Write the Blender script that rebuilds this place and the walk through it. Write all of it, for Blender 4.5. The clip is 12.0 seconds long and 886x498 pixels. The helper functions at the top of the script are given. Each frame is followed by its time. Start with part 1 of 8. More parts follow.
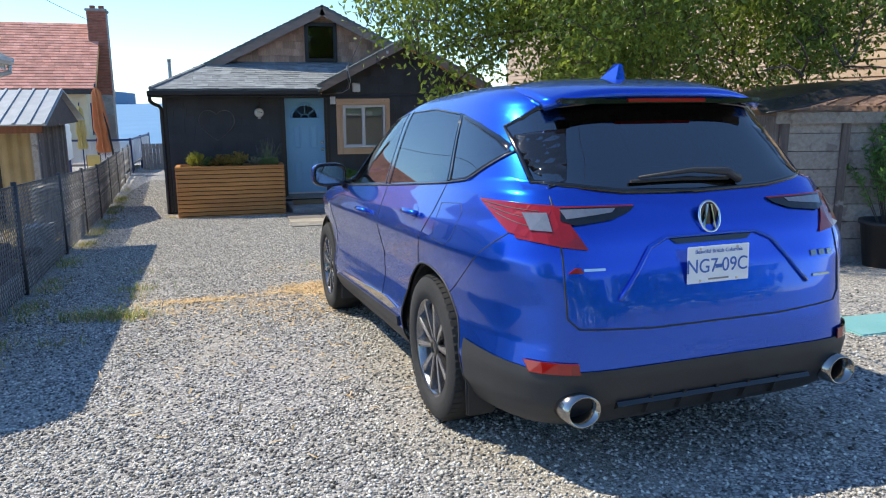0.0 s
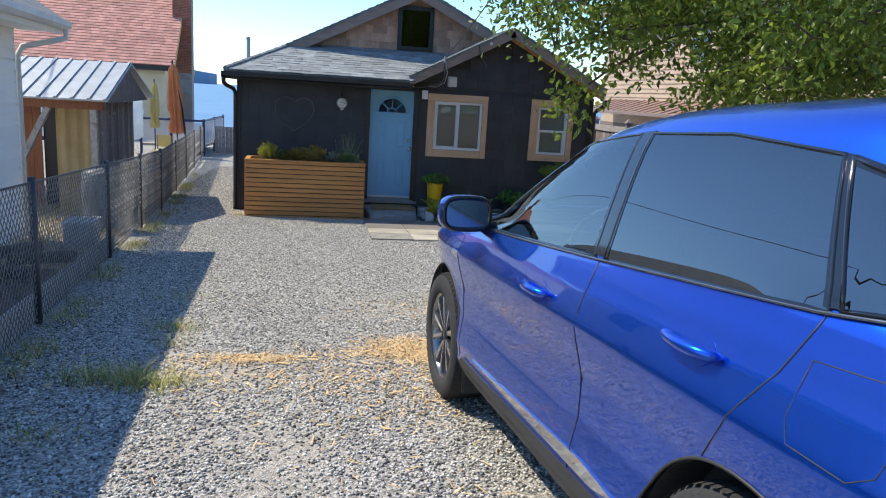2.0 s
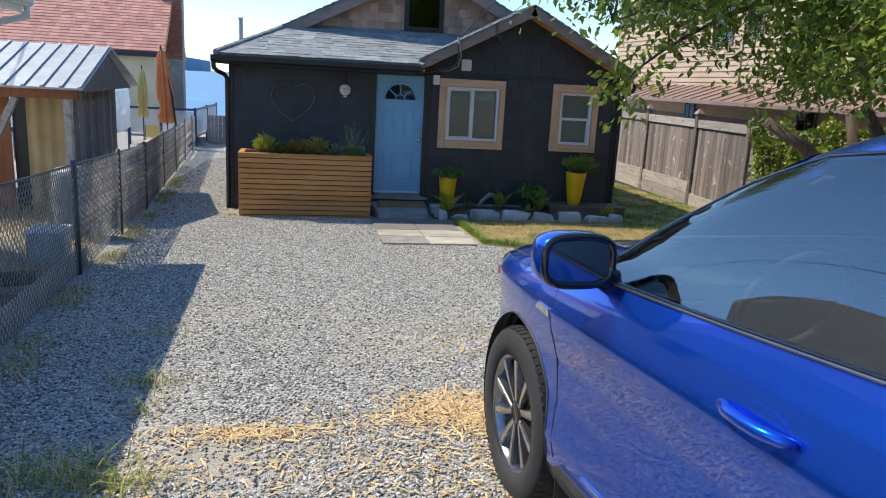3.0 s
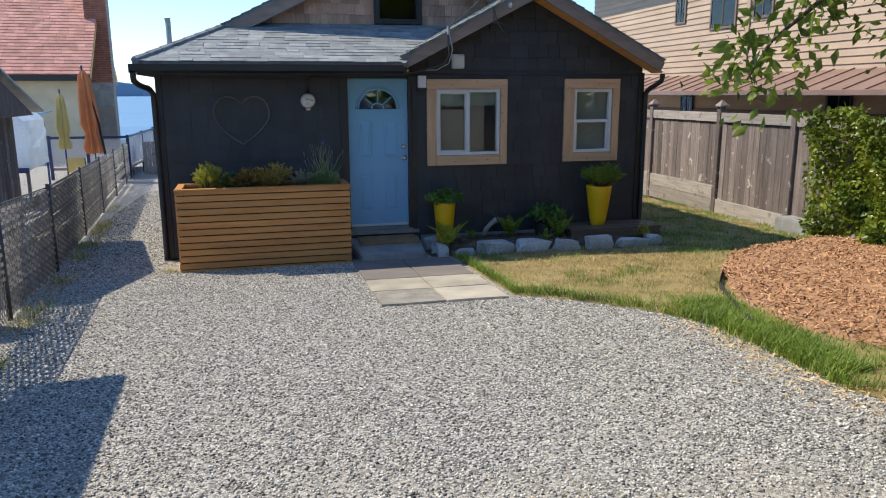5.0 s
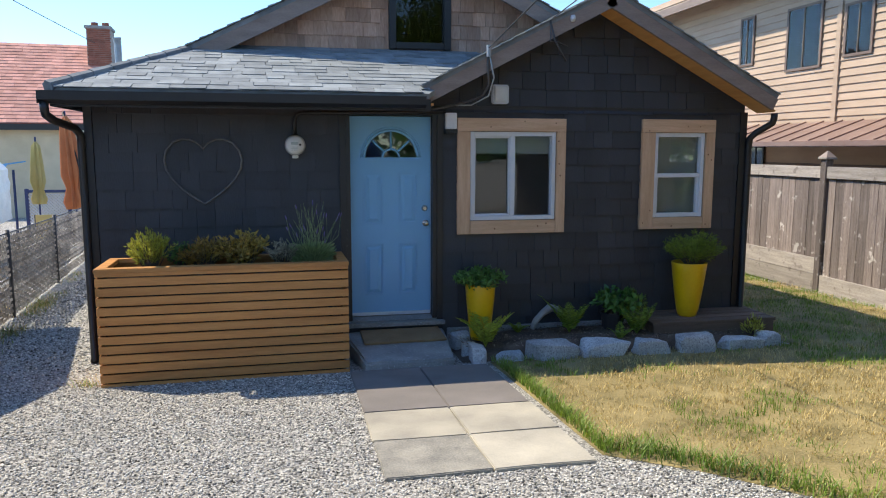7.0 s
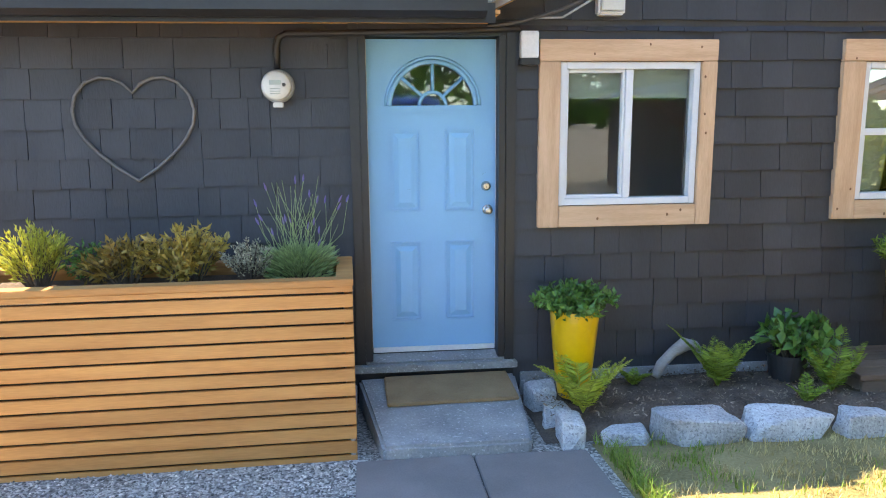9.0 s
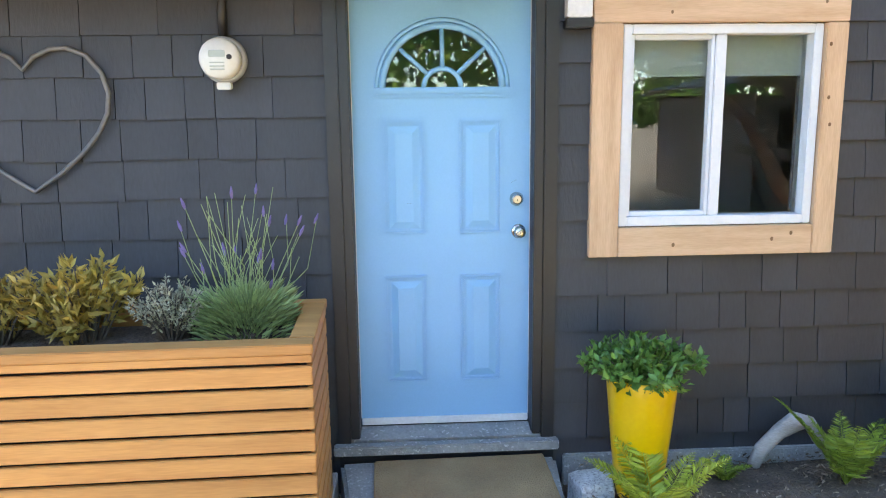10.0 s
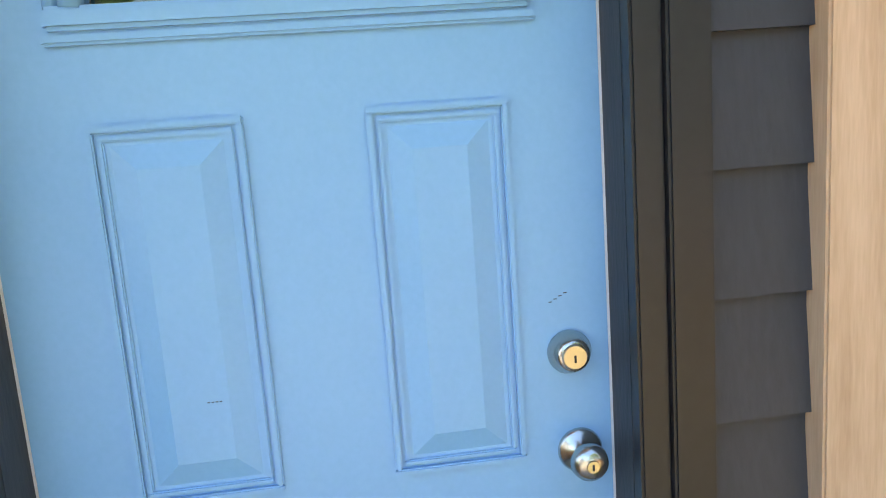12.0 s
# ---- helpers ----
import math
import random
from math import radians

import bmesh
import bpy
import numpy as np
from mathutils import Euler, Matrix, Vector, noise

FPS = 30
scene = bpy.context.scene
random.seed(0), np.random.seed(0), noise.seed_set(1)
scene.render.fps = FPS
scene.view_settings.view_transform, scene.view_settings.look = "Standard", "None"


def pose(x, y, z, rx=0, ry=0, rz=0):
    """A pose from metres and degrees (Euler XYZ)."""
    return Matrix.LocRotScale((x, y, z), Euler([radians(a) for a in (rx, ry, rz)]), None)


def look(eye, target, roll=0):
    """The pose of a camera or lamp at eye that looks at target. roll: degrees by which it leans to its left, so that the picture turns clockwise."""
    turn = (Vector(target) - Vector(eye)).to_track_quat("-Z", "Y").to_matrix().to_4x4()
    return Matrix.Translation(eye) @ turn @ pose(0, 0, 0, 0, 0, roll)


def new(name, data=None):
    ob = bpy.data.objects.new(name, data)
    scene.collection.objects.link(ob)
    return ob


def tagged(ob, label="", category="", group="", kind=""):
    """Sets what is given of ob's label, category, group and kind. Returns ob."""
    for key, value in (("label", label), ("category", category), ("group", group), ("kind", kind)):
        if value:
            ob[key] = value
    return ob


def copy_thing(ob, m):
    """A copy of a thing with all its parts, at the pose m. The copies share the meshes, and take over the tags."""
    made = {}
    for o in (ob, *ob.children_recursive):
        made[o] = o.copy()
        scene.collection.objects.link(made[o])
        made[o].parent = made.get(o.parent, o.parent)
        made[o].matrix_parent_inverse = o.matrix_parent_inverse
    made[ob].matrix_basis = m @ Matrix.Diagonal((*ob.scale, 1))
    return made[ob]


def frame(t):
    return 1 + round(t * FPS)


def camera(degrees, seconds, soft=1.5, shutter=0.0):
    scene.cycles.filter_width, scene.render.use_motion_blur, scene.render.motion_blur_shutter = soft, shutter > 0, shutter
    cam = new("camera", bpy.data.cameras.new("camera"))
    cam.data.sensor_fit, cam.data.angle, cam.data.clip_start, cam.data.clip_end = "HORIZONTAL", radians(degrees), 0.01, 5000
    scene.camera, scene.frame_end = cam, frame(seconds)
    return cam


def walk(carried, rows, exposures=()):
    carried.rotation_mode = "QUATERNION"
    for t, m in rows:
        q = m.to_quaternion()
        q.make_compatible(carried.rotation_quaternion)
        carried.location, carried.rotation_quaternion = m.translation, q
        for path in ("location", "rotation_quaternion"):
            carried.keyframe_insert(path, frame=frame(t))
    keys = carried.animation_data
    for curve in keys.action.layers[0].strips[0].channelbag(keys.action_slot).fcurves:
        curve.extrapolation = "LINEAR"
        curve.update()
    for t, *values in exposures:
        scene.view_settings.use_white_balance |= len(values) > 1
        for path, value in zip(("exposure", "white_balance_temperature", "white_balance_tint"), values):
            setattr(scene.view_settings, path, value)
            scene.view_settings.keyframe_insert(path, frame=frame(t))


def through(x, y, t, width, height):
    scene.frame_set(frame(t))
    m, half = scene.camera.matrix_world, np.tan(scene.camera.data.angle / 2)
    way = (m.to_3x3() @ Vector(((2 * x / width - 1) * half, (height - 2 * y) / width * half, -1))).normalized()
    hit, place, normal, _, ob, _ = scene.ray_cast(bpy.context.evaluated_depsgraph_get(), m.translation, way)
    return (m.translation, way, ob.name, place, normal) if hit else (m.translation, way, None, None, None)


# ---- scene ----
cam = camera(62.4, 12.0, 1.05)
PATH = [
    (0, (-0.674, -16.088, 2.323), (-0.188, -14.189, 1.926), -0.3),
    (0.5, (-0.757, -15.694, 2.3), (-0.449, -13.765, 1.871), 0.6),
    (1, (-0.747, -15.187, 2.33), (-0.549, -13.244, 1.899), 1.6),
    (1.5, (-0.81, -14.607, 2.342), (-0.523, -12.668, 1.946), 3.2),
    (2, (-0.814, -14.048, 2.33), (-0.489, -12.117, 1.923), 3.5),
    (2.5, (-0.895, -13.387, 2.323), (-0.563, -11.462, 1.897), 3.4),
    (3, (-0.926, -12.769, 2.305), (-0.591, -10.848, 1.862), 3.1),
    (3.5, (-0.946, -12.145, 2.277), (-0.591, -10.228, 1.831), 1.8),
    (3.7, (-0.961, -11.842, 2.255), (-0.583, -9.927, 1.82), 1.0),
    (5.3, (-1.083, -9.735, 2.188), (-0.605, -7.838, 1.772), -0.2),
    (5.5, (-1.017, -9.479, 2.192), (-0.499, -7.593, 1.77), 0.1),
    (6, (-0.912, -8.761, 2.13), (-0.314, -6.895, 1.728), -0.2),
    (6.5, (-0.735, -8.081, 2.09), (-0.208, -6.184, 1.736), -0.6),
    (7, (-0.584, -7.374, 2.064), (-0.18, -5.434, 1.794), 0.1),
    (7.5, (-0.416, -6.73, 2.01), (-0.113, -4.776, 1.71), 0.5),
    (7.7, (-0.38, -6.467, 2.006), (-0.102, -4.513, 1.68), 0.7),
    (9.3, (0.076, -4.305, 1.883), (0.26, -2.348, 1.513), -0.3),
    (9.5, (0.121, -4.052, 1.87), (0.289, -2.096, 1.486), -0.0),
    (10, (0.231, -3.387, 1.839), (0.335, -1.421, 1.489), -0.7),
    (10.5, (0.315, -2.723, 1.794), (0.432, -0.755, 1.459), -1.7),
    (11, (0.339, -2.094, 1.755), (0.419, -0.124, 1.423), -3.8),
    (11.5, (0.413, -1.469, 1.804), (0.629, 0.498, 1.518), -4.6),
    (12, (0.47, -0.975, 1.802), (0.699, 0.984, 1.472), -4.2),
]
walk(cam, [(t, look(eye, target, roll)) for t, eye, target, roll in PATH], [(0, 0.95, 7300, 7), (3.5, 0.95, 7200, 7), (5.5, 0.86, 7500, 8), (7.5, 1.38, 7400, 8), (8.3, 2.0, 8200, 8), (9.5, 3.28, 9500, 9), (11, 3.3, 10300, 9), (12, 3.05, 10400, 9)])

# ---- light ----
SUN_WAY = Vector((-0.71, 0.41, 1.0))
world = bpy.data.worlds.new("sky")
scene.world = world
world.use_nodes = True
wn = world.node_tree
sky = wn.nodes.new("ShaderNodeTexSky")
sky.sky_type = "NISHITA"
sky.sun_disc = False
sky.sun_elevation, sky.sun_rotation = radians(50.6), radians(300)
sky.air_density, sky.dust_density, sky.ozone_density = 1.0, 0.0, 6.0
deep = wn.nodes.new("ShaderNodeMix")  # clear sea air: a little bluer than the model's sky
deep.data_type, deep.blend_type = "RGBA", "MULTIPLY"
deep.inputs[0].default_value, deep.inputs[7].default_value = 1.0, (0.80, 0.94, 1.10, 1)
wn.links.new(sky.outputs[0], deep.inputs[6])
wn.links.new(deep.outputs[2], wn.nodes["Background"].inputs[0])
wn.nodes["Background"].inputs[1].default_value = 0.13
sun = bpy.data.lights.new("sun", "SUN")
sun.energy, sun.angle, sun.color = 2.8, radians(0.5), (1.0, 0.94, 0.84)
new("sun", sun).matrix_world = look(SUN_WAY * 60, (0, 0, 0))


# ---- materials ----
def surf(name, dark, light, rough=0.6, metal=0.0, scale=3.0, fine=60.0, bump=0.15, stretch=(1, 1, 1), rand=0.0, island=0.0, coat=0.0, spec=0.5, grain=0.35, depth=0.01, spot=None):
    """A procedural surface: two colours mixed by broad and fine noise, with relief and piece-to-piece change."""
    m = bpy.data.materials.new(name)
    m.use_nodes = True
    n, k = m.node_tree.nodes, m.node_tree.links
    b = n["Principled BSDF"]
    geo, mp = n.new("ShaderNodeNewGeometry"), n.new("ShaderNodeMapping")
    mp.inputs["Scale"].default_value = stretch
    k.new(geo.outputs["Position"], mp.inputs[0])
    broad, thin = n.new("ShaderNodeTexNoise"), n.new("ShaderNodeTexNoise")
    broad.inputs["Scale"].default_value, thin.inputs["Scale"].default_value = scale, fine
    broad.inputs["Detail"].default_value, thin.inputs["Detail"].default_value = 4, 3
    k.new(mp.outputs[0], broad.inputs["Vector"])
    k.new(mp.outputs[0], thin.inputs["Vector"])
    add = n.new("ShaderNodeMix")
    add.inputs[0].default_value = grain
    k.new(broad.outputs["Fac"], add.inputs[2])
    k.new(thin.outputs["Fac"], add.inputs[3])
    ramp = n.new("ShaderNodeMapRange")
    ramp.inputs[1].default_value, ramp.inputs[2].default_value = 0.33, 0.67
    k.new(add.outputs[0], ramp.inputs[0])
    mix = n.new("ShaderNodeMix")
    mix.data_type = "RGBA"
    mix.inputs[6].default_value, mix.inputs[7].default_value = (*dark, 1), (*light, 1)
    k.new(ramp.outputs[0], mix.inputs[0])
    out = mix.outputs[2]
    if spot:  # stains or specks: colour, size of the pattern, threshold, strength
        sp, sr, sm = n.new("ShaderNodeTexNoise"), n.new("ShaderNodeMapRange"), n.new("ShaderNodeMix")
        sp.inputs["Scale"].default_value, sp.inputs["Detail"].default_value = spot[1], 6
        k.new(geo.outputs["Position"], sp.inputs["Vector"])
        sr.inputs[1].default_value, sr.inputs[2].default_value, sr.inputs[4].default_value = spot[2], spot[2] + 0.06, spot[3]
        k.new(sp.outputs["Fac"], sr.inputs[0])
        sm.data_type = "RGBA"
        sm.inputs[7].default_value = (*spot[0], 1)
        k.new(sr.outputs[0], sm.inputs[0])
        k.new(out, sm.inputs[6])
        out = sm.outputs[2]
    if rand or island:
        hsv, mr = n.new("ShaderNodeHueSaturation"), n.new("ShaderNodeMapRange")
        if rand:
            src = n.new("ShaderNodeObjectInfo").outputs["Random"]
        else:
            src = geo.outputs["Random Per Island"]
        a = rand or island
        mr.inputs[3].default_value, mr.inputs[4].default_value = 1 - a, 1 + a
        k.new(src, mr.inputs[0])
        k.new(mr.outputs[0], hsv.inputs["Value"])
        k.new(out, hsv.inputs["Color"])
        out = hsv.outputs[0]
    k.new(out, b.inputs["Base Color"])
    b.inputs["Roughness"].default_value, b.inputs["Metallic"].default_value = rough, metal
    b.inputs["Specular IOR Level"].default_value, b.inputs["Coat Weight"].default_value = spec, coat
    b.inputs["Coat Roughness"].default_value = 0.03
    if bump:
        bp = n.new("ShaderNodeBump")
        bp.inputs["Strength"].default_value, bp.inputs["Distance"].default_value = bump, depth
        k.new(thin.outputs["Fac"], bp.inputs["Height"])
        k.new(bp.outputs[0], b.inputs["Normal"])
    return m


def glass(name, tint=(1, 1, 1), rough=0.0, share=0.12):
    """Thin window glass: a clear sheet with a mirror share that grows towards grazing."""
    m = bpy.data.materials.new(name)
    m.use_nodes = True
    n, k = m.node_tree.nodes, m.node_tree.links
    n.remove(n["Principled BSDF"])
    clear, shine, mix, fres = n.new("ShaderNodeBsdfTransparent"), n.new("ShaderNodeBsdfGlossy"), n.new("ShaderNodeMixShader"), n.new("ShaderNodeFresnel")
    clear.inputs[0].default_value, shine.inputs["Roughness"].default_value = (*tint, 1), rough
    fres.inputs[0].default_value = 1.0 + share * 6
    k.new(fres.outputs[0], mix.inputs[0])
    k.new(clear.outputs[0], mix.inputs[1])
    k.new(shine.outputs[0], mix.inputs[2])
    k.new(mix.outputs[0], n["Material Output"].inputs[0])
    return m


def leafy(name, dark, light, through=0.35, rough=0.5):
    """Leaves: matt to satin, letting some light through, each leaf a little different."""
    m = surf(name, dark, light, rough=rough, scale=2.0, fine=25, bump=0, island=0.35)
    n, k = m.node_tree.nodes, m.node_tree.links
    b, tr, mix = n["Principled BSDF"], n.new("ShaderNodeBsdfTranslucent"), n.new("ShaderNodeMixShader")
    mix.inputs[0].default_value = through
    k.new(b.inputs["Base Color"].links[0].from_socket, tr.inputs[0])
    k.new(b.outputs[0], mix.inputs[1])
    k.new(tr.outputs[0], mix.inputs[2])
    k.new(mix.outputs[0], n["Material Output"].inputs[0])
    return m


def gravel_mat():
    """Crushed grey gravel: cells of stone in many greys, dust between, tracks of fines."""
    m = bpy.data.materials.new("gravel")
    m.use_nodes = True
    n, k = m.node_tree.nodes, m.node_tree.links
    b = n["Principled BSDF"]
    geo = n.new("ShaderNodeNewGeometry")
    v, edge, big = n.new("ShaderNodeTexVoronoi"), n.new("ShaderNodeTexVoronoi"), n.new("ShaderNodeTexNoise")
    v.inputs["Scale"].default_value = edge.inputs["Scale"].default_value = 78
    edge.feature = "DISTANCE_TO_EDGE"
    big.inputs["Scale"].default_value, big.inputs["Detail"].default_value = 0.9, 5
    for t in (v, edge, big):
        k.new(geo.outputs["Position"], t.inputs["Vector"])
    bw = n.new("ShaderNodeSeparateColor")
    k.new(v.outputs["Color"], bw.inputs[0])
    ramp = n.new("ShaderNodeValToRGB")
    e = ramp.color_ramp.elements
    e[0].position, e[0].color = 0.0, (0.07, 0.07, 0.07, 1)
    e[1].position, e[1].color = 1.0, (0.66, 0.63, 0.57, 1)
    mid = e.new(0.45)
    mid.color = (0.29, 0.278, 0.26, 1)
    k.new(bw.outputs[0], ramp.inputs[0])
    dust = n.new("ShaderNodeMix")
    dust.data_type = "RGBA"
    dust.inputs[7].default_value = (0.46, 0.41, 0.33, 1)
    mr = n.new("ShaderNodeMapRange")
    mr.inputs[1].default_value, mr.inputs[2].default_value, mr.inputs[4].default_value = 0.42, 0.66, 0.7
    k.new(big.outputs["Fac"], mr.inputs[0])
    split, worn, both = n.new("ShaderNodeSeparateXYZ"), n.new("ShaderNodeMapRange"), n.new("ShaderNodeMath")
    k.new(geo.outputs["Position"], split.inputs[0])
    worn.inputs[1].default_value, worn.inputs[2].default_value, worn.inputs[3].default_value, worn.inputs[4].default_value = -8.5, -6.0, 1.0, 0.25
    k.new(split.outputs["Y"], worn.inputs[0])
    both.operation = "MULTIPLY"
    k.new(mr.outputs[0], both.inputs[0])
    k.new(worn.outputs[0], both.inputs[1])
    k.new(both.outputs[0], dust.inputs[0])
    k.new(ramp.outputs[0], dust.inputs[6])
    k.new(dust.outputs[2], b.inputs["Base Color"])
    b.inputs["Roughness"].default_value = 0.85
    bp = n.new("ShaderNodeBump")
    bp.inputs["Strength"].default_value, bp.inputs["Distance"].default_value = 0.9, 0.012
    k.new(edge.outputs["Distance"], bp.inputs["Height"])
    k.new(bp.outputs[0], b.inputs["Normal"])
    return m


GRAVEL = gravel_mat()
STONE = surf("gravel_stone", (0.20, 0.195, 0.183), (0.68, 0.65, 0.58), 0.8, fine=140, scale=20, bump=0.2, island=0.85)
CHARCOAL = surf("charcoal_paint", (0.0265, 0.0285, 0.034), (0.0435, 0.047, 0.055), 0.55, fine=90, stretch=(1, 1, 0.25), bump=0.25, rand=0.16, depth=0.004)
BLACKTRIM = surf("black_trim", (0.013, 0.013, 0.015), (0.022, 0.022, 0.024), 0.4, fine=50, bump=0.05)
CEDAR = surf("new_cedar", (0.43, 0.175, 0.05), (0.62, 0.295, 0.095), 0.55, scale=2.2, fine=26, stretch=(0.5, 6, 7), bump=0.1, rand=0.13, depth=0.003)
PINE = surf("raw_pine", (0.50, 0.305, 0.18), (0.68, 0.455, 0.295), 0.6, scale=3, fine=30, stretch=(0.7, 8, 8), bump=0.1, rand=0.06, depth=0.003)
PINE_UP = surf("raw_pine_upright", (0.50, 0.305, 0.18), (0.68, 0.455, 0.295), 0.6, scale=3, fine=30, stretch=(8, 8, 0.7), bump=0.1, rand=0.06, depth=0.003)
KNOT = surf("knot", (0.16, 0.075, 0.035), (0.25, 0.13, 0.06), 0.7, bump=0)
DOORBLUE = surf("blue_door_paint", (0.16, 0.415, 0.655), (0.19, 0.46, 0.715), 0.38, scale=1.5, fine=120, bump=0.03, depth=0.002)
WHITE = surf("white_vinyl", (0.62, 0.65, 0.68), (0.71, 0.73, 0.75), 0.4, bump=0.02)
DULLWHITE = surf("worn_white_paint", (0.55, 0.56, 0.57), (0.74, 0.75, 0.75), 0.6, bump=0.1)
BLIND = surf("blind", (0.62, 0.63, 0.58), (0.72, 0.72, 0.67), 0.8, bump=0.05)
DARKPANE = glass("dim_window_glass", (0.25, 0.26, 0.27), share=0.09)
PANE = glass("window_glass", (0.86, 0.89, 0.88), share=0.11)
ROOFING = surf("grey_asphalt_shingle", (0.17, 0.19, 0.195), (0.31, 0.335, 0.34), 0.85, scale=6, fine=180, bump=0.4, rand=0.2, depth=0.004)
ROOFSTUFF = surf("asphalt_shingle_mass", (0.15, 0.165, 0.17), (0.28, 0.30, 0.305), 0.9, scale=6, fine=180, bump=0.4, island=0.28, depth=0.004)
RAWCEDAR = surf("weathered_cedar_shingle", (0.36, 0.19, 0.12), (0.60, 0.40, 0.29), 0.8, fine=50, stretch=(1, 1, 0.25), bump=0.3, rand=0.3)
FASCIA = surf("grey_brown_fascia", (0.20, 0.15, 0.125), (0.30, 0.235, 0.20), 0.7, fine=40, stretch=(1, 1, 4), bump=0.2)
SOFFIT = surf("cedar_soffit", (0.58, 0.28, 0.09), (0.72, 0.40, 0.15), 0.6, fine=30, stretch=(6, 1, 6), bump=0.1)
CONCRETE = surf("concrete", (0.20, 0.205, 0.205), (0.38, 0.38, 0.37), 0.85, scale=4, fine=70, bump=0.6, depth=0.01, spot=((0.55, 0.55, 0.53), 55, 0.60, 0.7))
PAVER = surf("paving_slab", (0.30, 0.275, 0.23), (0.54, 0.49, 0.39), 0.85, scale=2.5, fine=120, bump=0.25, rand=0.22, depth=0.004)
GRANITE = surf("granite", (0.30, 0.31, 0.32), (0.68, 0.69, 0.69), 0.8, scale=6, fine=60, bump=0.6, rand=0.15, grain=0.5, depth=0.02, spot=((0.16, 0.16, 0.17), 75, 0.56, 0.6))
SOIL = surf("dark_soil", (0.06, 0.042, 0.033), (0.19, 0.135, 0.10), 0.95, scale=6, fine=70, bump=0.8, depth=0.02)
MULCH = surf("bark_mulch", (0.28, 0.135, 0.07), (0.52, 0.30, 0.17), 0.9, scale=3, fine=60, bump=0.8, depth=0.02)
CHIP = surf("bark_chip", (0.34, 0.16, 0.075), (0.66, 0.40, 0.22), 0.85, scale=10, fine=80, bump=0.2, island=0.4)
STRAW = surf("dry_straw", (0.52, 0.33, 0.15), (0.76, 0.56, 0.30), 0.8, scale=10, fine=80, bump=0, island=0.35)
TURF = surf("dry_turf", (0.15, 0.12, 0.045), (0.40, 0.31, 0.14), 0.95, scale=3, fine=60, bump=0.6, depth=0.02)
BLADE = leafy("grass_blade", (0.10, 0.20, 0.025), (0.30, 0.40, 0.06), 0.35)
DRYBLADE = leafy("dry_grass_blade", (0.44, 0.33, 0.12), (0.72, 0.56, 0.26), 0.2)
COIR = surf("coir_mat", (0.25, 0.15, 0.075), (0.44, 0.28, 0.145), 0.95, scale=4, fine=160, bump=0.8)
YELLOW = surf("yellow_glaze", (0.72, 0.42, 0.008), (0.82, 0.52, 0.014), 0.28, scale=2, fine=40, bump=0.03, coat=0.3)
STEEL = surf("satin_nickel", (0.50, 0.47, 0.42), (0.62, 0.59, 0.54), 0.25, 0.95, fine=120, bump=0.02)
BRASS = surf("brass", (0.56, 0.48, 0.36), (0.66, 0.58, 0.45), 0.3, 0.9, bump=0)
GALV = surf("galvanised", (0.32, 0.35, 0.37), (0.45, 0.48, 0.50), 0.55, 0.4, scale=5, bump=0.1)
RUBBER = surf("black_rubber", (0.018, 0.018, 0.018), (0.04, 0.04, 0.042), 0.85, fine=90, bump=0.2)
METER = surf("meter_face", (0.60, 0.60, 0.57), (0.72, 0.72, 0.69), 0.35, bump=0)
DIAL = surf("meter_dial", (0.33, 0.37, 0.33), (0.40, 0.44, 0.40), 0.3, bump=0)
WIRE = surf("dark_wire", (0.05, 0.05, 0.053), (0.12, 0.12, 0.122), 0.5, 0.3, bump=0)
MESHWIRE = surf("dull_galvanised_wire", (0.16, 0.16, 0.16), (0.34, 0.33, 0.32), 0.6, 0.3, scale=8, bump=0)
HOOP = surf("grey_hoop", (0.10, 0.10, 0.10), (0.19, 0.185, 0.18), 0.6, 0.2, bump=0.1)
GREYWOOD = surf("grey_weathered_wood", (0.13, 0.10, 0.09), (0.33, 0.275, 0.25), 0.85, scale=4, fine=45, stretch=(7, 7, 0.5), bump=0.5, rand=0.42, grain=0.5, spot=((0.60, 0.56, 0.52), 7, 0.635, 0.8))
GREYRAIL = surf("grey_weathered_rail", (0.25, 0.22, 0.20), (0.50, 0.455, 0.41), 0.85, scale=4, fine=45, stretch=(6, 0.5, 6), bump=0.5, rand=0.18, grain=0.5, spot=((0.16, 0.13, 0.115), 8, 0.60, 0.6))
DECK = surf("brown_deck", (0.13, 0.085, 0.06), (0.22, 0.15, 0.11), 0.75, scale=3, fine=40, stretch=(0.5, 6, 6), bump=0.3, rand=0.15)
DRIFT = surf("driftwood", (0.27, 0.25, 0.23), (0.48, 0.455, 0.43), 0.85, fine=50, stretch=(1, 1, 4), bump=0.4)
SIDING = surf("white_siding", (0.80, 0.81, 0.80), (0.86, 0.87, 0.85), 0.6, scale=1.5, bump=0.05, rand=0.03)
# brown of the window frames; on the lower wall it also holds porch shade
BROWNWALL = surf("brown_frames_and_porch_shade", (0.15, 0.105, 0.085), (0.22, 0.16, 0.13), 0.7, scale=1.2, fine=50, stretch=(1, 1, 4), bump=0.1)
TANSIDING = surf("tan_siding", (0.42, 0.305, 0.215), (0.54, 0.40, 0.29), 0.7, scale=1.2, fine=50, stretch=(1, 1, 4), bump=0.1, rand=0.04)
BROWNMETAL = surf("brown_metal_roof", (0.25, 0.16, 0.13), (0.35, 0.235, 0.195), 0.45, 0.2, scale=2, bump=0.05)
REDROOF = surf("red_roof_tile", (0.33, 0.10, 0.07), (0.50, 0.18, 0.13), 0.85, scale=2.5, fine=60, bump=0.4, rand=0.2)
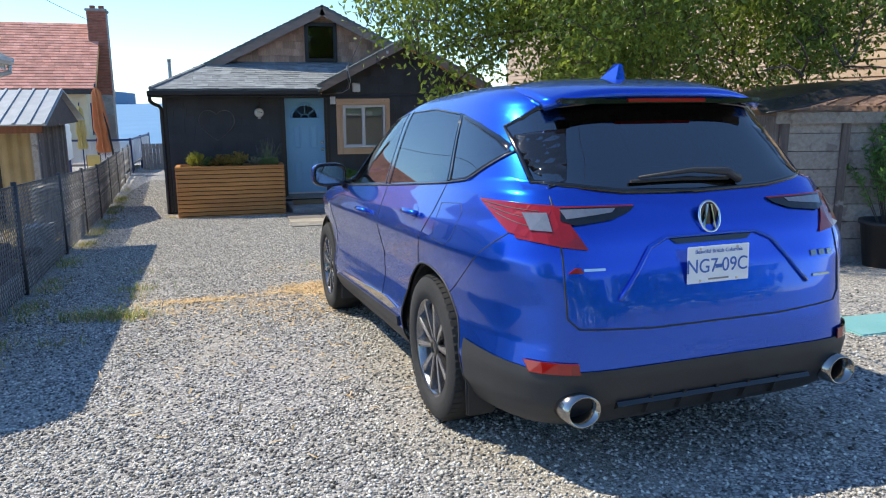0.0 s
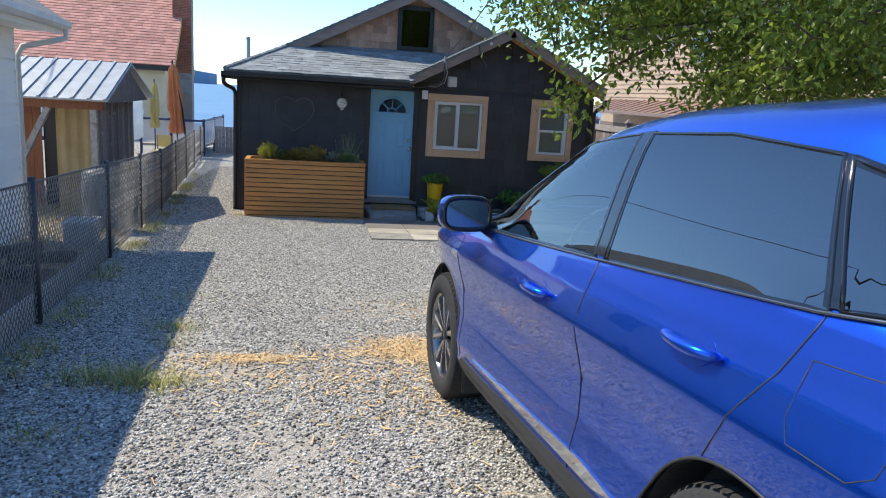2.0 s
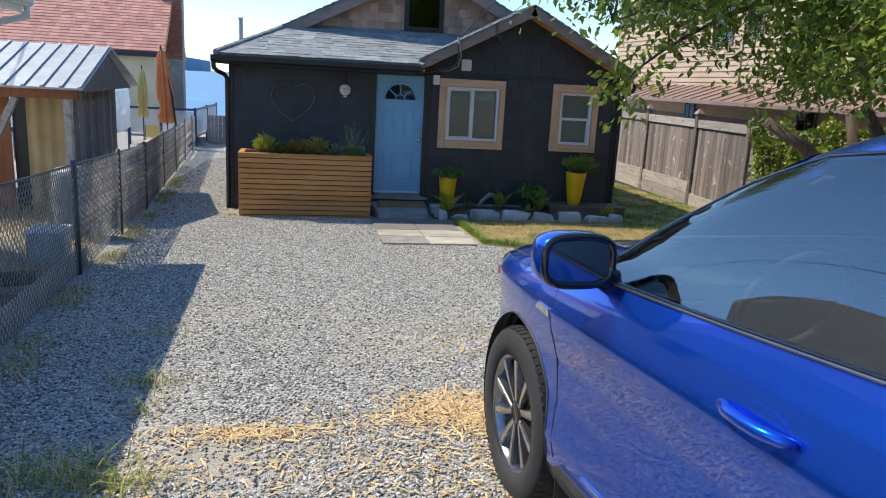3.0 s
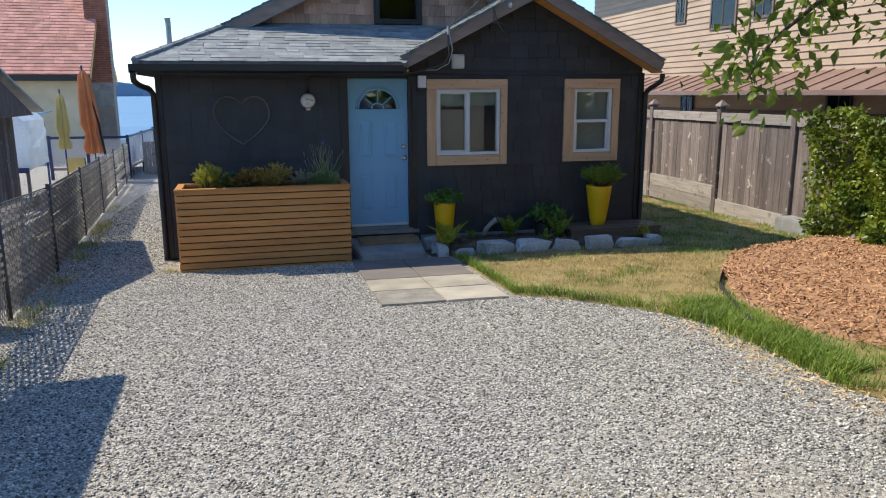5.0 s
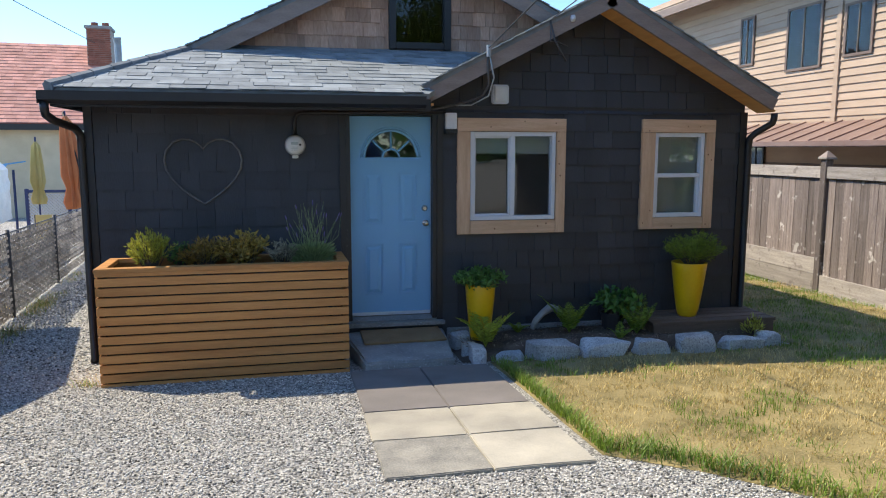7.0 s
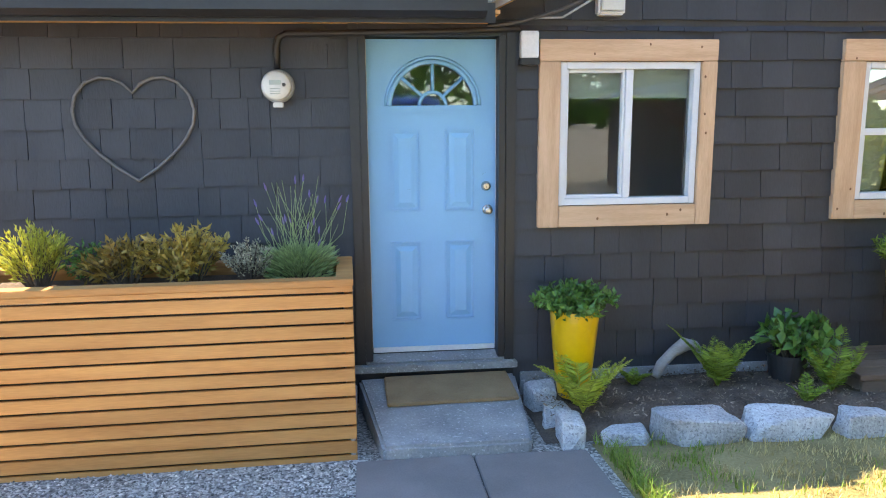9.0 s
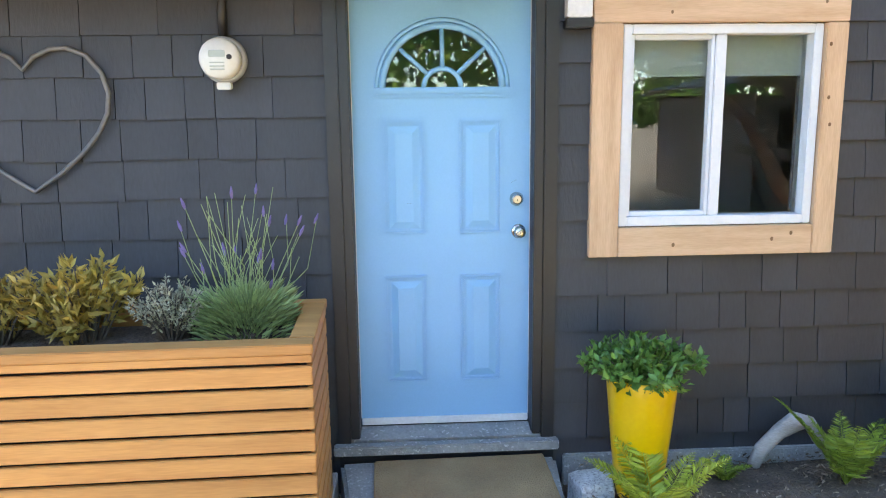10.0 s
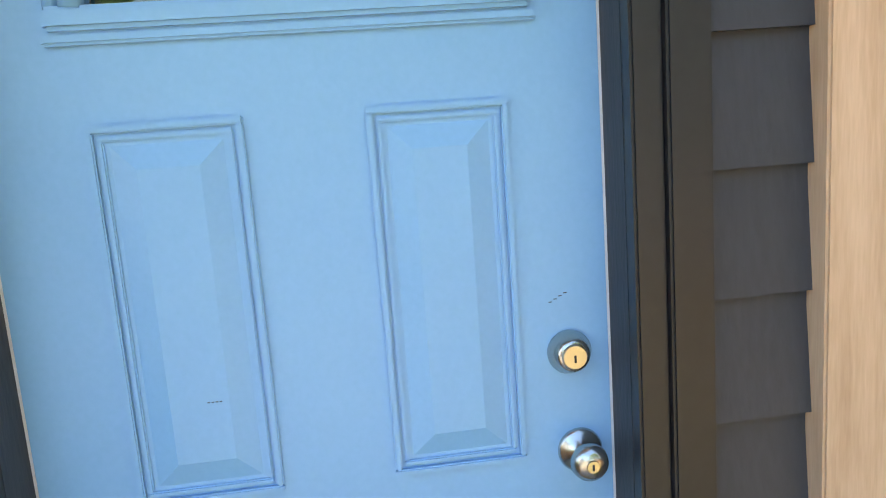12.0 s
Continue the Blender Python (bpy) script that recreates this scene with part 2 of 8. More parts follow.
CREAM = surf("cream_stucco", (0.60, 0.50, 0.33), (0.72, 0.62, 0.43), 0.85, scale=2, fine=90, bump=0.3)
OCHRE = surf("ochre_paint", (0.62, 0.33, 0.06), (0.72, 0.42, 0.1), 0.6, bump=0.1)
BRICK = surf("red_brick", (0.22, 0.075, 0.05), (0.36, 0.135, 0.09), 0.9, scale=6, fine=70, bump=0.3, rand=0.2)
MORTAR = surf("mortar", (0.26, 0.22, 0.19), (0.36, 0.31, 0.27), 0.95, bump=0.3)
REDWOOD = surf("red_brown_boards", (0.22, 0.075, 0.035), (0.33, 0.13, 0.06), 0.75, fine=40, stretch=(6, 6, 0.5), bump=0.2, rand=0.15)
TANWOOD = surf("tan_corrugated", (0.48, 0.33, 0.15), (0.62, 0.45, 0.24), 0.7, bump=0.1)
WEAVE = leafy("weathered_reed", (0.22, 0.19, 0.16), (0.62, 0.56, 0.50), 0.25, 0.9)
ORANGE = surf("orange_canvas", (0.62, 0.20, 0.075), (0.74, 0.29, 0.12), 0.85, bump=0.2)
YELLOWCLOTH = surf("yellow_canvas", (0.66, 0.50, 0.18), (0.76, 0.6, 0.26), 0.85, bump=0.2)
BLUECLOTH = surf("blue_fabric", (0.10, 0.38, 0.66), (0.16, 0.48, 0.76), 0.7, bump=0.1)
NAVY = surf("navy_paint", (0.02, 0.035, 0.11), (0.035, 0.055, 0.16), 0.5, bump=0.05)
SEA = surf("sea", (0.10, 0.24, 0.40), (0.14, 0.29, 0.46), 0.6, scale=0.05, fine=0.8, bump=0.25, depth=0.3)
# pale blue distance haze is painted into the hill's colour
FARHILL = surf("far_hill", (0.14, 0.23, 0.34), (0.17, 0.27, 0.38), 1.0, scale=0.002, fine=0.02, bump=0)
BARK = surf("tree_bark", (0.07, 0.052, 0.04), (0.17, 0.13, 0.10), 0.95, scale=5, fine=40, stretch=(4, 4, 1), bump=0.7, depth=0.02)
LEAF = leafy("tree_leaf", (0.075, 0.145, 0.022), (0.30, 0.37, 0.065), 0.5, 0.4)
IVY = leafy("ivy_leaf", (0.045, 0.12, 0.018), (0.34, 0.38, 0.05), 0.3, 0.35)
FERN = leafy("fern_frond", (0.15, 0.25, 0.03), (0.34, 0.45, 0.07), 0.35)
PALEFERN = leafy("yellow_fern_frond", (0.34, 0.40, 0.04), (0.58, 0.62, 0.12), 0.4)
LIME = leafy("lime_shrub_leaf", (0.38, 0.40, 0.05), (0.62, 0.60, 0.13), 0.35)
BRONZE = leafy("bronze_shrub_leaf", (0.22, 0.12, 0.03), (0.60, 0.44, 0.10), 0.3)
SAGE = leafy("grey_sage_leaf", (0.34, 0.32, 0.20), (0.62, 0.57, 0.40), 0.3)
LAVENDER = leafy("lavender_stem", (0.22, 0.34, 0.12), (0.50, 0.60, 0.29), 0.3)
VIOLET = leafy("lavender_flower", (0.12, 0.09, 0.24), (0.24, 0.18, 0.42), 0.2)
GREENLEAF = leafy("dark_green_leaf", (0.05, 0.15, 0.03), (0.20, 0.38, 0.09), 0.3, 0.35)


# ---- building tools ----
def part(name, bm, material, parent=None, label="", smooth=False):
    """One mesh object from a bmesh, under a thing or a part."""
    me = bpy.data.meshes.new(name)
    bm.to_mesh(me)
    bm.free()
    if smooth:
        for p in me.polygons:
            p.use_smooth = True
    me.materials.append(material)
    ob = new(name, me)
    ob.parent = parent
    return tagged(ob, label)


def raw(name, verts, faces, material, parent=None, smooth=False):
    me = bpy.data.meshes.new(name)
    me.from_pydata([tuple(map(float, v)) for v in verts], [], [tuple(map(int, f)) for f in faces])
    if smooth:
        for p in me.polygons:
            p.use_smooth = True
    me.materials.append(material)
    ob = new(name, me)
    ob.parent = parent
    return ob


def share(name, me, parent, m):
    """A piece: an object of its own on a shared mesh."""
    ob = new(name, me)
    ob.parent = parent
    ob.matrix_basis = m
    return ob


def thing(name, label, category, at=(0, 0, 0), turn=0, group="", kind=""):
    ob = new(name)
    ob.matrix_basis = pose(*at, 0, 0, turn)
    return tagged(ob, label, category, group, kind)


def box(x0, x1, y0, y1, z0, z1, bevel=0.0, bm=None):
    b = bmesh.new()
    r = bmesh.ops.create_cube(b, size=1.0)
    bmesh.ops.transform(b, matrix=Matrix.LocRotScale(((x0 + x1) / 2, (y0 + y1) / 2, (z0 + z1) / 2), None, (x1 - x0, y1 - y0, z1 - z0)), verts=r["verts"])
    if bevel:
        bmesh.ops.bevel(b, geom=b.edges[:], offset=bevel, segments=2, affect="EDGES", clamp_overlap=True)
    if bm is None:
        return b
    return merge(bm, b)


def merge(bm, b):
    me = bpy.data.meshes.new("tmp")
    b.to_mesh(me)
    b.free()
    bm.from_mesh(me)
    bpy.data.meshes.remove(me)
    return bm


def prism(poly, axis, a, b, bm=None):
    """A flat outline pushed out along an axis from a to b. The outline lists the two other coordinates in order."""
    bm = bm or bmesh.new()
    n = "xyz".index(axis)

    def at(p, d):
        c = list(p)
        c.insert(n, d)
        return bm.verts.new(c)
    lo, hi = [at(p, a) for p in poly], [at(p, b) for p in poly]
    bm.faces.new(lo)
    bm.faces.new(hi)
    for i in range(len(poly)):
        j = (i + 1) % len(poly)
        bm.faces.new((lo[i], lo[j], hi[j], hi[i]))
    bmesh.ops.recalc_face_normals(bm, faces=bm.faces[:])
    return bm


def tube(points, radius, sides=8, bm=None, closed=False):
    """A round bar along points; radius is one number or one for each point."""
    bm = bm or bmesh.new()
    pts = [Vector(p) for p in points]
    rad = radius if hasattr(radius, "__len__") else [radius] * len(pts)
    rings, up = [], None
    for i, p in enumerate(pts):
        if closed:
            d = pts[(i + 1) % len(pts)] - pts[i - 1]
        else:
            d = pts[min(i + 1, len(pts) - 1)] - pts[max(i - 1, 0)]
        d.normalize()
        if up is None:
            up = d.orthogonal()
        up = (up - d * up.dot(d)).normalized()
        side = d.cross(up)
        rings.append([bm.verts.new(p + rad[i] * (math.cos(a) * up + math.sin(a) * side)) for a in (2 * math.pi * k / sides for k in range(sides))])
    for i in range(len(rings) - (0 if closed else 1)):
        a, b = rings[i], rings[(i + 1) % len(rings)]
        for k in range(sides):
            bm.faces.new((a[k], a[(k + 1) % sides], b[(k + 1) % sides], b[k]))
    if not closed:
        bm.faces.new(rings[0][::-1])
        bm.faces.new(rings[-1])
    return bm


def lathe(profile, sides=24, bm=None, m=None):
    """A turned shape: profile of (radius, height) round z, placed by the matrix m."""
    bm = bm or bmesh.new()
    m = m or Matrix()
    rings = [[bm.verts.new(m @ Vector((r * math.cos(2 * math.pi * k / sides), r * math.sin(2 * math.pi * k / sides), h))) for k in range(sides)] for r, h in profile]
    for a, b in zip(rings, rings[1:]):
        for k in range(sides):
            bm.faces.new((a[k], a[(k + 1) % sides], b[(k + 1) % sides], b[k]))
    if profile[0][0] > 1e-4:
        bm.faces.new(rings[0][::-1])
    if profile[-1][0] > 1e-4:
        bm.faces.new(rings[-1])
    bmesh.ops.remove_doubles(bm, verts=bm.verts[:], dist=1e-5)
    return bm


def unit(v):
    return v / np.maximum(np.linalg.norm(v, axis=-1, keepdims=True), 1e-9)


def mid(a, b, f):
    return a + (b - a) * f


def ground_z(x, y):
    """The yard falls gently towards the house and stays nearly level past it."""
    if y < -0.6:
        z = 0.015 - 0.058 * y
    else:
        z = 0.05 - 0.02 * (y + 0.6) if y < 31 else -0.582 - 0.5 * (y - 31)
    return max(z, -4.5) if y > 0 else min(z, 1.25)


rng = np.random.default_rng(7)

# ---- ground ----
xs = sorted(set([-1600, -500, -200, -80, -40, -24, -16] + [i * 0.5 for i in range(-24, 30)] + [16, 24, 40, 80, 200, 500, 1600]))
ys = sorted(set([-300, -120, -60, -40, -30, -24] + [i * 0.5 for i in range(-42, 60)] + [31, 36, 42, 60]))
verts = [(x, y, ground_z(x, y)) for y in ys for x in xs]
faces = [(j * len(xs) + i, j * len(xs) + i + 1, (j + 1) * len(xs) + i + 1, (j + 1) * len(xs) + i) for j in range(len(ys) - 1) for i in range(len(xs) - 1)]
tagged(raw("ground", verts, faces, GRAVEL, smooth=True), "grey crushed gravel yard sloping down to the house", "ground", kind="structure")
bm = bmesh.new()
for v in [(-4000, 30, -4.2), (4000, 30, -4.2), (4000, 4900, -4.2), (-4000, 4900, -4.2)]:
    bm.verts.new(v)
bm.faces.new(bm.verts[:])
tagged(part("water", bm, SEA), "calm pale blue sea reaching the horizon", "sea", kind="structure")
hill = []
for i in range(61):
    x = -1650 + i * 20
    h = 78 * max(0.0, 1 - ((x + 980) / 640) ** 2) ** 0.6 + 9 * noise.noise((x * 0.012, 0, 3)) * min(1, max(0.0, 1 - abs(x + 980) / 640) * 4)
    hill.append((x, max(h, 0.2) - 4))
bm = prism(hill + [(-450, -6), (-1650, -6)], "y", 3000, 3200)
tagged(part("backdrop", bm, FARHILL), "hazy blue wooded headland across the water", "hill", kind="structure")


def flat_patch(name, outline, lift, material, label, category, step=0.25):
    """A thin sheet laid over the ground inside an outline."""
    b = bmesh.new()
    vs = [b.verts.new((x, y, 0)) for x, y in outline]
    b.faces.new(vs)
    x0, x1 = min(p[0] for p in outline), max(p[0] for p in outline)
    y0, y1 = min(p[1] for p in outline), max(p[1] for p in outline)
    for axis, a, z in ((0, x0, x1), (1, y0, y1)):
        c = a + step
        while c < z:
            co, no = Vector((c, 0, 0)) if axis == 0 else Vector((0, c, 0)), Vector((1, 0, 0)) if axis == 0 else Vector((0, 1, 0))
            bmesh.ops.bisect_plane(b, geom=b.verts[:] + b.edges[:] + b.faces[:], plane_co=co, plane_no=no)
            c += step
    rim = {v for e in b.edges if e.is_boundary for v in e.verts}
    for v in b.verts:
        v.co.z = ground_z(v.co.x, v.co.y) + (0.004 if v in rim else lift(v.co.x, v.co.y))
    return tagged(part(name, b, material, smooth=True), label, category, kind="structure")


LAWN = [(1.22, -0.9), (1.24, -3.4), (1.7, -3.8), (2.15, -4.35), (2.45, -5.0), (2.38, -5.9), (2.3, -6.6), (2.6, -7.2), (6.8, -7.0), (6.85, 6.0), (4.45, 6.0), (4.45, -0.9)]
BED = [(3.05, -4.5), (3.3, -3.95), (3.75, -3.1), (4.3, -2.5), (5.0, -2.05), (6.0, -1.75), (6.8, -1.7), (6.8, -6.6), (3.2, -6.2), (2.85, -5.3)]
flat_patch("lawn", LAWN, lambda x, y: 0.03 + 0.015 * noise.noise((x, y, 0)), TURF, "patchy lawn of green and sun-dried grass", "lawn")
flat_patch("mulch_bed", BED, lambda x, y: 0.075 + 0.05 * min(1, max(0, (x - 3.4))) + 0.03 * noise.noise((x * 2, y * 2, 5)), MULCH, "raised bed of reddish bark mulch under the tree", "garden bed", 0.2)


def inside(x, y, poly):
    hit = False
    for (ax, ay), (bx, by) in zip(poly, poly[1:] + poly[:1]):
        if (ay > y) != (by > y) and x < (bx - ax) * (y - ay) / (by - ay) + ax:
            hit = not hit
    return hit


# ---- the house ----
house = thing("house", "small charcoal cottage with shingled walls and grey roof", "house")
LX, RX, WY = -2.40, 4.33, -0.045
OPEN = [(0.0, 0.826, 0.33, 2.40), (1.225, 2.13, 1.345, 2.235), (3.28, 3.83, 1.345, 2.235)]


cols = sorted({LX, RX, *[o[0] for o in OPEN], *[o[1] for o in OPEN]})
wall = part("wall_front", box(LX, cols[1], WY, 0.12, -0.1, 2.52), CHARCOAL, house)
for c0, c1 in zip(cols[1:], cols[2:]):
    hole = [o for o in OPEN if o[0] <= c0 + 0.01 and o[1] >= c1 - 0.01]
    if hole:
        part("wall_panel", box(c0, c1, WY, 0.12, -0.1, hole[0][2]), CHARCOAL, house)
        part("wall_panel", box(c0, c1, WY, 0.12, hole[0][3], 2.52), CHARCOAL, house)
    else:
        part("wall_panel", box(c0, c1, WY, 0.12, -0.1, 2.52), CHARCOAL, house)
part("wall_gable", prism([(0.75, 2.521), (4.33, 2.521), (4.33, 2.56), (2.565, 3.50), (0.75, 2.60)], "y", WY, 0.12), CHARCOAL, house)
b = box(LX, LX + 0.12, 0.121, 9, -0.3, 2.52)
part("wall_side", b, CHARCOAL, house)
b = box(RX - 0.12, RX, 0.121, 9, -0.3, 2.52)
part("wall_side", b, CHARCOAL, house)
part("wall_back", box(LX, RX, 9, 9.12, -0.3, 2.52), CHARCOAL, house)
part("inner_floor", box(LX + 0.12, RX - 0.12, 0.12, 9, 0.2, 0.28), GREYWOOD, house)
part("inner_partition", box(LX + 0.12, RX - 0.12, 3.4, 3.5, 0.28, 2.45), BLIND, house)
part("inner_ceiling", box(LX + 0.12, RX - 0.12, 0.12, 9, 2.45, 2.5), BLIND, house)

# roofs as slabs: lower slope, hip slope, cross gable, upper gable
def slab(quad, thick, bm=None):
    bm = bm or bmesh.new()
    q = [Vector(p) for p in quad]
    n = (q[1] - q[0]).cross(q[2] - q[0]).normalized()
    if n.z < 0:
        n = -n
    top, low = [bm.verts.new(p) for p in q], [bm.verts.new(p - n * thick) for p in q]
    bm.faces.new(top)
    bm.faces.new(low[::-1])
    for i in range(len(q)):
        j = (i + 1) % len(q)
        bm.faces.new((top[i], low[i], low[j], top[j]))
    bmesh.ops.recalc_face_normals(bm, faces=bm.faces[:])
    return bm


E0, E1 = Vector((-2.56, -0.56, 2.575)), Vector((0.95, -0.56, 2.575))
HIPTOP = Vector((-1.42, 1.2, 3.19))
lower_roof = part("lower_roof", slab([E0, (0.70, -0.56, 2.575), (1.75, 1.2, 3.19), HIPTOP], 0.05), ROOFING, house)
part("hip_roof", slab([E0, HIPTOP, (-1.42, 9.2, 3.19), (-2.56, 9.2, 2.575)], 0.05), ROOFSTUFF, house)
APEX, GL, GR = (2.565, 3.635), (0.66, 2.655), (4.47, 2.635)
part("cross_roof", slab([(GL[0], -0.42, GL[1]), (APEX[0], -0.42, APEX[1]), (APEX[0], 4, APEX[1]), (GL[0], 4, GL[1])], 0.04), ROOFSTUFF, house)
part("cross_roof", slab([(APEX[0], -0.42, APEX[1]), (GR[0], -0.42, GR[1]), (GR[0], 9, GR[1]), (APEX[0], 9, APEX[1])], 0.04), ROOFSTUFF, house)
UA, UL, UR = (0.95, 4.40), (-1.62, 3.13), (3.5, 3.13)
part("upper_roof", slab([(UL[0], 0.9, UL[1]), (UA[0], 0.9, UA[1]), (UA[0], 9.3, UA[1]), (UL[0], 9.3, UL[1])], 0.05), ROOFSTUFF, house)
part("upper_roof", slab([(UA[0], 0.9, UA[1]), (UR[0], 0.9, UR[1]), (UR[0], 9.3, UR[1]), (UA[0], 9.3, UA[1])], 0.05), ROOFSTUFF, house)
b = bmesh.new()
prism([(-1.42, 3.15), (0.60, 3.15), (0.60, 4.02), (0.35, 4.02)], "y", 1.2, 1.3, b)
prism([(1.24, 3.15), (3.3, 3.15), (1.55, 4.02), (1.24, 4.02)], "y", 1.2, 1.3, b)
prism([(0.35, 4.021), (1.55, 4.021), (0.95, 4.32)], "y", 1.2, 1.3, b)
prism([(0.601, 3.15), (1.239, 3.15), (1.239, 3.25), (0.601, 3.25)], "y", 1.2, 1.3, b)
gable_wall = part("gable_wall", b, RAWCEDAR, house)
part("attic_back", prism([(-1.0, 3.1), (2.9, 3.1), (0.95, 4.15)], "y", 2.2, 2.3), BLACKTRIM, house)


def rake(p, q, y, deep, thick, material, name="rake_board"):
    """A sloping board along a gable edge."""
    d = (Vector((q[0], 0, q[1])) - Vector((p[0], 0, p[1]))).normalized()
    dn = Vector((d.z, 0, -d.x))
    if dn.z > 0:
        dn = -dn
    a, c = Vector((p[0], 0, p[1])), Vector((q[0], 0, q[1]))
    poly = [(v.x, v.z) for v in (a, c, c + dn * deep, a + dn * deep)]
    return part(name, prism(poly, "y", y, y + thick), material, house)


low = 0.045
for s, e in ((GL, APEX), (GR, APEX)):
    rake((s[0], s[1] - low), (e[0], e[1] - low), -0.415, 0.125, 0.035, FASCIA)
    q = [Vector((s[0], -0.379, s[1] - 0.155)), Vector((e[0], -0.379, e[1] - 0.155)), Vector((e[0], WY - 0.03, e[1] - 0.155)), Vector((s[0], WY - 0.03, s[1] - 0.155))]
    part("soffit", slab(q, 0.02), SOFFIT, house)
for s, e in ((UL, UA), (UR, UA)):
    rake((s[0], s[1] - 0.055), (e[0], e[1] - 0.055), 0.905, 0.15, 0.035, FASCIA)
part("soffit", box(LX - 0.1, 0.75, -0.53, WY - 0.002, 2.47, 2.49), SOFFIT, house)
part("fascia", box(-2.54, 0.72, -0.545, -0.532, 2.42, 2.525), BLACKTRIM, house)
# gutter with a rounded lip
prof = [(-0.545, 2.545), (-0.545, 2.44), (-0.60, 2.44), (-0.645, 2.47), (-0.65, 2.545), (-0.64, 2.545), (-0.635, 2.475), (-0.595, 2.45), (-0.555, 2.45), (-0.555, 2.545)]
part("gutter", prism(prof, "x", -2.62, 0.66), BLACKTRIM, house)
part("gutter_end", box(-2.626, -2.6205, -0.65, -0.545, 2.44, 2.546), BLACKTRIM, house)
part("fascia", box(-2.556, -2.542, -0.544, 9.1, 2.42, 2.53), BLACKTRIM, house)
for sx, x0, x1 in ((-1, -2.585, -2.445), (1, 4.50, 4.375)):
    y0 = -0.60 if sx < 0 else -0.32
    pts = [(x0, y0, 2.45), (x0, y0, 2.40), (x0, y0 + 0.02, 2.35), (mid(x0, x1, .3), y0 + 0.1, 2.30), (mid(x0, x1, .8), -0.17, 2.25), (x1, -0.10, 2.19), (x1, -0.085, 2.10), (x1, -0.085, 0.10), (x1, -0.12, 0.06)]
    part("downspout", tube(pts, 0.036, 10), BLACKTRIM, house, smooth=True)
part("corner_board", box(LX - 0.02, LX + 0.05, WY - 0.03, WY - 0.002, 0, 2.47), BLACKTRIM, house)
part("corner_board", box(RX - 0.06, RX + 0.02, WY - 0.03, WY - 0.002, 0, 2.47), BLACKTRIM, house)
part("vent_pipe", tube([(-2.35, 1.2, 2.62), (-2.35, 1.2, 3.17), (-2.355, 1.19, 3.24)], [0.036, 0.036, 0.043], 10), GALV, house)

# gable window, black frame
gw = part("attic_window", box(0.605, 1.235, 1.215, 1.225, 3.26, 4.01), DARKPANE, house)
gw.visible_shadow = False
for a in ((0.56, 0.64), (1.20, 1.28)):
    part("window_frame", box(*a, 1.13, 1.24, 3.2, 4.06, 0.008), BLACKTRIM, gw)
part("window_frame", box(0.641, 1.199, 1.135, 1.24, 3.98, 4.055, 0.008), BLACKTRIM, gw)
part("window_frame", box(0.641, 1.199, 1.135, 1.24, 3.205, 3.28, 0.008), BLACKTRIM, gw)

# windows
def window(x0, x1, z0, z1, tx0, tx1, tz0, tz1, split):
    w = part("window", box(x0 + 0.02, x1 - 0.02, -0.012, -0.006, z0 + 0.02, z1 - 0.02), PANE, house)
    w.visible_shadow = False
    f = 0.035
    # raw pine casing: head, sill board and two jambs
    part("casing", box(tx0, tx1, -0.098, -0.05, z1 + 0.012, tz1, 0.004), PINE, w)
    part("casing", box(x0 - 0.008, x1 + 0.008, -0.096, -0.05, tz0, z0 - 0.012, 0.004), PINE, w)
    part("casing", box(tx0, x0 - 0.01, -0.097, -0.05, tz0, z1 + 0.010, 0.004), PINE_UP, w)
    part("casing", box(x1 + 0.01, tx1, -0.097, -0.05, tz0, z1 + 0.010, 0.004), PINE_UP, w)
    for k in range(9):
        side = rng.integers(0, 4)
        kx = rng.uniform(tx0 + .03, x0 - .03) if side == 0 else rng.uniform(x1 + .03, tx1 - .03) if side == 1 else rng.uniform(x0, x1)
        kz = rng.uniform(tz0 + .03, tz1 - .03) if side < 2 else rng.uniform(z1 + .03, tz1 - .03) if side == 2 else rng.uniform(tz0 + .03, z0 - .03)
        part("knot", lathe([(0.0, 0), (0.006, 0.0), (0.008, -0.002)], 8, m=pose(kx, -0.0985, kz, 90) @ Matrix.Diagonal((1, 1.3, 1, 1))), KNOT, w)
    # white vinyl frame
    for a in ((x0 - 0.006, x0 + f), (x1 - f, x1 + 0.006)):
        part("frame", box(*a, -0.075, 0.03, z0 - 0.008, z1 + 0.008, 0.004), WHITE, w)
    part("frame", box(x0 + f, x1 - f, -0.075, 0.03, z0 - 0.008, z0 + f, 0.004), WHITE, w)
    part("frame", box(x0 + f, x1 - f, -0.075, 0.03, z1 - f, z1 + 0.008, 0.004), WHITE, w)
    if split == "slide":
        c = (x0 + x1) / 2
        part("sash", box(c - 0.028, c + 0.022, -0.06, 0.01, z0 + f, z1 - f, 0.004), WHITE, w)
        for a in ((x0 + f, x0 + f + 0.02), (c - 0.045, c - 0.029)):
            part("sash", box(*a, -0.05, 0.0, z0 + f, z1 - f, 0.003), WHITE, w)
        part("sash", box(x0 + f + 0.02, c - 0.045, -0.05, 0.0, z1 - f - 0.022, z1 - f, 0.003), WHITE, w)
        part("sash", box(x0 + f + 0.02, c - 0.045, -0.05, 0.0, z0 + f, z0 + f + 0.022, 0.003), WHITE, w)
    else:
        c = (z0 + z1) / 2
        part("sash", box(x0 + f, x1 - f, -0.06, 0.01, c - 0.025, c + 0.02, 0.004), WHITE, w)
        for a in ((x0 + f, x0 + f + 0.022), (x1 - f - 0.022, x1 - f)):
            part("sash", box(*a, -0.05, 0.0, z0 + f, c - 0.026, 0.003), WHITE, w)
    return w


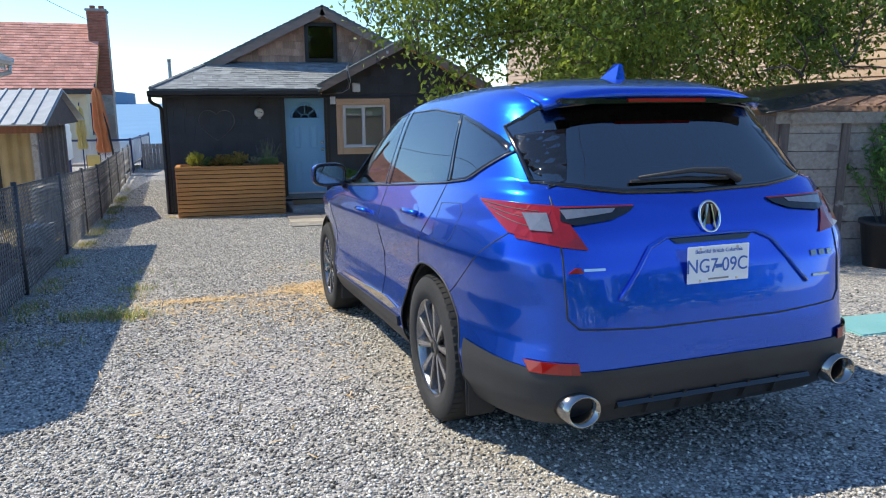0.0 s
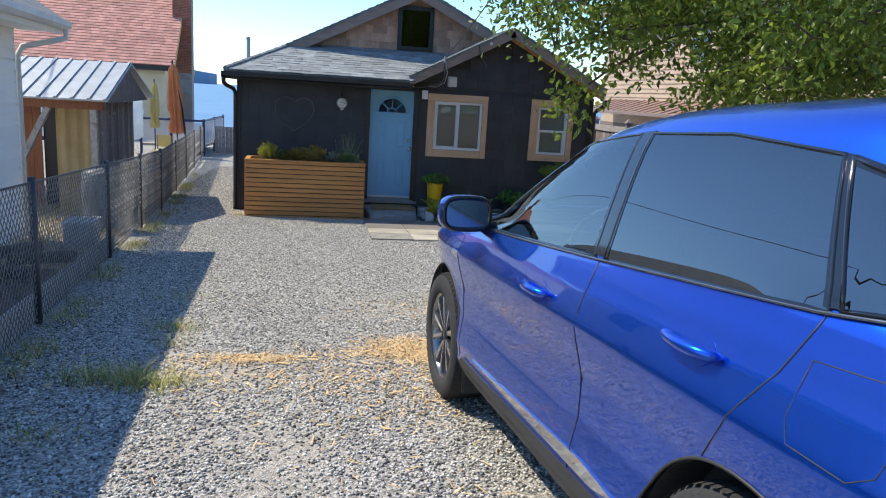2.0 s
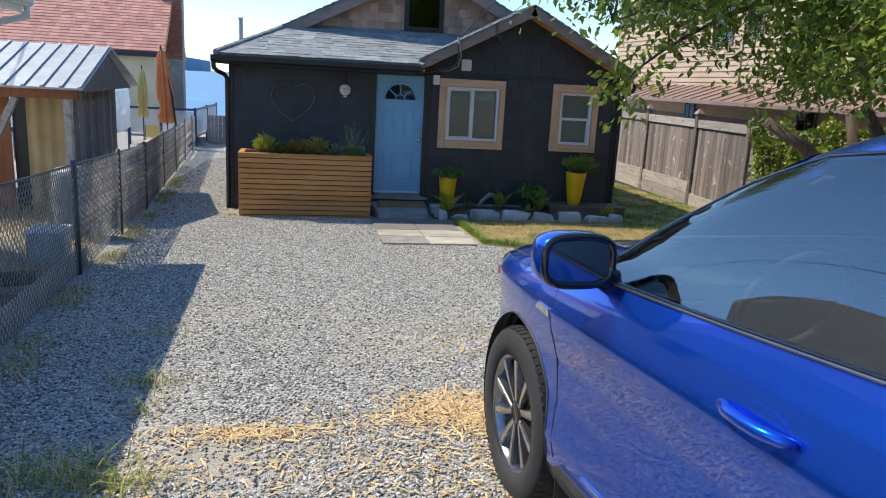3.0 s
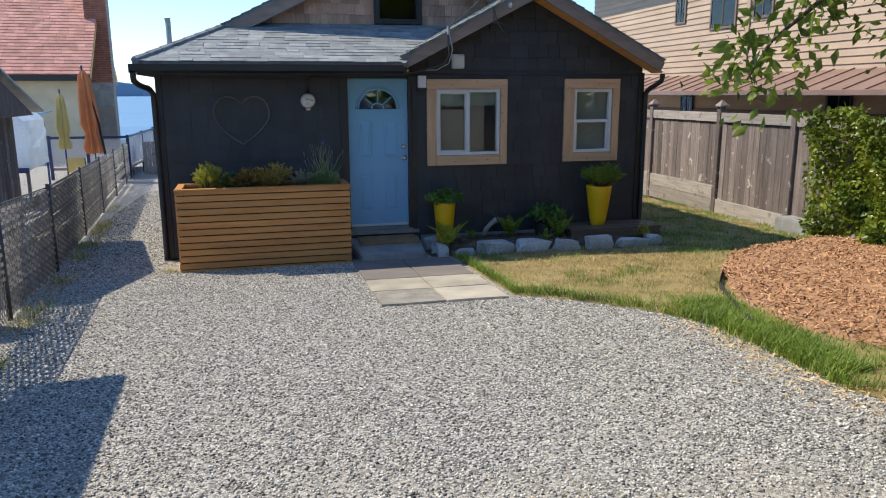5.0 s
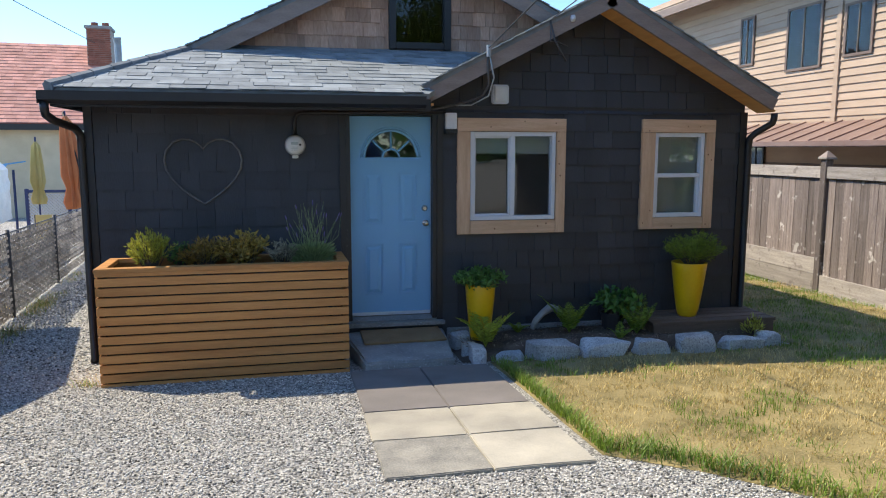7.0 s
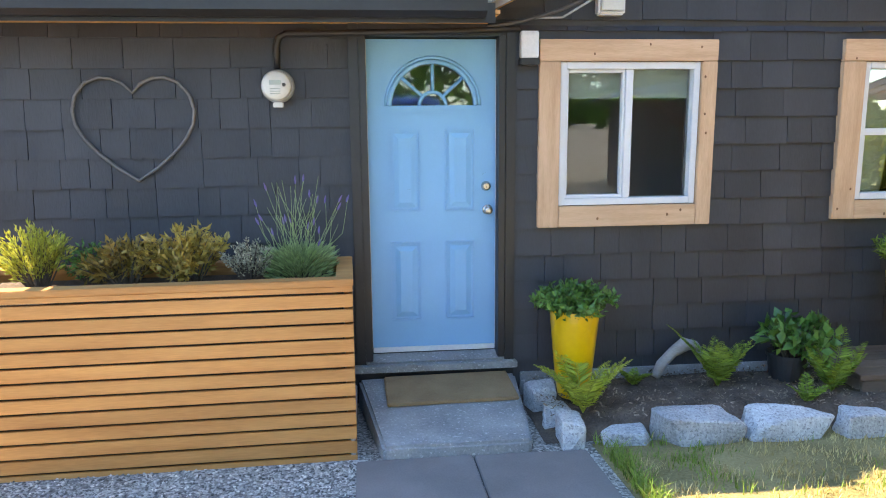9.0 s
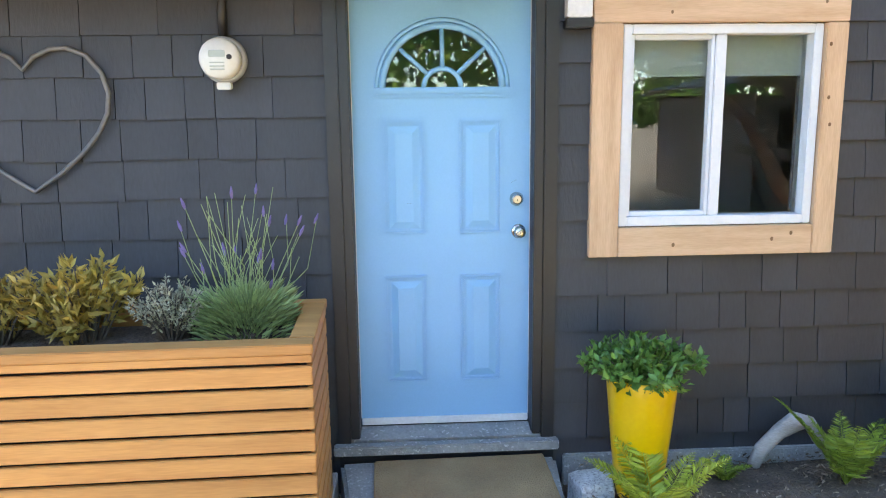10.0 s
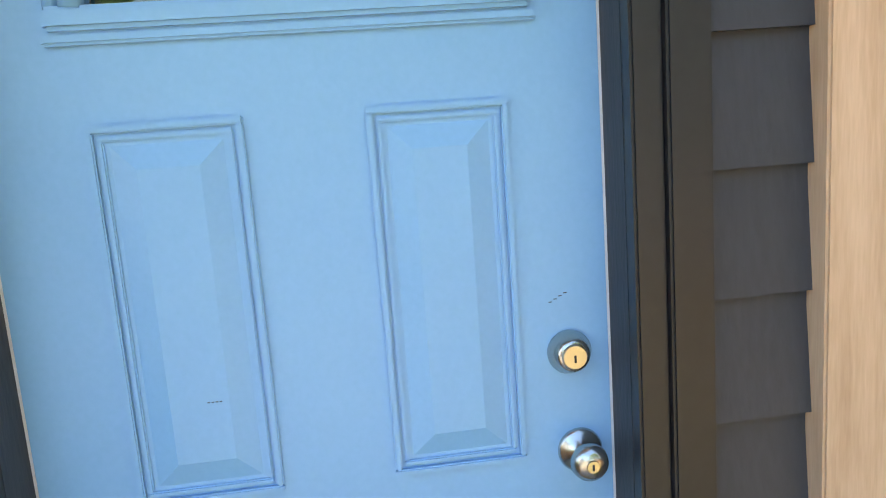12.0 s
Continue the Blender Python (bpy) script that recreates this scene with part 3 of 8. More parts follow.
w1 = window(1.225, 2.13, 1.345, 2.235, 1.08, 2.24, 1.197, 2.38, "slide")
w2 = window(3.265, 3.84, 1.345, 2.235, 3.10, 3.96, 1.208, 2.385, "hung")
for a, z in ((1.22, 1.67), (1.68, 2.14)):
    bl = tagged(part("roller_blind", box(a, z, 0.05, 0.056, 2.02, 2.3), BLIND), "off-white roller blind partly drawn behind the window", "blind")
tagged(part("roller_blind", box(3.27, 3.83, 0.06, 0.066, 1.38, 2.28), BLIND), "closed off-white blind filling the smaller window", "blind")

# door
door = thing("door_1", "light blue panelled front door with a fanlight", "door", (0, 0.03, 0.36), kind="structure")
DW, DH = 0.826, 2.03
FX, FZ0, FR = DW / 2 + 0.005, 1.62, 0.262


def fan_arc(r, n=20):
    return [(FX + r * math.cos(math.pi * k / n), FZ0 + r * math.sin(math.pi * k / n)) for k in range(n + 1)]


b = bmesh.new()
arc = fan_arc(FR)
left = [p for p in arc if p[0] <= FX + 1e-6]
right = [p for p in arc if p[0] >= FX - 1e-6]
box(0.004, DW - 0.004, 0, 0.045, 0.03, FZ0, bm=b)
prism(right + [(FX, DH), (DW - 0.004, DH), (DW - 0.004, FZ0)], "y", 0, 0.045, b)
prism(left + [(0.004, FZ0), (0.004, DH), (FX, DH)], "y", 0, 0.045, b)
leaf = part("leaf", b, DOORBLUE, door)


def molding(x0, x1, z0, z1):
    """A pressed panel: double step outside, bevelled field inside."""
    mb = bmesh.new()
    for o, w, h in ((0.0, 0.010, 0.008), (0.014, 0.008, 0.005)):
        a0, a1, c0, c1 = x0 + o, x1 - o, z0 + o, z1 - o
        for q in ((a0, a1, c0, c0 + w), (a0, a1, c1 - w, c1), (a0, a0 + w, c0 + w, c1 - w), (a1 - w, a1, c0 + w, c1 - w)):
            box(q[0], q[1], -h, 0.001, q[2], q[3], 0.002, mb)
    i = 0.06
    outer = [(x0 + 0.028, 0.0, z0 + 0.028), (x1 - 0.028, 0.0, z0 + 0.028), (x1 - 0.028, 0.0, z1 - 0.028), (x0 + 0.028, 0.0, z1 - 0.028)]
    inner = [(x0 + i, -0.009, z0 + i), (x1 - i, -0.009, z0 + i), (x1 - i, -0.009, z1 - i), (x0 + i, -0.009, z1 - i)]
    vo, vi = [mb.verts.new(p) for p in outer], [mb.verts.new(p) for p in inner]
    mb.faces.new(vi)
    for k in range(4):
        mb.faces.new((vo[k], vo[(k + 1) % 4], vi[(k + 1) % 4], vi[k]))
    bmesh.ops.recalc_face_normals(mb, faces=mb.faces[:])
    return mb


for x0, x1 in ((0.135, 0.335), (0.495, 0.690)):
    for z0, z1 in ((0.215, 0.745), (0.945, 1.475)):
        part("panel", molding(x0, x1, z0, z1), DOORBLUE, door)
pane = part("fanlight", prism(fan_arc(FR - 0.002), "y", 0.018, 0.024), PANE, door)
pane.visible_shadow = False
part("fan_trim", tube([(x, -0.008, z) for x, z in fan_arc(FR + 0.012)], 0.016, 8), DOORBLUE, door, smooth=True)
part("fan_trim", tube([(x, -0.004, z) for x, z in fan_arc(FR + 0.037)], 0.011, 8), DOORBLUE, door, smooth=True)
part("fan_trim", box(FX - FR - 0.048, FX + FR + 0.048, -0.022, 0.001, FZ0 - 0.028, FZ0 + 0.002, 0.006), DOORBLUE, door)
part("fan_trim", box(FX - FR - 0.055, FX + FR + 0.055, -0.012, 0.001, FZ0 - 0.045, FZ0 - 0.028, 0.004), DOORBLUE, door)
part("fan_bar", tube([(x, -0.004, z) for x, z in fan_arc(0.085)], 0.012, 8), DOORBLUE, door, smooth=True)
for ang in (42, 90, 138):
    c, s = math.cos(radians(ang)), math.sin(radians(ang))
    part("fan_bar", tube([(FX + 0.085 * c, -0.004, FZ0 + 0.085 * s), (FX + FR * c, -0.004, FZ0 + FR * s)], 0.011, 8), DOORBLUE, door, smooth=True)
part("sweep", box(0.004, DW - 0.004, -0.012, 0.03, 0.0, 0.034, 0.003), DULLWHITE, door)
part("weatherstrip", box(0.0, 0.0035, 0.0, 0.03, 0.03, DH), DULLWHITE, door)
part("weatherstrip", box(DW - 0.0035, DW, 0.0, 0.03, 0.03, DH), DULLWHITE, door)
turn = pose(0, 0, 0, 90)
bolt = part("deadbolt", lathe([(0.0, 0.028), (0.021, 0.028), (0.024, 0.025), (0.033, 0.004), (0.033, 0.0)], 28, m=pose(0.762, 0, 1.104) @ turn), STEEL, door, "satin nickel deadbolt", True)
part("cylinder", lathe([(0.0, 0.0315), (0.017, 0.0315), (0.019, 0.0285)], 24, m=pose(0.762, 0, 1.104) @ turn), BRASS, bolt, smooth=False)
part("keyhole", box(0.7605, 0.7635, -0.0325, -0.031, 1.096, 1.107), RUBBER, bolt)
knob = part("knob", lathe([(0.0, 0.062), (0.017, 0.061), (0.026, 0.053), (0.028, 0.043), (0.022, 0.032), (0.013, 0.024), (0.013, 0.012), (0.030, 0.008), (0.034, 0.003), (0.034, 0)], 28, m=pose(0.772, 0, 0.95) @ turn), STEEL, door, "satin nickel round knob", True)
part("cylinder", lathe([(0.0, 0.0635), (0.009, 0.0635), (0.010, 0.061)], 20, m=pose(0.772, 0, 0.95) @ turn), STEEL, knob)
part("keyhole", box(0.7707, 0.7733, -0.0645, -0.063, 0.945, 0.954), RUBBER, knob)
for x, z, l in ((0.245, 1.09, 0.022), (0.735, 1.18, 0.03)):
    for k in range(4):
        part("scratch", box(x + k * l / 4, x + k * l / 4 + l * 0.16, -0.0008 if x > 0.5 else -0.0098, 0.0, z + k * 0.004 * (x > 0.5), z + k * 0.004 * (x > 0.5) + 0.0012), BLACKTRIM, door)
# door surround
surround = thing("door_frame", "black painted door casing with a grey sill", "door frame", kind="structure")
for a in ((-0.105, -0.045), (0.871, 0.931)):
    part("casing", box(*a, -0.085, -0.046, 0.30, 2.47, 0.004), BLACKTRIM, surround)
for a in ((-0.044, -0.001), (0.827, 0.870)):
    part("jamb", box(*a, -0.075, 0.10, 0.33, 2.44, 0.004), BLACKTRIM, surround)
part("casing", box(-0.044, 0.870, -0.085, -0.046, 2.40, 2.47, 0.004), BLACKTRIM, surround)
part("sill", slab([(-0.044, 0.028, 0.352), (0.870, 0.028, 0.352), (0.870, -0.075, 0.325), (-0.044, -0.075, 0.325)], 0.03), CONCRETE, surround)
part("sill", box(-0.125, 0.95, -0.135, -0.077, 0.27, 0.315, 0.006), CONCRETE, surround, "chipped white-edged sill")
part("riser", box(-0.10, 0.93, -0.09, -0.05, 0.12, 0.268), BLACKTRIM, surround)
part("edge_plank", box(-0.135, -0.108, -0.93, -0.14, 0.0, 0.20, 0.004), GREYRAIL, surround)

# ---- planter, step and paving ----
planter = thing("planter_box", "long cedar planter box with horizontal slats", "planter", (-2.185, -0.99, 0.05), 1.5)
PW, PD, PH = 2.085, 0.64, 1.03
n_slat = 12
pitch = 0.082
for k in range(n_slat + 1):
    z1 = PH - 0.037 if k == n_slat else 0.949 - pitch * (n_slat - 1 - k)
    z0 = 0.962 if k == n_slat else max(0.0, z1 - 0.069)
    part("slat", box(0, PW, 0, 0.022, z0, z1, 0.003), CEDAR, planter)
    part("slat", box(PW - 0.021, PW + 0.001, 0.024, PD, z0, z1, 0.003), CEDAR, planter)
    part("slat", box(-0.001, 0.021, 0.024, PD, z0, z1, 0.003), CEDAR, planter)
part("lining", box(0.05, PW - 0.05, 0.048, PD - 0.011, 0.0, PH - 0.10), BLACKTRIM, planter)
part("back_board", box(0.02, PW - 0.02, PD - 0.009, PD + 0.012, 0.0, PH - 0.03), CEDAR, planter)
part("cap", box(-0.006, PW + 0.006, -0.006, 0.085, PH - 0.036, PH, 0.004), CEDAR, planter)
part("cap", box(-0.006, PW + 0.006, PD - 0.06, PD + 0.016, PH - 0.036, PH, 0.004), CEDAR, planter)
part("cap", box(PW - 0.085, PW + 0.006, 0.086, PD - 0.061, PH - 0.036, PH, 0.004), CEDAR, planter)
part("cap", box(-0.006, 0.085, 0.086, PD - 0.061, PH - 0.036, PH, 0.004), CEDAR, planter)
part("soil", box(0.086, PW - 0.086, 0.086, PD - 0.061, PH - 0.2, PH - 0.07, 0.02), SOIL, planter)


def wobble(bm, amount, scale, seed=0):
    for v in bm.verts:
        v.co += amount * Vector(noise.noise_vector(v.co * scale + Vector((seed, 0, 0))))
    return bm


def rock(size, seed):
    """A broken block of stone: the hull of a few corners, its faces left flat and a little rough."""
    b = bmesh.new()
    r = np.random.default_rng(seed * 17)
    for sx in (-0.5, 0.5):
        for sy in (-0.5, 0.5):
            for sz in (-0.5, 0.5):
                b.verts.new(np.array((sx, sy, sz)) * r.uniform(0.55, 1.08, 3))
    for k in range(7):
        u = unit(r.normal(size=3)) * 0.58
        b.verts.new(np.clip(u, -0.52, 0.52))
    bmesh.ops.convex_hull(b, input=b.verts[:])
    bmesh.ops.delete(b, geom=[v for v in b.verts if not v.link_faces], context="VERTS")
    bmesh.ops.bevel(b, geom=b.edges[:], offset=0.035, segments=1, affect="EDGES", clamp_overlap=True)
    bmesh.ops.triangulate(b, faces=b.faces[:])
    bmesh.ops.subdivide_edges(b, edges=b.edges[:], cuts=2, use_grid_fill=True)
    for v in b.verts:
        v.co += 0.035 * Vector(noise.noise_vector(v.co * 4 + Vector((seed, 3, 0)))) + 0.015 * Vector(noise.noise_vector(v.co * 11 + Vector((seed, 3, 0))))
    bmesh.ops.scale(b, vec=size, verts=b.verts[:])
    return b


sb = bmesh.new()
lo = [sb.verts.new(p) for p in ((-0.10, -0.092, -0.05), (0.94, -0.092, -0.05), (0.86, -1.0, -0.05), (0.04, -1.0, -0.05))]
hi = [sb.verts.new(p) for p in ((-0.10, -0.092, 0.226), (0.94, -0.092, 0.226), (0.86, -1.0, 0.160), (0.04, -1.0, 0.160))]
sb.faces.new(lo[::-1])
sb.faces.new(hi)
for i in range(4):
    sb.faces.new((lo[i], lo[(i + 1) % 4], hi[(i + 1) % 4], hi[i]))
bmesh.ops.recalc_face_normals(sb, faces=sb.faces[:])
bmesh.ops.bevel(sb, geom=sb.edges[:], offset=0.018, segments=2, affect="EDGES", clamp_overlap=True)
bmesh.ops.subdivide_edges(sb, edges=sb.edges[:], cuts=5, use_grid_fill=True)
step = tagged(part("concrete_step", wobble(sb, 0.007, 7), CONCRETE), "worn grey concrete landing below the door sill", "step")
b = box(-0.405, 0.405, -0.20, 0.20, 0, 0.022, 0.006)
mat_ob = tagged(part("doormat", b, COIR), "brown coir doormat lying before the blue door", "doormat")
mat_ob.matrix_basis = pose(0.475, -0.325, 0.2125, 4.2, 0, 1.5)
path_ob = thing("paving", "path of worn square concrete paving slabs", "paving", kind="structure")
PAVERDARK = surf("smooth_grey_paving_slab", (0.15, 0.135, 0.125), (0.23, 0.205, 0.19), 0.8, scale=2.5, fine=120, bump=0.15, rand=0.06, depth=0.003)
PAVERGREY = surf("stained_paving_slab", (0.16, 0.155, 0.14), (0.40, 0.37, 0.31), 0.85, scale=5, fine=90, bump=0.3, grain=0.5, depth=0.004)
for c in range(2):
    x0 = -0.11 + c * 0.637
    for r, (y1, deep, mt) in enumerate(((-1.0, 1.255, PAVERDARK), (-2.26, 0.625, PAVER), (-2.89, 0.62, PAVER if c else PAVERGREY))):
        b = box(0.004, 0.632, -deep, -0.004, -0.05, 0.0, 0.006)
        bmesh.ops.subdivide_edges(b, edges=b.edges[:], cuts=2, use_grid_fill=True)
        sl = part("slab", wobble(b, 0.004, 3, r * 3 + c), mt, path_ob)
        sl.matrix_basis = Matrix.Translation((x0, y1, ground_z(0, y1) + 0.022)) @ pose(0, 0, 0, -3.3, 0, rng.uniform(-0.6, 0.6))

# ---- left side: chain-link fence, white house, shed, red-roofed house ----
FT = 6.0  # everything to the west stands turned by this


def fence_x(y):
    return -3.74 - 0.102 * y


PALEBOARD = surf("pale_board", (0.42, 0.40, 0.37), (0.62, 0.60, 0.56), 0.8, scale=3, fine=60, bump=0.3)
fence = thing("chain_link_fence", "old chain-link fence partly woven with weathered reed strips", "fence", kind="structure")
posts = [-11.65, -8.45, -5.55, -3.0, -0.4, 2.4, 5.2, 8.2, 11.2, 14.2]
FH = 1.06


def fpt(y, h):
    return Vector((fence_x(y), y, ground_z(0, y) + h))


for i, y in enumerate(posts):
    part("post", tube([fpt(y, -0.1), fpt(y, FH + 0.03)], 0.026, 10), WIRE, fence, smooth=True)
for ya, yb in zip(posts[:2], posts[1:3]):
    b = bmesh.new()
    q = [(fpt(y, 0.0) + Vector((dx, 0, h))) for y in (ya + 0.05, yb - 0.05) for dx, h in ((-0.02, -0.05), (-0.045, -0.05), (-0.045, 0.23), (-0.02, 0.23))]
    q = [b.verts.new(v) for v in q]
    for face in ((0, 1, 2, 3), (7, 6, 5, 4), (0, 4, 5, 1), (1, 5, 6, 2), (2, 6, 7, 3), (3, 7, 4, 0)):
        b.faces.new([q[i] for i in face])
    part("base_board", b, PALEBOARD, fence, "pale weathered board along the fence foot")
part("top_wire", tube([fpt(y, FH - 0.01) for y in posts], 0.008, 6), WIRE, fence, smooth=True)
V, F = [], []
cell, wire_r = 0.075, 0.0032
y = posts[0]
while y < 6.0:
    for d in (1, -1):
        a, c = fpt(y, 0.02), fpt(y + d * (FH - 0.04) * 0.9, FH - 0.02)
        if posts[0] < c.y < 7:
            n0 = len(V)
            across = Vector((1, 0.1, 0))
            other = (c - a).normalized().cross(across).normalized()
            for p in (a, c):
                V += [p + wire_r * (k * across + e * other) for k, e in ((1, 0), (0, 1), (-1, 0), (0, -1))]
            F += [(n0 + k, n0 + (k + 1) % 4, n0 + 4 + (k + 1) % 4, n0 + 4 + k) for k in range(4)]
    y += cell
tagged(raw("wire_mesh", V, F, MESHWIRE, fence), kind="stuff")
# woven strips in the bays further on
V, F = [], []
for i in range(2, len(posts) - 1):
    ya, yb = posts[i] + 0.04, posts[i + 1] - 0.04
    rows_n = 26
    for r in range(rows_n):
        if rng.random() < 0.06:
            continue
        h = 0.03 + r * (FH - 0.08) / rows_n
        if i == 2 and h < 0.35:
            continue
        seg = 22
        n0 = len(V)
        for s in range(seg + 1):
            yy = mid(ya, yb, s / seg)
            p = fpt(yy, h + 0.02 * noise.noise((yy * 1.3, r * 0.4, i)))
            off = 0.013 if (s + r) % 2 else -0.013
            V += [p + Vector((off, 0, 0)), p + Vector((off, 0, 0.034))]
        for s in range(seg):
            F.append((n0 + 2 * s, n0 + 2 * s + 2, n0 + 2 * s + 3, n0 + 2 * s + 1))
tagged(raw("reed_weave", V, F, WEAVE, fence), kind="stuff")

white_house = thing("white_house", "white clapboard house with a dark framed window", "house", (-4.52, -4.35, 0.2), FT)
# local: x away from the yard is negative, the wall along -y
part("wall", box(-5, -0.03, -6.7, 0, -0.4, 3.0), SIDING, white_house)
for k in range(24):
    z = -0.15 + k * 0.127
    b = prism([(0.0, z), (0.0, z + 0.128), (-0.028, z + 0.128), (-0.028, z + 0.0), ], "y", -6.7, 0.0)
    for v in b.verts:
        if abs(v.co.z - z) < 1e-4 and v.co.x > -0.01:
            v.co.x += 0.032
    part("clapboard", b, SIDING, white_house)
part("corner_board", box(-0.09, 0.02, 0.001, 0.03, -0.3, 2.9, 0.004), SIDING, white_house)
part("gable_wall", prism([(-5, 3.0), (-0.03, 3.0), (-2.5, 4.6)], "y", -0.15, 0), SIDING, white_house)
part("roof", slab([(0.52, 0.35, 2.78), (0.52, -7.0, 2.78), (-2.5, -7.0, 4.75), (-2.5, 0.35, 4.75)], 0.07), ROOFSTUFF, white_house)
part("roof", slab([(-2.5, 0.35, 4.75), (-2.5, -7.0, 4.75), (-5.5, -7.0, 2.78), (-5.5, 0.35, 2.78)], 0.07), ROOFSTUFF, white_house)
part("eave_board", box(0.44, 0.47, -6.95, 0.35, 2.6, 2.74, 0.004), SIDING, white_house)
part("soffit", box(0.02, 0.44, -6.95, 0.33, 2.62, 2.65), SIDING, white_house)
part("gutter", prism([(0.475, 2.76), (0.475, 2.66), (0.55, 2.66), (0.585, 2.70), (0.585, 2.76), (0.575, 2.76), (0.575, 2.70), (0.545, 2.67), (0.485, 2.67), (0.485, 2.76)], "y", -6.95, 0.37), DULLWHITE, white_house)
part("downspout", tube([(0.53, 0.28, 2.66), (0.53, 0.28, 2.56), (0.35, 0.2, 2.5), (0.08, 0.1, 2.42), (0.03, 0.07, 2.3), (0.03, 0.07, 0.1)], 0.035, 10), DULLWHITE, white_house, smooth=True)
ww = part("window", box(0.0, 0.03, -2.05, -1.5, 1.95, 2.60), NAVY, white_house)
part("pane", box(0.032, 0.035, -1.99, -1.56, 2.02, 2.56), PANE, ww)
part("backing", box(0.0305, 0.0310, -1.99, -1.56, 2.02, 2.56), BLACKTRIM, ww)
for a in ((-2.09, -2.0), (-1.55, -1.46)):
    part("frame", box(0.0, 0.05, *a, 1.9, 2.61, 0.004), NAVY, ww)
for a in ((1.9, 1.99), (2.55, 2.615)):
    part("frame", box(0.0, 0.05, -2.0, -1.55, *a, 0.004), NAVY, ww)

shed = thing("garden_shed", "small lean wooden shed under a ribbed metal roof", "shed", (-4.18, -1.75, 0.1), 3)
part("roof", slab([(0, 0, 1.86), (-4, 0, 1.86), (-4, 1.95, 2.48), (0, 1.95, 2.48)], 0.03), GALV, shed)
part("roof", slab([(0, 1.95, 2.48), (-4, 1.95, 2.48), (-4, 4.2, 1.86), (0, 4.2, 1.86)], 0.03), GALV, shed)
for k in range(17):
    x = -0.02 - k * 0.24
    part("rib", slab([(x, -0.01, 1.885), (x - 0.04, -0.01, 1.885), (x - 0.04, 1.95, 2.505), (x, 1.95, 2.505)], 0.025), GALV, shed)
part("gable_board", prism([(0.35, 1.80), (3.9, 1.80), (1.95, 2.40)], "x", -0.12, -0.08), GREYWOOD, shed)
part("beam", box(-4, -0.1, 0.12, 0.24, 1.70, 1.83, 0.006), REDWOOD, shed)
for x in (-0.25, -2.2):
    part("post", box(x - 0.05, x + 0.05, 0.13, 0.23, -0.1, 1.70, 0.006), GREYRAIL, shed)
part("brace", tube([(-0.9, 0.15, 1.7), (-1.55, 0.1, 0.35)], 0.06, 4), GREYRAIL, shed)
for k in range(22):
    part("wall_board", box(-1.36 - k * 0.13, -1.235 - k * 0.13, 0.9, 0.93, -0.1, 1.75), REDWOOD, shed)
# black sheet set in the open doorway for the shade inside
part("doorway_shade_sheet", box(-1.23, -1.02, 1.0, 1.03, -0.1, 1.7), BLACKTRIM, shed)
b = bmesh.new()
pts = [(-1.01 + k * 0.03, 0.90 + 0.018 * math.sin(k * 1.05)) for k in range(22)]
prism(pts + [(p[0], p[1] + 0.012) for p in pts[::-1]], "z", -0.1, 1.75, b)
part("corrugated_wall", b, TANWOOD, shed)
for k in range(16):
    part("wall_board", box(-0.38, -0.35, 0.95 + k * 0.18, 1.12 + k * 0.18, -0.1, 1.8), GREYWOOD, shed)

red_house = thing("red_roof_house", "cream stucco house with red shingle roof and brick chimney", "house", (-7.55, 21.0, -0.3), 4)
RY, RZ0, RZ1, RL = 4.5, 3.25, 6.5, 17.0
part("wall", box(-RL + 0.4, -0.45, 0.4, 2 * RY - 0.4, -0.6, RZ0 - 0.05), CREAM, red_house)
part("gable_wall", prism([(0.4, RZ0 - 0.05), (2 * RY - 0.4, RZ0 - 0.05), (RY, RZ1 - 0.25)], "x", -0.75, -0.45), CREAM, red_house)
part("roof", slab([(0, 0, RZ0), (-RL, 0, RZ0), (-RL, RY, RZ1), (0, RY, RZ1)], 0.06), REDROOF, red_house)
part("roof", slab([(0, RY, RZ1), (-RL, RY, RZ1), (-RL, 2 * RY, RZ0), (0, 2 * RY, RZ0)], 0.06), REDROOF, red_house)
part("eave_board", box(-RL, 0.0, -0.03, 0.01, RZ0 - 0.24, RZ0 - 0.03), BLACKTRIM, red_house)
for s, e in (((0.0, RZ0 - 0.07), (RY, RZ1 - 0.07)), ((2 * RY, RZ0 - 0.07), (RY, RZ1 - 0.07))):
    poly = [(s[0], s[1]), (e[0], e[1]), (e[0], e[1] - 0.25), (s[0], s[1] - 0.25)]
    part("barge_board", prism(poly, "x", -0.03, 0.0), OCHRE, red_house)
    part("soffit", slab([(-0.45, s[0], s[1] - 0.02), (-0.04, s[0], s[1] - 0.02), (-0.04, e[0], e[1] - 0.02), (-0.45, e[0], e[1] - 0.02)], 0.02), OCHRE, red_house)
chim = part("chimney", box(-0.44, 0.42, 3.2, 4.2, -0.6, 7.0), MORTAR, red_house)
part("chimney_cap", box(-0.50, 0.48, 3.14, 4.26, 7.0, 7.12, 0.02), CONCRETE, chim)
part("chimney_band", box(-0.442, 0.422, 3.17, 3.19, 2.0, 3.0), CONCRETE, chim)
for k in range(2):
    part("flue", tube([(-0.2 + 0.4 * k, 3.7, 7.1), (-0.2 + 0.4 * k, 3.7, 7.3)], 0.13, 12), BRICK, chim)
rw = part("window", box(-0.45, -0.41, 1.5, 2.1, 1.1, 2.6), NAVY, red_house)
part("pane", box(-0.409, -0.405, 1.58, 2.02, 1.2, 2.5), PANE, rw)
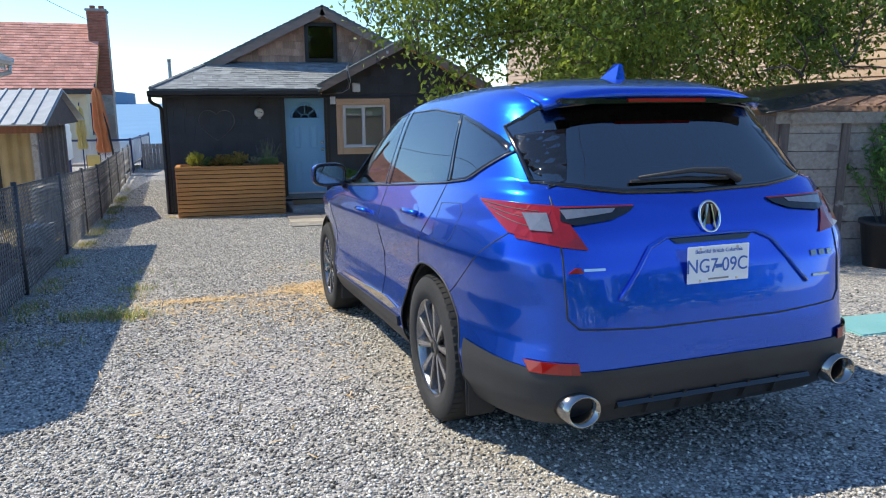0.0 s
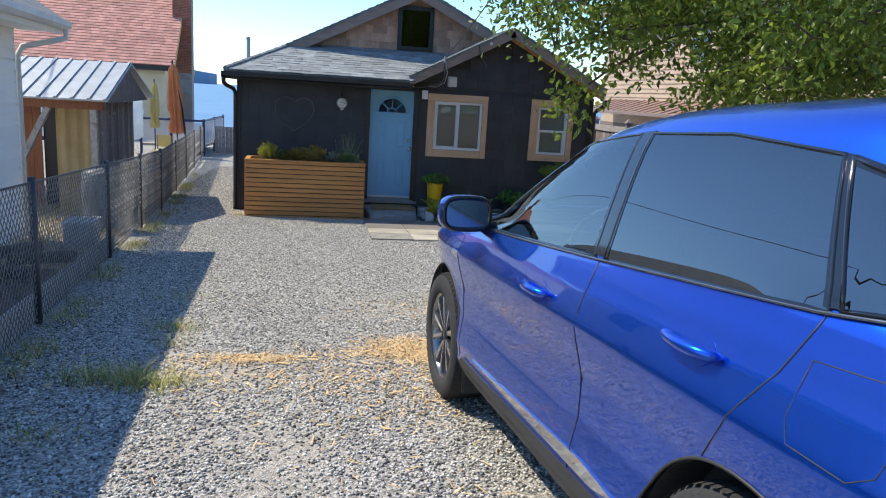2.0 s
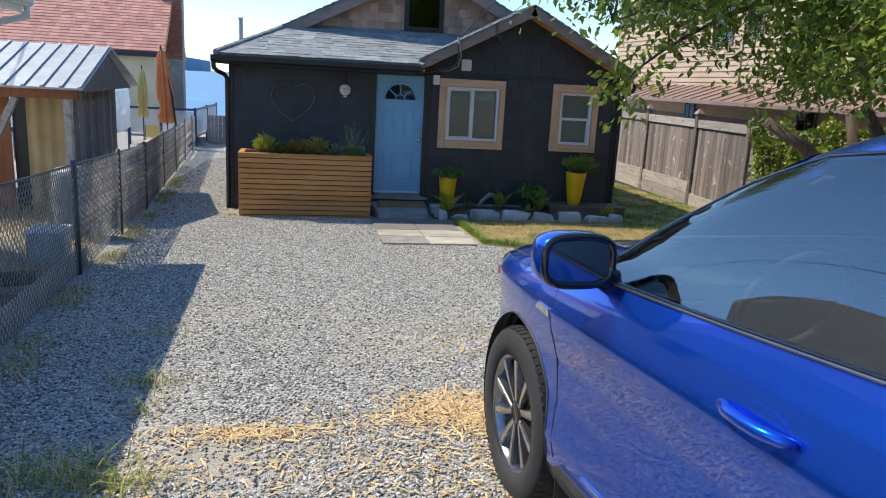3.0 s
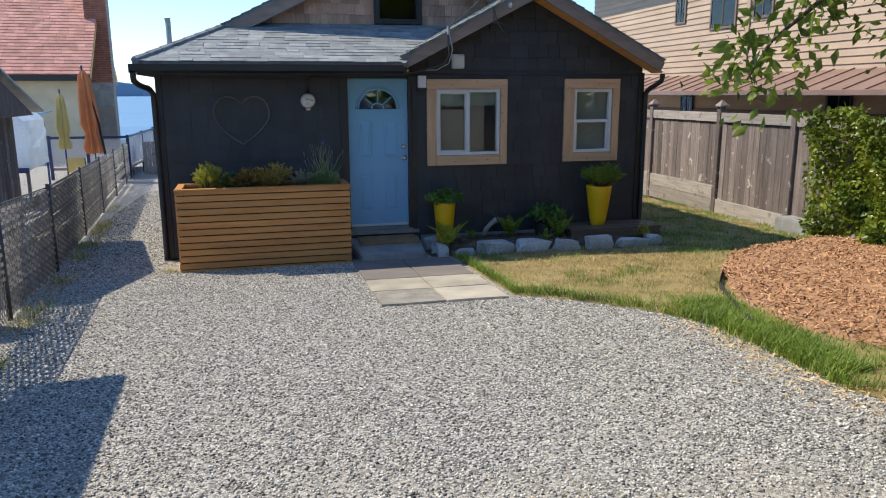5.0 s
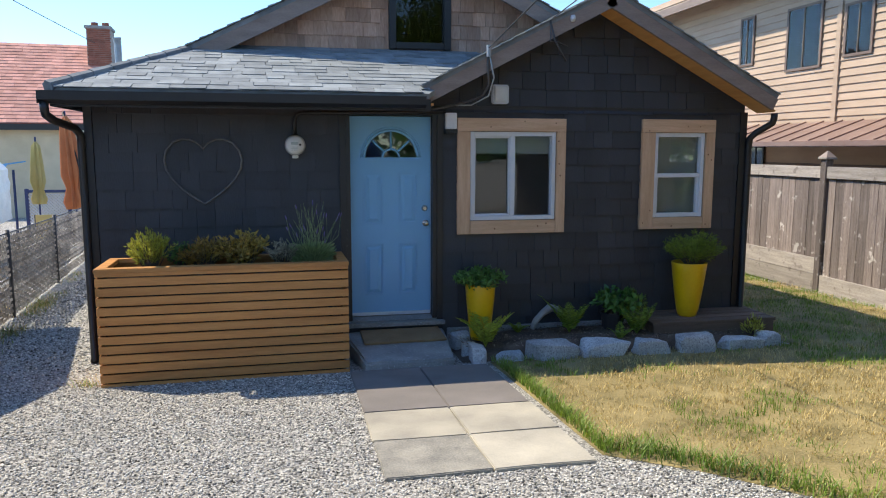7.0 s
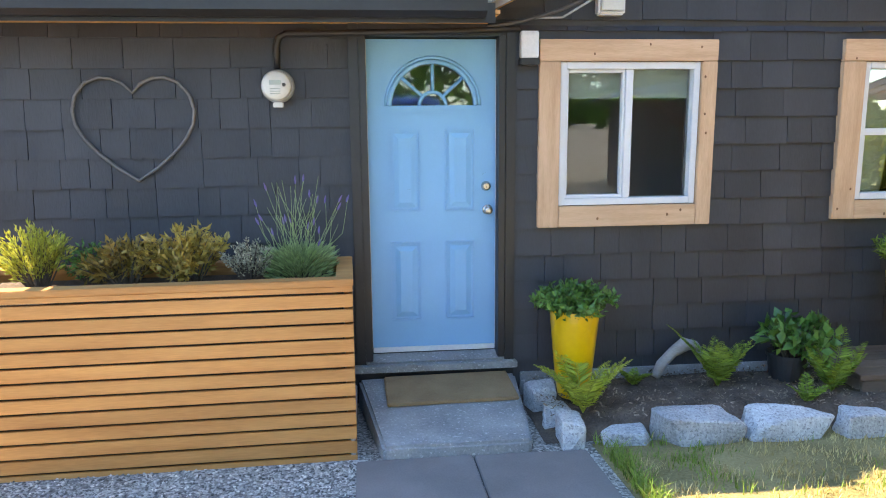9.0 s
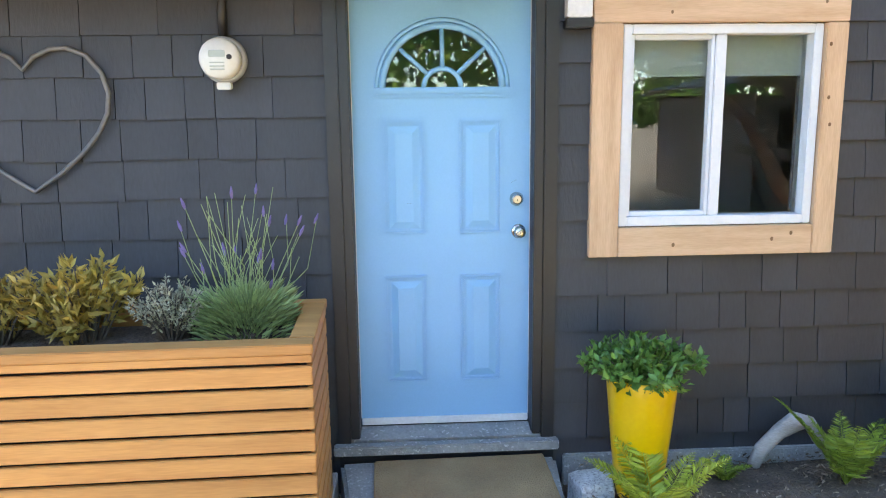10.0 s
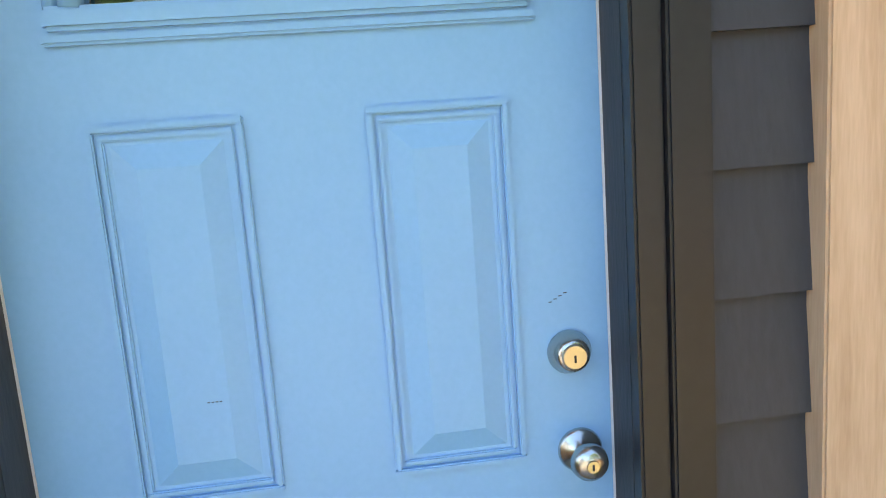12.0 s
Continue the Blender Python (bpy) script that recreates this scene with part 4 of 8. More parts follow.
part("vent", tube([(-6.2, 2.0, 4.6), (-6.2, 2.0, 5.1), (-6.05, 2.0, 5.15)], 0.06, 8), BLACKTRIM, red_house)

# ---- right side: board fence, tan neighbour ----
bf = thing("board_fence", "weathered grey board fence with capped posts", "fence", kind="structure")
FXR = 6.95
ps = [6.6, 4.25, 1.83, -0.15, -2.3, -4.6, -7.0, -9.4]
for i, y in enumerate(ps):
    part("post", box(FXR - 0.06, FXR + 0.06, y - 0.06, y + 0.06, -0.2, 1.93, 0.008), GREYWOOD, bf)
    if i < 3:
        part("post_cap", wobble(box(FXR - 0.09, FXR + 0.09, y - 0.09, y + 0.09, 1.931, 1.96, 0.006), 0.003, 9), GREYRAIL, bf)
        part("post_cap", lathe([(0.12, 1.961), (0.0, 2.06)], 4, m=pose(FXR, y, 0, 0, 0, 45)), FASCIA, bf)
for y1, y0 in zip(ps, ps[1:]):
    part("rail", box(FXR - 0.045, FXR + 0.0, y0 + 0.061, y1 - 0.061, 1.66, 1.83, 0.006), GREYRAIL, bf)
    part("kick_board", box(FXR - 0.05, FXR - 0.01, y0 + 0.061, y1 - 0.061, 0.0, 0.26, 0.006), GREYRAIL, bf)
    if y1 > 2:
        part("kick_board", box(FXR - 0.045, FXR - 0.012, y0 + 0.061, y1 - 0.061, 0.262, 0.50, 0.006), GREYRAIL, bf)
    y = y0 + 0.065
    while y < y1 - 0.08:
        w = min(rng.uniform(0.13, 0.17), y1 - 0.062 - y)
        part("board", box(FXR - 0.008 + rng.uniform(-.004, .004), FXR + 0.014, y, y + w - 0.006, 0.05, 1.70), GREYWOOD, bf)
        y += w

CURTAIN = surf("pale_blue_curtain", (0.20, 0.26, 0.32), (0.50, 0.58, 0.63), 0.9, scale=1.2, fine=12, stretch=(1, 9, 0.3), bump=0)
tan = thing("tan_house", "two-storey house with tan lap siding and brown metal porch roof", "house", (9.5, 0, 0))
part("wall", box(0.03, 8, -8, 13.0, -0.3, 6.0), TANSIDING, tan)
for k in range(24):
    z = 2.55 + k * 0.145
    b = prism([(0.03, z), (0.03, z + 0.145), (0.020, z + 0.145), (-0.004, z)], "y", -8, 13.0)
    part("lap_board", b, TANSIDING, tan)
# boards below the porch roof, its shade darkened into their colour
for k in range(8):
    z = 0.2 + k * 0.2
    b = prism([(0.03, z), (0.03, z + 0.2), (0.018, z + 0.2), (0.0, z)], "y", -8, 13.0)
    part("lap_board", b, BROWNWALL, tan)
part("corner_board", box(-0.03, -0.001, 4.8, 4.92, 2.4, 6.0, 0.004), TANSIDING, tan)
part("corner_board", box(-0.03, -0.001, 0.0, 0.14, 2.4, 6.0, 0.004), FASCIA, tan)
part("porch_roof", slab([(-0.01, -8, 2.60), (-0.01, 12.0, 2.60), (-1.1, 12.0, 2.22), (-1.1, -8, 2.22)], 0.05), BROWNMETAL, tan)
for k in range(40):
    y = -7.9 + k * 0.5
    part("seam", slab([(-0.01, y, 2.625), (-0.01, y + 0.03, 2.625), (-1.1, y + 0.03, 2.245), (-1.1, y, 2.245)], 0.024), BROWNMETAL, tan)
part("gutter", box(-1.2, -1.11, -8, 12.0, 2.12, 2.22, 0.015), BROWNMETAL, tan)
part("roof", slab([(-0.6, -8.5, 5.6), (-0.6, 13.5, 5.6), (4.2, 13.5, 7.4), (4.2, -8.5, 7.4)], 0.08), ROOFSTUFF, tan)
part("roof", slab([(4.2, -8.5, 7.4), (4.2, 13.5, 7.4), (8.6, 13.5, 5.6), (8.6, -8.5, 5.6)], 0.08), ROOFSTUFF, tan)
part("roof_fascia", box(-0.64, -0.61, -8.5, 13.5, 5.42, 5.6), FASCIA, tan)
for y, z, wd, ht in ((7.47, 3.95, 0.45, 1.0), (5.34, 3.68, 0.98, 1.2), (4.05, 3.79, 0.64, 0.9), (6.9, 1.25, 0.5, 0.9), (1.6, 1.25, 0.6, 0.9)):
    w = part("window", box(-0.012, -0.006, y, y + wd, z, z + ht), CURTAIN if z > 3 else BLACKTRIM, tan)
    part("pane", box(-0.018, -0.014, y + 0.02, y + wd - 0.02, z + 0.02, z + ht - 0.02), PANE, w)
    for a in ((y - 0.03, y + 0.025), (y + wd - 0.025, y + wd + 0.03), (y + wd / 2 - 0.012, y + wd / 2 + 0.012)):
        part("frame", box(-0.03, -0.005, *a, z - 0.03, z + ht + 0.03), BROWNWALL if z > 3 else BLACKTRIM, w)
    for a in ((z - 0.03, z + 0.02), (z + ht - 0.02, z + ht + 0.03)):
        part("frame", box(-0.029, -0.005, y + 0.026, y + wd - 0.026, *a), BROWNWALL if z > 3 else BLACKTRIM, w)

# ---- the car ----
from mathutils.bvhtree import BVHTree

PAINT = surf("blue_car_paint", (0.0006, 0.084, 0.58), (0.0008, 0.096, 0.64), 0.27, 0.85, scale=0.8, fine=900, bump=0.0, coat=1.0, spec=0.0)
CLADDING = surf("dark_grey_plastic", (0.022, 0.022, 0.024), (0.04, 0.04, 0.042), 0.55, fine=200, bump=0.08)
GLOSSBLACK = surf("gloss_black", (0.006, 0.006, 0.007), (0.010, 0.010, 0.011), 0.08, bump=0, coat=0.5)
CHROME = surf("chrome", (0.70, 0.70, 0.70), (0.78, 0.78, 0.78), 0.07, 1.0, bump=0)
DARKRIM = surf("dark_grey_alloy", (0.20, 0.20, 0.21), (0.30, 0.30, 0.31), 0.22, 0.9, bump=0)
BRIGHTALLOY = surf("machined_alloy", (0.48, 0.48, 0.49), (0.60, 0.60, 0.61), 0.25, 0.95, bump=0)
TIPMETAL = surf("exhaust_metal", (0.34, 0.32, 0.30), (0.46, 0.44, 0.41), 0.18, 1.0, bump=0)
REDLENS = surf("red_lens", (0.25, 0.003, 0.004), (0.34, 0.006, 0.007), 0.12, bump=0, coat=0.6)
CLEARLENS = surf("clear_lens", (0.24, 0.24, 0.25), (0.34, 0.34, 0.35), 0.12, 0.5, bump=0, coat=0.6)
AMBER = surf("amber_lens", (0.75, 0.18, 0.01), (0.8, 0.22, 0.02), 0.15, bump=0, coat=0.5)
PLATEWHITE = surf("plate_white", (0.84, 0.86, 0.88), (0.88, 0.89, 0.9), 0.4, bump=0)
PLATEBLUE = surf("plate_blue", (0.03, 0.12, 0.42), (0.04, 0.15, 0.48), 0.4, bump=0)
TINT = glass("tinted_glass", (0.08, 0.09, 0.10), share=0.3)
LIGHTTINT = glass("front_side_glass", (0.80, 0.88, 0.88), share=0.3)
MIRROR = surf("dimmed_mirror", (0.20, 0.24, 0.27), (0.24, 0.28, 0.31), 0.04, 1.0, bump=0)
CABIN = surf("black_cabin", (0.014, 0.014, 0.015), (0.03, 0.03, 0.032), 0.7, bump=0.1)

car = thing("car", "glossy blue five-door crossover parked on the gravel", "car")
car.matrix_basis = pose(0.911, -11.29, 0.675, -3.2, 0, 5.2)
PROFILE = [  # height, half width, rear, front, squareness
    (0.20, 0.80, -2.16, 2.12, 4.5), (0.27, 0.885, -2.29, 2.22, 5), (0.36, 0.925, -2.345, 2.28, 5), (0.46, 0.935, -2.365, 2.31, 5), (0.60, 0.908, -2.36, 2.32, 5),
    (0.74, 0.910, -2.345, 2.30, 5), (0.86, 0.940, -2.325, 2.27, 5), (0.925, 0.952, -2.305, 2.20, 5), (0.98, 0.934, -2.29, 2.06, 4.8), (1.02, 0.920, -2.275, 1.86, 4.6),
    (1.06, 0.902, -2.255, 1.60, 4.4), (1.10, 0.885, -2.235, 1.30, 4.3), (1.14, 0.868, -2.205, 1.06, 4.3), (1.20, 0.845, -2.165, 0.95, 4.4), (1.30, 0.805, -2.09, 0.76, 4.4),
    (1.40, 0.762, -2.005, 0.55, 4.4), (1.50, 0.715, -1.92, 0.33, 4.4), (1.56, 0.678, -1.87, 0.16, 4.2), (1.60, 0.640, -1.80, 0.0, 4.0), (1.63, 0.59, -1.66, -0.18, 3.8),
    (1.65, 0.52, -1.45, -0.38, 3.5), (1.662, 0.42, -1.22, -0.55, 3.2), (1.668, 0.25, -1.0, -0.72, 3)]
PT = np.array(PROFILE)
NS = 132


def smooth_at(z):
    """The profile at a height, by monotone straight steps rounded off."""
    return [float(np.interp(z, PT[:, 0], PT[:, k])) for k in range(1, 5)]


def ring(z):
    w, yr, yf, sq = smooth_at(z)
    t = np.linspace(0, 2 * np.pi, 2400)
    c, s = np.cos(t), np.sin(t)
    back = s < 0
    sq = np.where(back, sq + (3.0 if z < 1.2 else 0.9), sq)
    x = w * np.sign(c) * np.abs(c) ** (2 / sq)
    yc, yh = (yf + yr) / 2, (yf - yr) / 2
    y = yc + yh * np.sign(s) * np.abs(s) ** (2 / sq)
    x = x * (1 - 0.10 * np.clip((y - 0.9) / 1.4, 0, 1) ** 2 - 0.035 * np.clip((-y - 1.0) / 1.3, 0, 1) ** 2)
    d = np.r_[0, np.cumsum(np.hypot(np.diff(x), np.diff(y)))]
    u = np.linspace(0, d[-1], NS + 1)[:-1]
    return np.stack([np.interp(u, d, x), np.interp(u, d, y), np.full(NS, z)], 1)


heights = list(np.arange(0.20, 0.965, 0.02)) + list(np.arange(0.975, 1.15, 0.0125)) + list(np.arange(1.16, 1.60, 0.025)) + [1.60, 1.615, 1.63, 1.64, 1.65, 1.657, 1.662, 1.666, 1.668]
R = [ring(z) for z in heights]
V = np.concatenate(R)
F = [(i * NS + k, i * NS + (k + 1) % NS, (i + 1) * NS + (k + 1) % NS, (i + 1) * NS + k) for i in range(len(R) - 1) for k in range(NS)]
F.append(tuple((len(R) - 1) * NS + k for k in range(NS)))
shell = BVHTree.FromPolygons([tuple(v) for v in V], F)
HUB_Y, HUB_Z, ARCH = (1.35, -1.35), 0.365, 0.425


def skin(u, v, way, off):
    """The point of the body's skin at (u, v) seen from a side: 'l', 'r' by (y, z); 'b', 'f' by (x, z); 't' by (x, y)."""
    start, d = {"l": ((-3, u, v), (1, 0, 0)), "r": ((3, u, v), (-1, 0, 0)), "b": ((u, -4, v), (0, 1, 0)), "f": ((u, 4, v), (0, -1, 0)), "t": ((u, v, 3), (0, 0, -1))}[way]
    hit = shell.ray_cast(Vector(start), Vector(d))
    if hit[0] is None:
        return None
    n = hit[1] if hit[1].dot(Vector(d)) < 0 else -hit[1]
    return hit[0] + n * off


def patch(poly, way, off=0.004, thick=0.006, step=0.045):
    """A panel cut to an outline and laid on the skin, with an edge."""
    b = bmesh.new()
    b.faces.new([b.verts.new((u, v, 0)) for u, v in poly])
    for axis in (0, 1):
        lo, hi = min(p[axis] for p in poly), max(p[axis] for p in poly)
        c = lo + step
        while c < hi:
            co, no = [0, 0, 0], [0, 0, 0]
            co[axis], no[axis] = c, 1
            bmesh.ops.bisect_plane(b, geom=b.verts[:] + b.edges[:] + b.faces[:], plane_co=co, plane_no=no)
            c += step
    bmesh.ops.triangulate(b, faces=b.faces[:])
    bad = []
    for v in b.verts:
        p = skin(v.co.x, v.co.y, way, off)
        if p is None:
            bad.append(v)
        else:
            v.co = p
    bmesh.ops.delete(b, geom=bad, context="VERTS")
    bmesh.ops.recalc_face_normals(b, faces=b.faces[:])
    face = b.faces[0]
    out = {"l": (-1, 0, 0), "r": (1, 0, 0), "b": (0, -1, 0), "f": (0, 1, 0), "t": (0, 0, 1)}[way]
    if face.normal.dot(Vector(out)) < 0:
        bmesh.ops.reverse_faces(b, faces=b.faces[:])
    if thick:
        r = bmesh.ops.extrude_face_region(b, geom=b.faces[:])
        moved = [g for g in r["geom"] if isinstance(g, bmesh.types.BMVert)]
        bmesh.ops.translate(b, vec=Vector(out) * -thick, verts=moved)
        bmesh.ops.recalc_face_normals(b, faces=b.faces[:])
    return b


def strip(points, way, width, off=0.003, sides=6):
    """A thin bead along a line on the skin."""
    out = []
    for (a, c), (d, e) in zip(points, points[1:]):
        n = max(2, int(math.hypot(d - a, e - c) / 0.05))
        out += [skin(mid(a, d, i / n), mid(c, e, i / n), way, off) for i in range(n)]
    out.append(skin(*points[-1], way, off))
    return tube([p for p in out if p is not None], width, sides)


WIN = {"front": [(0.86, 1.088), (0.60, 1.27), (0.33, 1.425), (0.05, 1.505), (-0.37, 1.54), (-0.455, 1.148)],
       "rear": [(-0.56, 1.152), (-0.475, 1.545), (-0.90, 1.545), (-1.31, 1.505), (-1.455, 1.203)],
       "quarter": [(-1.505, 1.208), (-1.355, 1.497), (-1.57, 1.445), (-1.76, 1.385), (-1.86, 1.335), (-1.65, 1.225)]}
BACKWIN = [(-0.66, 1.215), (-0.35, 1.175), (0.0, 1.165), (0.35, 1.175), (0.66, 1.215), (0.655, 1.43), (0.54, 1.50), (0.30, 1.52), (-0.30, 1.52), (-0.54, 1.50), (-0.655, 1.43)]



def cut(b, poly, axis, wanted):
    """Cuts an outline, drawn over one axis and the height, through the skin and gives the faces within it."""
    lo, hi = [min(p[k] for p in poly) - 0.02 for k in (0, 1)], [max(p[k] for p in poly) + 0.02 for k in (0, 1)]

    def near():
        out = []
        for f in b.faces:
            if f.is_valid and wanted(f, f.calc_center_median()):
                q = [(v.co[axis], v.co.z) for v in f.verts]
                if max(p[0] for p in q) > lo[0] and min(p[0] for p in q) < hi[0] and max(p[1] for p in q) > lo[1] and min(p[1] for p in q) < hi[1]:
                    out.append(f)
        return out

    faces = near()
    for (u0, z0), (u1, z1) in zip(poly, poly[1:] + poly[:1]):
        co, no = [0, 0, z0], [0, 0, u1 - u0]
        co[axis], no[axis] = u0, z0 - z1
        es, vs = {e for f in faces for e in f.edges}, {v for f in faces for v in f.verts}
        r = bmesh.ops.bisect_plane(b, geom=faces + list(es) + list(vs), plane_co=co, plane_no=no, dist=1e-5)
        faces = list({f for f in faces if f.is_valid} | {g for g in r["geom"] if isinstance(g, bmesh.types.BMFace) and g.is_valid})
    got = set()
    for f in faces:
        c = f.calc_center_median()
        if inside(c[axis], c.z, poly):
            got.add(f)
    return got


def body_shell(z0, z1):
    b = bmesh.new()
    lo, hi = [i for i, z in enumerate(heights) if z >= z0 - 1e-6][0], [i for i, z in enumerate(heights) if z <= z1 + 1e-6][-1]
    vs = [b.verts.new(V[i]) for i in range(lo * NS, (hi + 1) * NS)]
    for i in range(hi - lo):
        for k in range(NS):
            b.faces.new((vs[i * NS + k], vs[i * NS + (k + 1) % NS], vs[(i + 1) * NS + (k + 1) % NS], vs[(i + 1) * NS + k]))
    if hi == len(heights) - 1:
        b.faces.new(vs[-NS:])
    gone = set()
    arch = [[(hy + ARCH * math.cos(a), HUB_Z + ARCH * math.sin(a)) for a in np.linspace(0, 2 * math.pi, 29)[:-1]] for hy in HUB_Y]
    for poly in arch + list(WIN.values()):
        for sg in (-1, 1):
            gone |= cut(b, poly, 1, lambda f, c: c.x * sg > 0.5)
    gone |= cut(b, BACKWIN, 0, lambda f, c: c.y < -1.5)
    gone |= cut(b, [(-0.70, 1.17), (0.70, 1.17), (0.58, 1.50), (0.3, 1.54), (-0.3, 1.54), (-0.58, 1.50)], 0, lambda f, c: c.y > 0.0)
    gone = [f for f in gone if f.is_valid]
    bmesh.ops.delete(b, geom=gone, context="FACES")
    bmesh.ops.recalc_face_normals(b, faces=b.faces[:])
    return b


def skin_piece(z0, z1, planes, off):
    """A piece of the body's skin cut clean by planes (point, outward normal), lifted a little off it."""
    b = bmesh.new()
    vs = [b.verts.new(v) for v in V]
    for f in F[:-1]:
        b.faces.new([vs[i] for i in f])
    b.normal_update()
    b.faces.ensure_lookup_table()
    if b.faces[0].normal.dot(b.faces[0].calc_center_median()) < 0:
        bmesh.ops.reverse_faces(b, faces=b.faces[:])
    cuts = [((0, 0, z0), (0, 0, -1)), ((0, 0, z1), (0, 0, 1))] + planes
    for co, no in cuts:
        bmesh.ops.bisect_plane(b, geom=b.verts[:] + b.edges[:] + b.faces[:], plane_co=co, plane_no=no, clear_outer=True)
    b.normal_update()
    for v in b.verts:
        v.co += v.normal * off
    return b


part("body", body_shell(0.36, 2), PAINT, car, smooth=True)
part("lower_cladding", body_shell(0.20, 0.36), CLADDING, car, "matt dark grey plastic", smooth=True)
b = body_shell(0.36, 1.65)
for v in b.verts:
    v.co.x, v.co.y, v.co.z = v.co.x * 0.965, v.co.y * 0.985, v.co.z - 0.015
part("cabin_lining", b, CABIN, car)
part("floor_pan", box(-0.70, 0.70, -2.1, 2.1, 0.22, 0.28), CABIN, car)
part("cabin_tub", box(-0.74, 0.74, -1.7, 1.0, 0.29, 0.80), CABIN, car)
part("dashboard", box(-0.70, 0.70, 0.55, 0.95, 0.80, 1.08, 0.05), CABIN, car)
for sx in (-0.37, 0.37):
    s = part("seat", box(sx - 0.24, sx + 0.24, -0.5, 0.05, 0.80, 0.92, 0.05), CABIN, car)
    part("backrest", wobble(box(sx - 0.23, sx + 0.23, -0.62, -0.48, 0.85, 1.30, 0.06), 0.005, 4), CABIN, s)
    part("headrest", box(sx - 0.12, sx + 0.12, -0.64, -0.54, 1.32, 1.48, 0.04), CABIN, s)
part("rear_seat", box(-0.62, 0.62, -1.45, -1.28, 0.8, 1.22, 0.06), CABIN, car)
part("steering_wheel", tube([(-0.37 + 0.18 * math.cos(a), 0.42 - 0.07 * math.sin(a), 1.06 + 0.16 * math.sin(a)) for a in np.linspace(0, 2 * math.pi, 25)[:-1]], 0.016, 8, closed=True), CABIN, car, smooth=True)
for way, sg in (("l", -1), ("r", 1)):
    for nm, poly in WIN.items():
        cy, cz = sum(p[0] for p in poly) / len(poly), sum(p[1] for p in poly) / len(poly)
        big = [(cy + (y - cy) * 1.035, cz + (z - cz) * 1.05) for y, z in poly]
        g = part("side_window", patch(big, way, 0.003, 0), LIGHTTINT if nm == "front" else TINT, car, "clear front side glass" if nm == "front" else "dark tinted glass", smooth=True)
        part("window_seal", strip(big + big[:1], way, 0.007, 0.001), GLOSSBLACK, g, smooth=True)
    part("pillar_trim", patch([(-0.455, 1.148), (-0.375, 1.555), (-0.47, 1.56), (-0.56, 1.148)], way, 0.005), GLOSSBLACK, car)
    part("pillar_trim", patch([(-1.455, 1.2), (-1.312, 1.515), (-1.352, 1.51), (-1.503, 1.203)], way, 0.005), GLOSSBLACK, car)
    part("window_chrome", strip([(0.92, 1.075), (0.5, 1.088), (0.0, 1.11), (-0.5, 1.134), (-1.0, 1.163), (-1.45, 1.188), (-1.66, 1.208), (-1.89, 1.335)], way, 0.0045, 0.006), DARKRIM, car, smooth=True)
    part("pillar_fin", patch([(-1.84, 1.40), (-1.885, 1.335), (-2.02, 1.245), (-2.13, 1.185), (-2.06, 1.29), (-1.96, 1.42)], way, 0.0055, 0.004, 0.03), GLOSSBLACK, car, smooth=True)
    part("window_band", patch([(-1.35, 1.512), (-1.57, 1.462), (-1.76, 1.402), (-1.85, 1.362), (-1.84, 1.335), (-1.76, 1.378), (-1.57, 1.438), (-1.35, 1.49)], way, 0.0035), GLOSSBLACK, car)
    # door and panel gaps
    for line in ([(0.92, 1.06), (0.93, 0.85), (0.90, 0.55), (0.86, 0.40)], [(-0.515, 1.13), (-0.53, 0.8), (-0.51, 0.40)], [(-1.475, 1.19), (-1.42, 1.05), (-1.30, 0.88), (-1.22, 0.78)], [(0.93, 1.03), (1.35, 1.0), (1.75, 0.97)], [(-1.62, 0.70), (-1.85, 0.84), (-2.10, 1.02)]):
        part("panel_gap", strip(line, way, 0.0025, 0.0), CLADDING, car, smooth=True)
    part("fuel_door" if sg < 0 else "rear_quarter_seam", strip([(-1.49, 1.10), (-1.70, 1.11), (-1.74, 1.075), (-1.71, 0.955), (-1.66, 0.925), (-1.51, 0.935), (-1.485, 0.98), (-1.49, 1.10)], way, 0.0015, 0.0), CLADDING, car, smooth=True)
    for hy, hz in ((-0.17, 0.965), (-1.14, 1.03)):
        p = skin(hy, hz, way, 0.0)
        cup = part("handle_recess", patch([(hy + 0.085 * math.cos(a), hz - 0.005 + 0.042 * math.sin(a)) for a in np.linspace(0, 2 * math.pi, 17)[:-1]], way, 0.002, 0.002), PAINT, car)
        part("door_handle", tube([p + Vector((sg * 0.006, d, 0.004)) + Vector((sg * o, 0, 0)) for d, o in ((-0.115, 0.0), (-0.10, 0.018), (-0.05, 0.033), (0.0, 0.035), (0.06, 0.03), (0.10, 0.015), (0.115, 0.0))], [0.008, 0.014, 0.016, 0.016, 0.016, 0.013, 0.008], 10), PAINT, car, smooth=True)
    part("rocker_trim", patch([(0.86, 0.365), (-0.86, 0.365), (-0.86, 0.42), (0.80, 0.40)], way, 0.012, 0.012), CLADDING, car)
    part("rocker_blade", patch([(0.62, 0.445), (-0.70, 0.44), (-0.86, 0.47), (-0.60, 0.49), (0.2, 0.462)], way, 0.008, 0.008), CHROME, car, "bright metal rocker strip")
    part("fender_badge", patch([(1.06, 0.905), (0.93, 0.895), (0.93, 0.925), (1.03, 0.93)], way, 0.006), CHROME, car)
    part("side_marker", patch([(1.78, 0.875), (2.02, 0.83), (2.02, 0.87), (1.80, 0.91)], way, 0.006), AMBER, car)
    part("headlight", patch([(1.72, 0.92), (2.08, 0.85), (2.08, 0.93), (1.80, 0.965)], way, 0.005), CLEARLENS, car)
    # mirror
    mroot = skin(0.66, 1.10, way, 0.0)
    mm = bmesh.new()
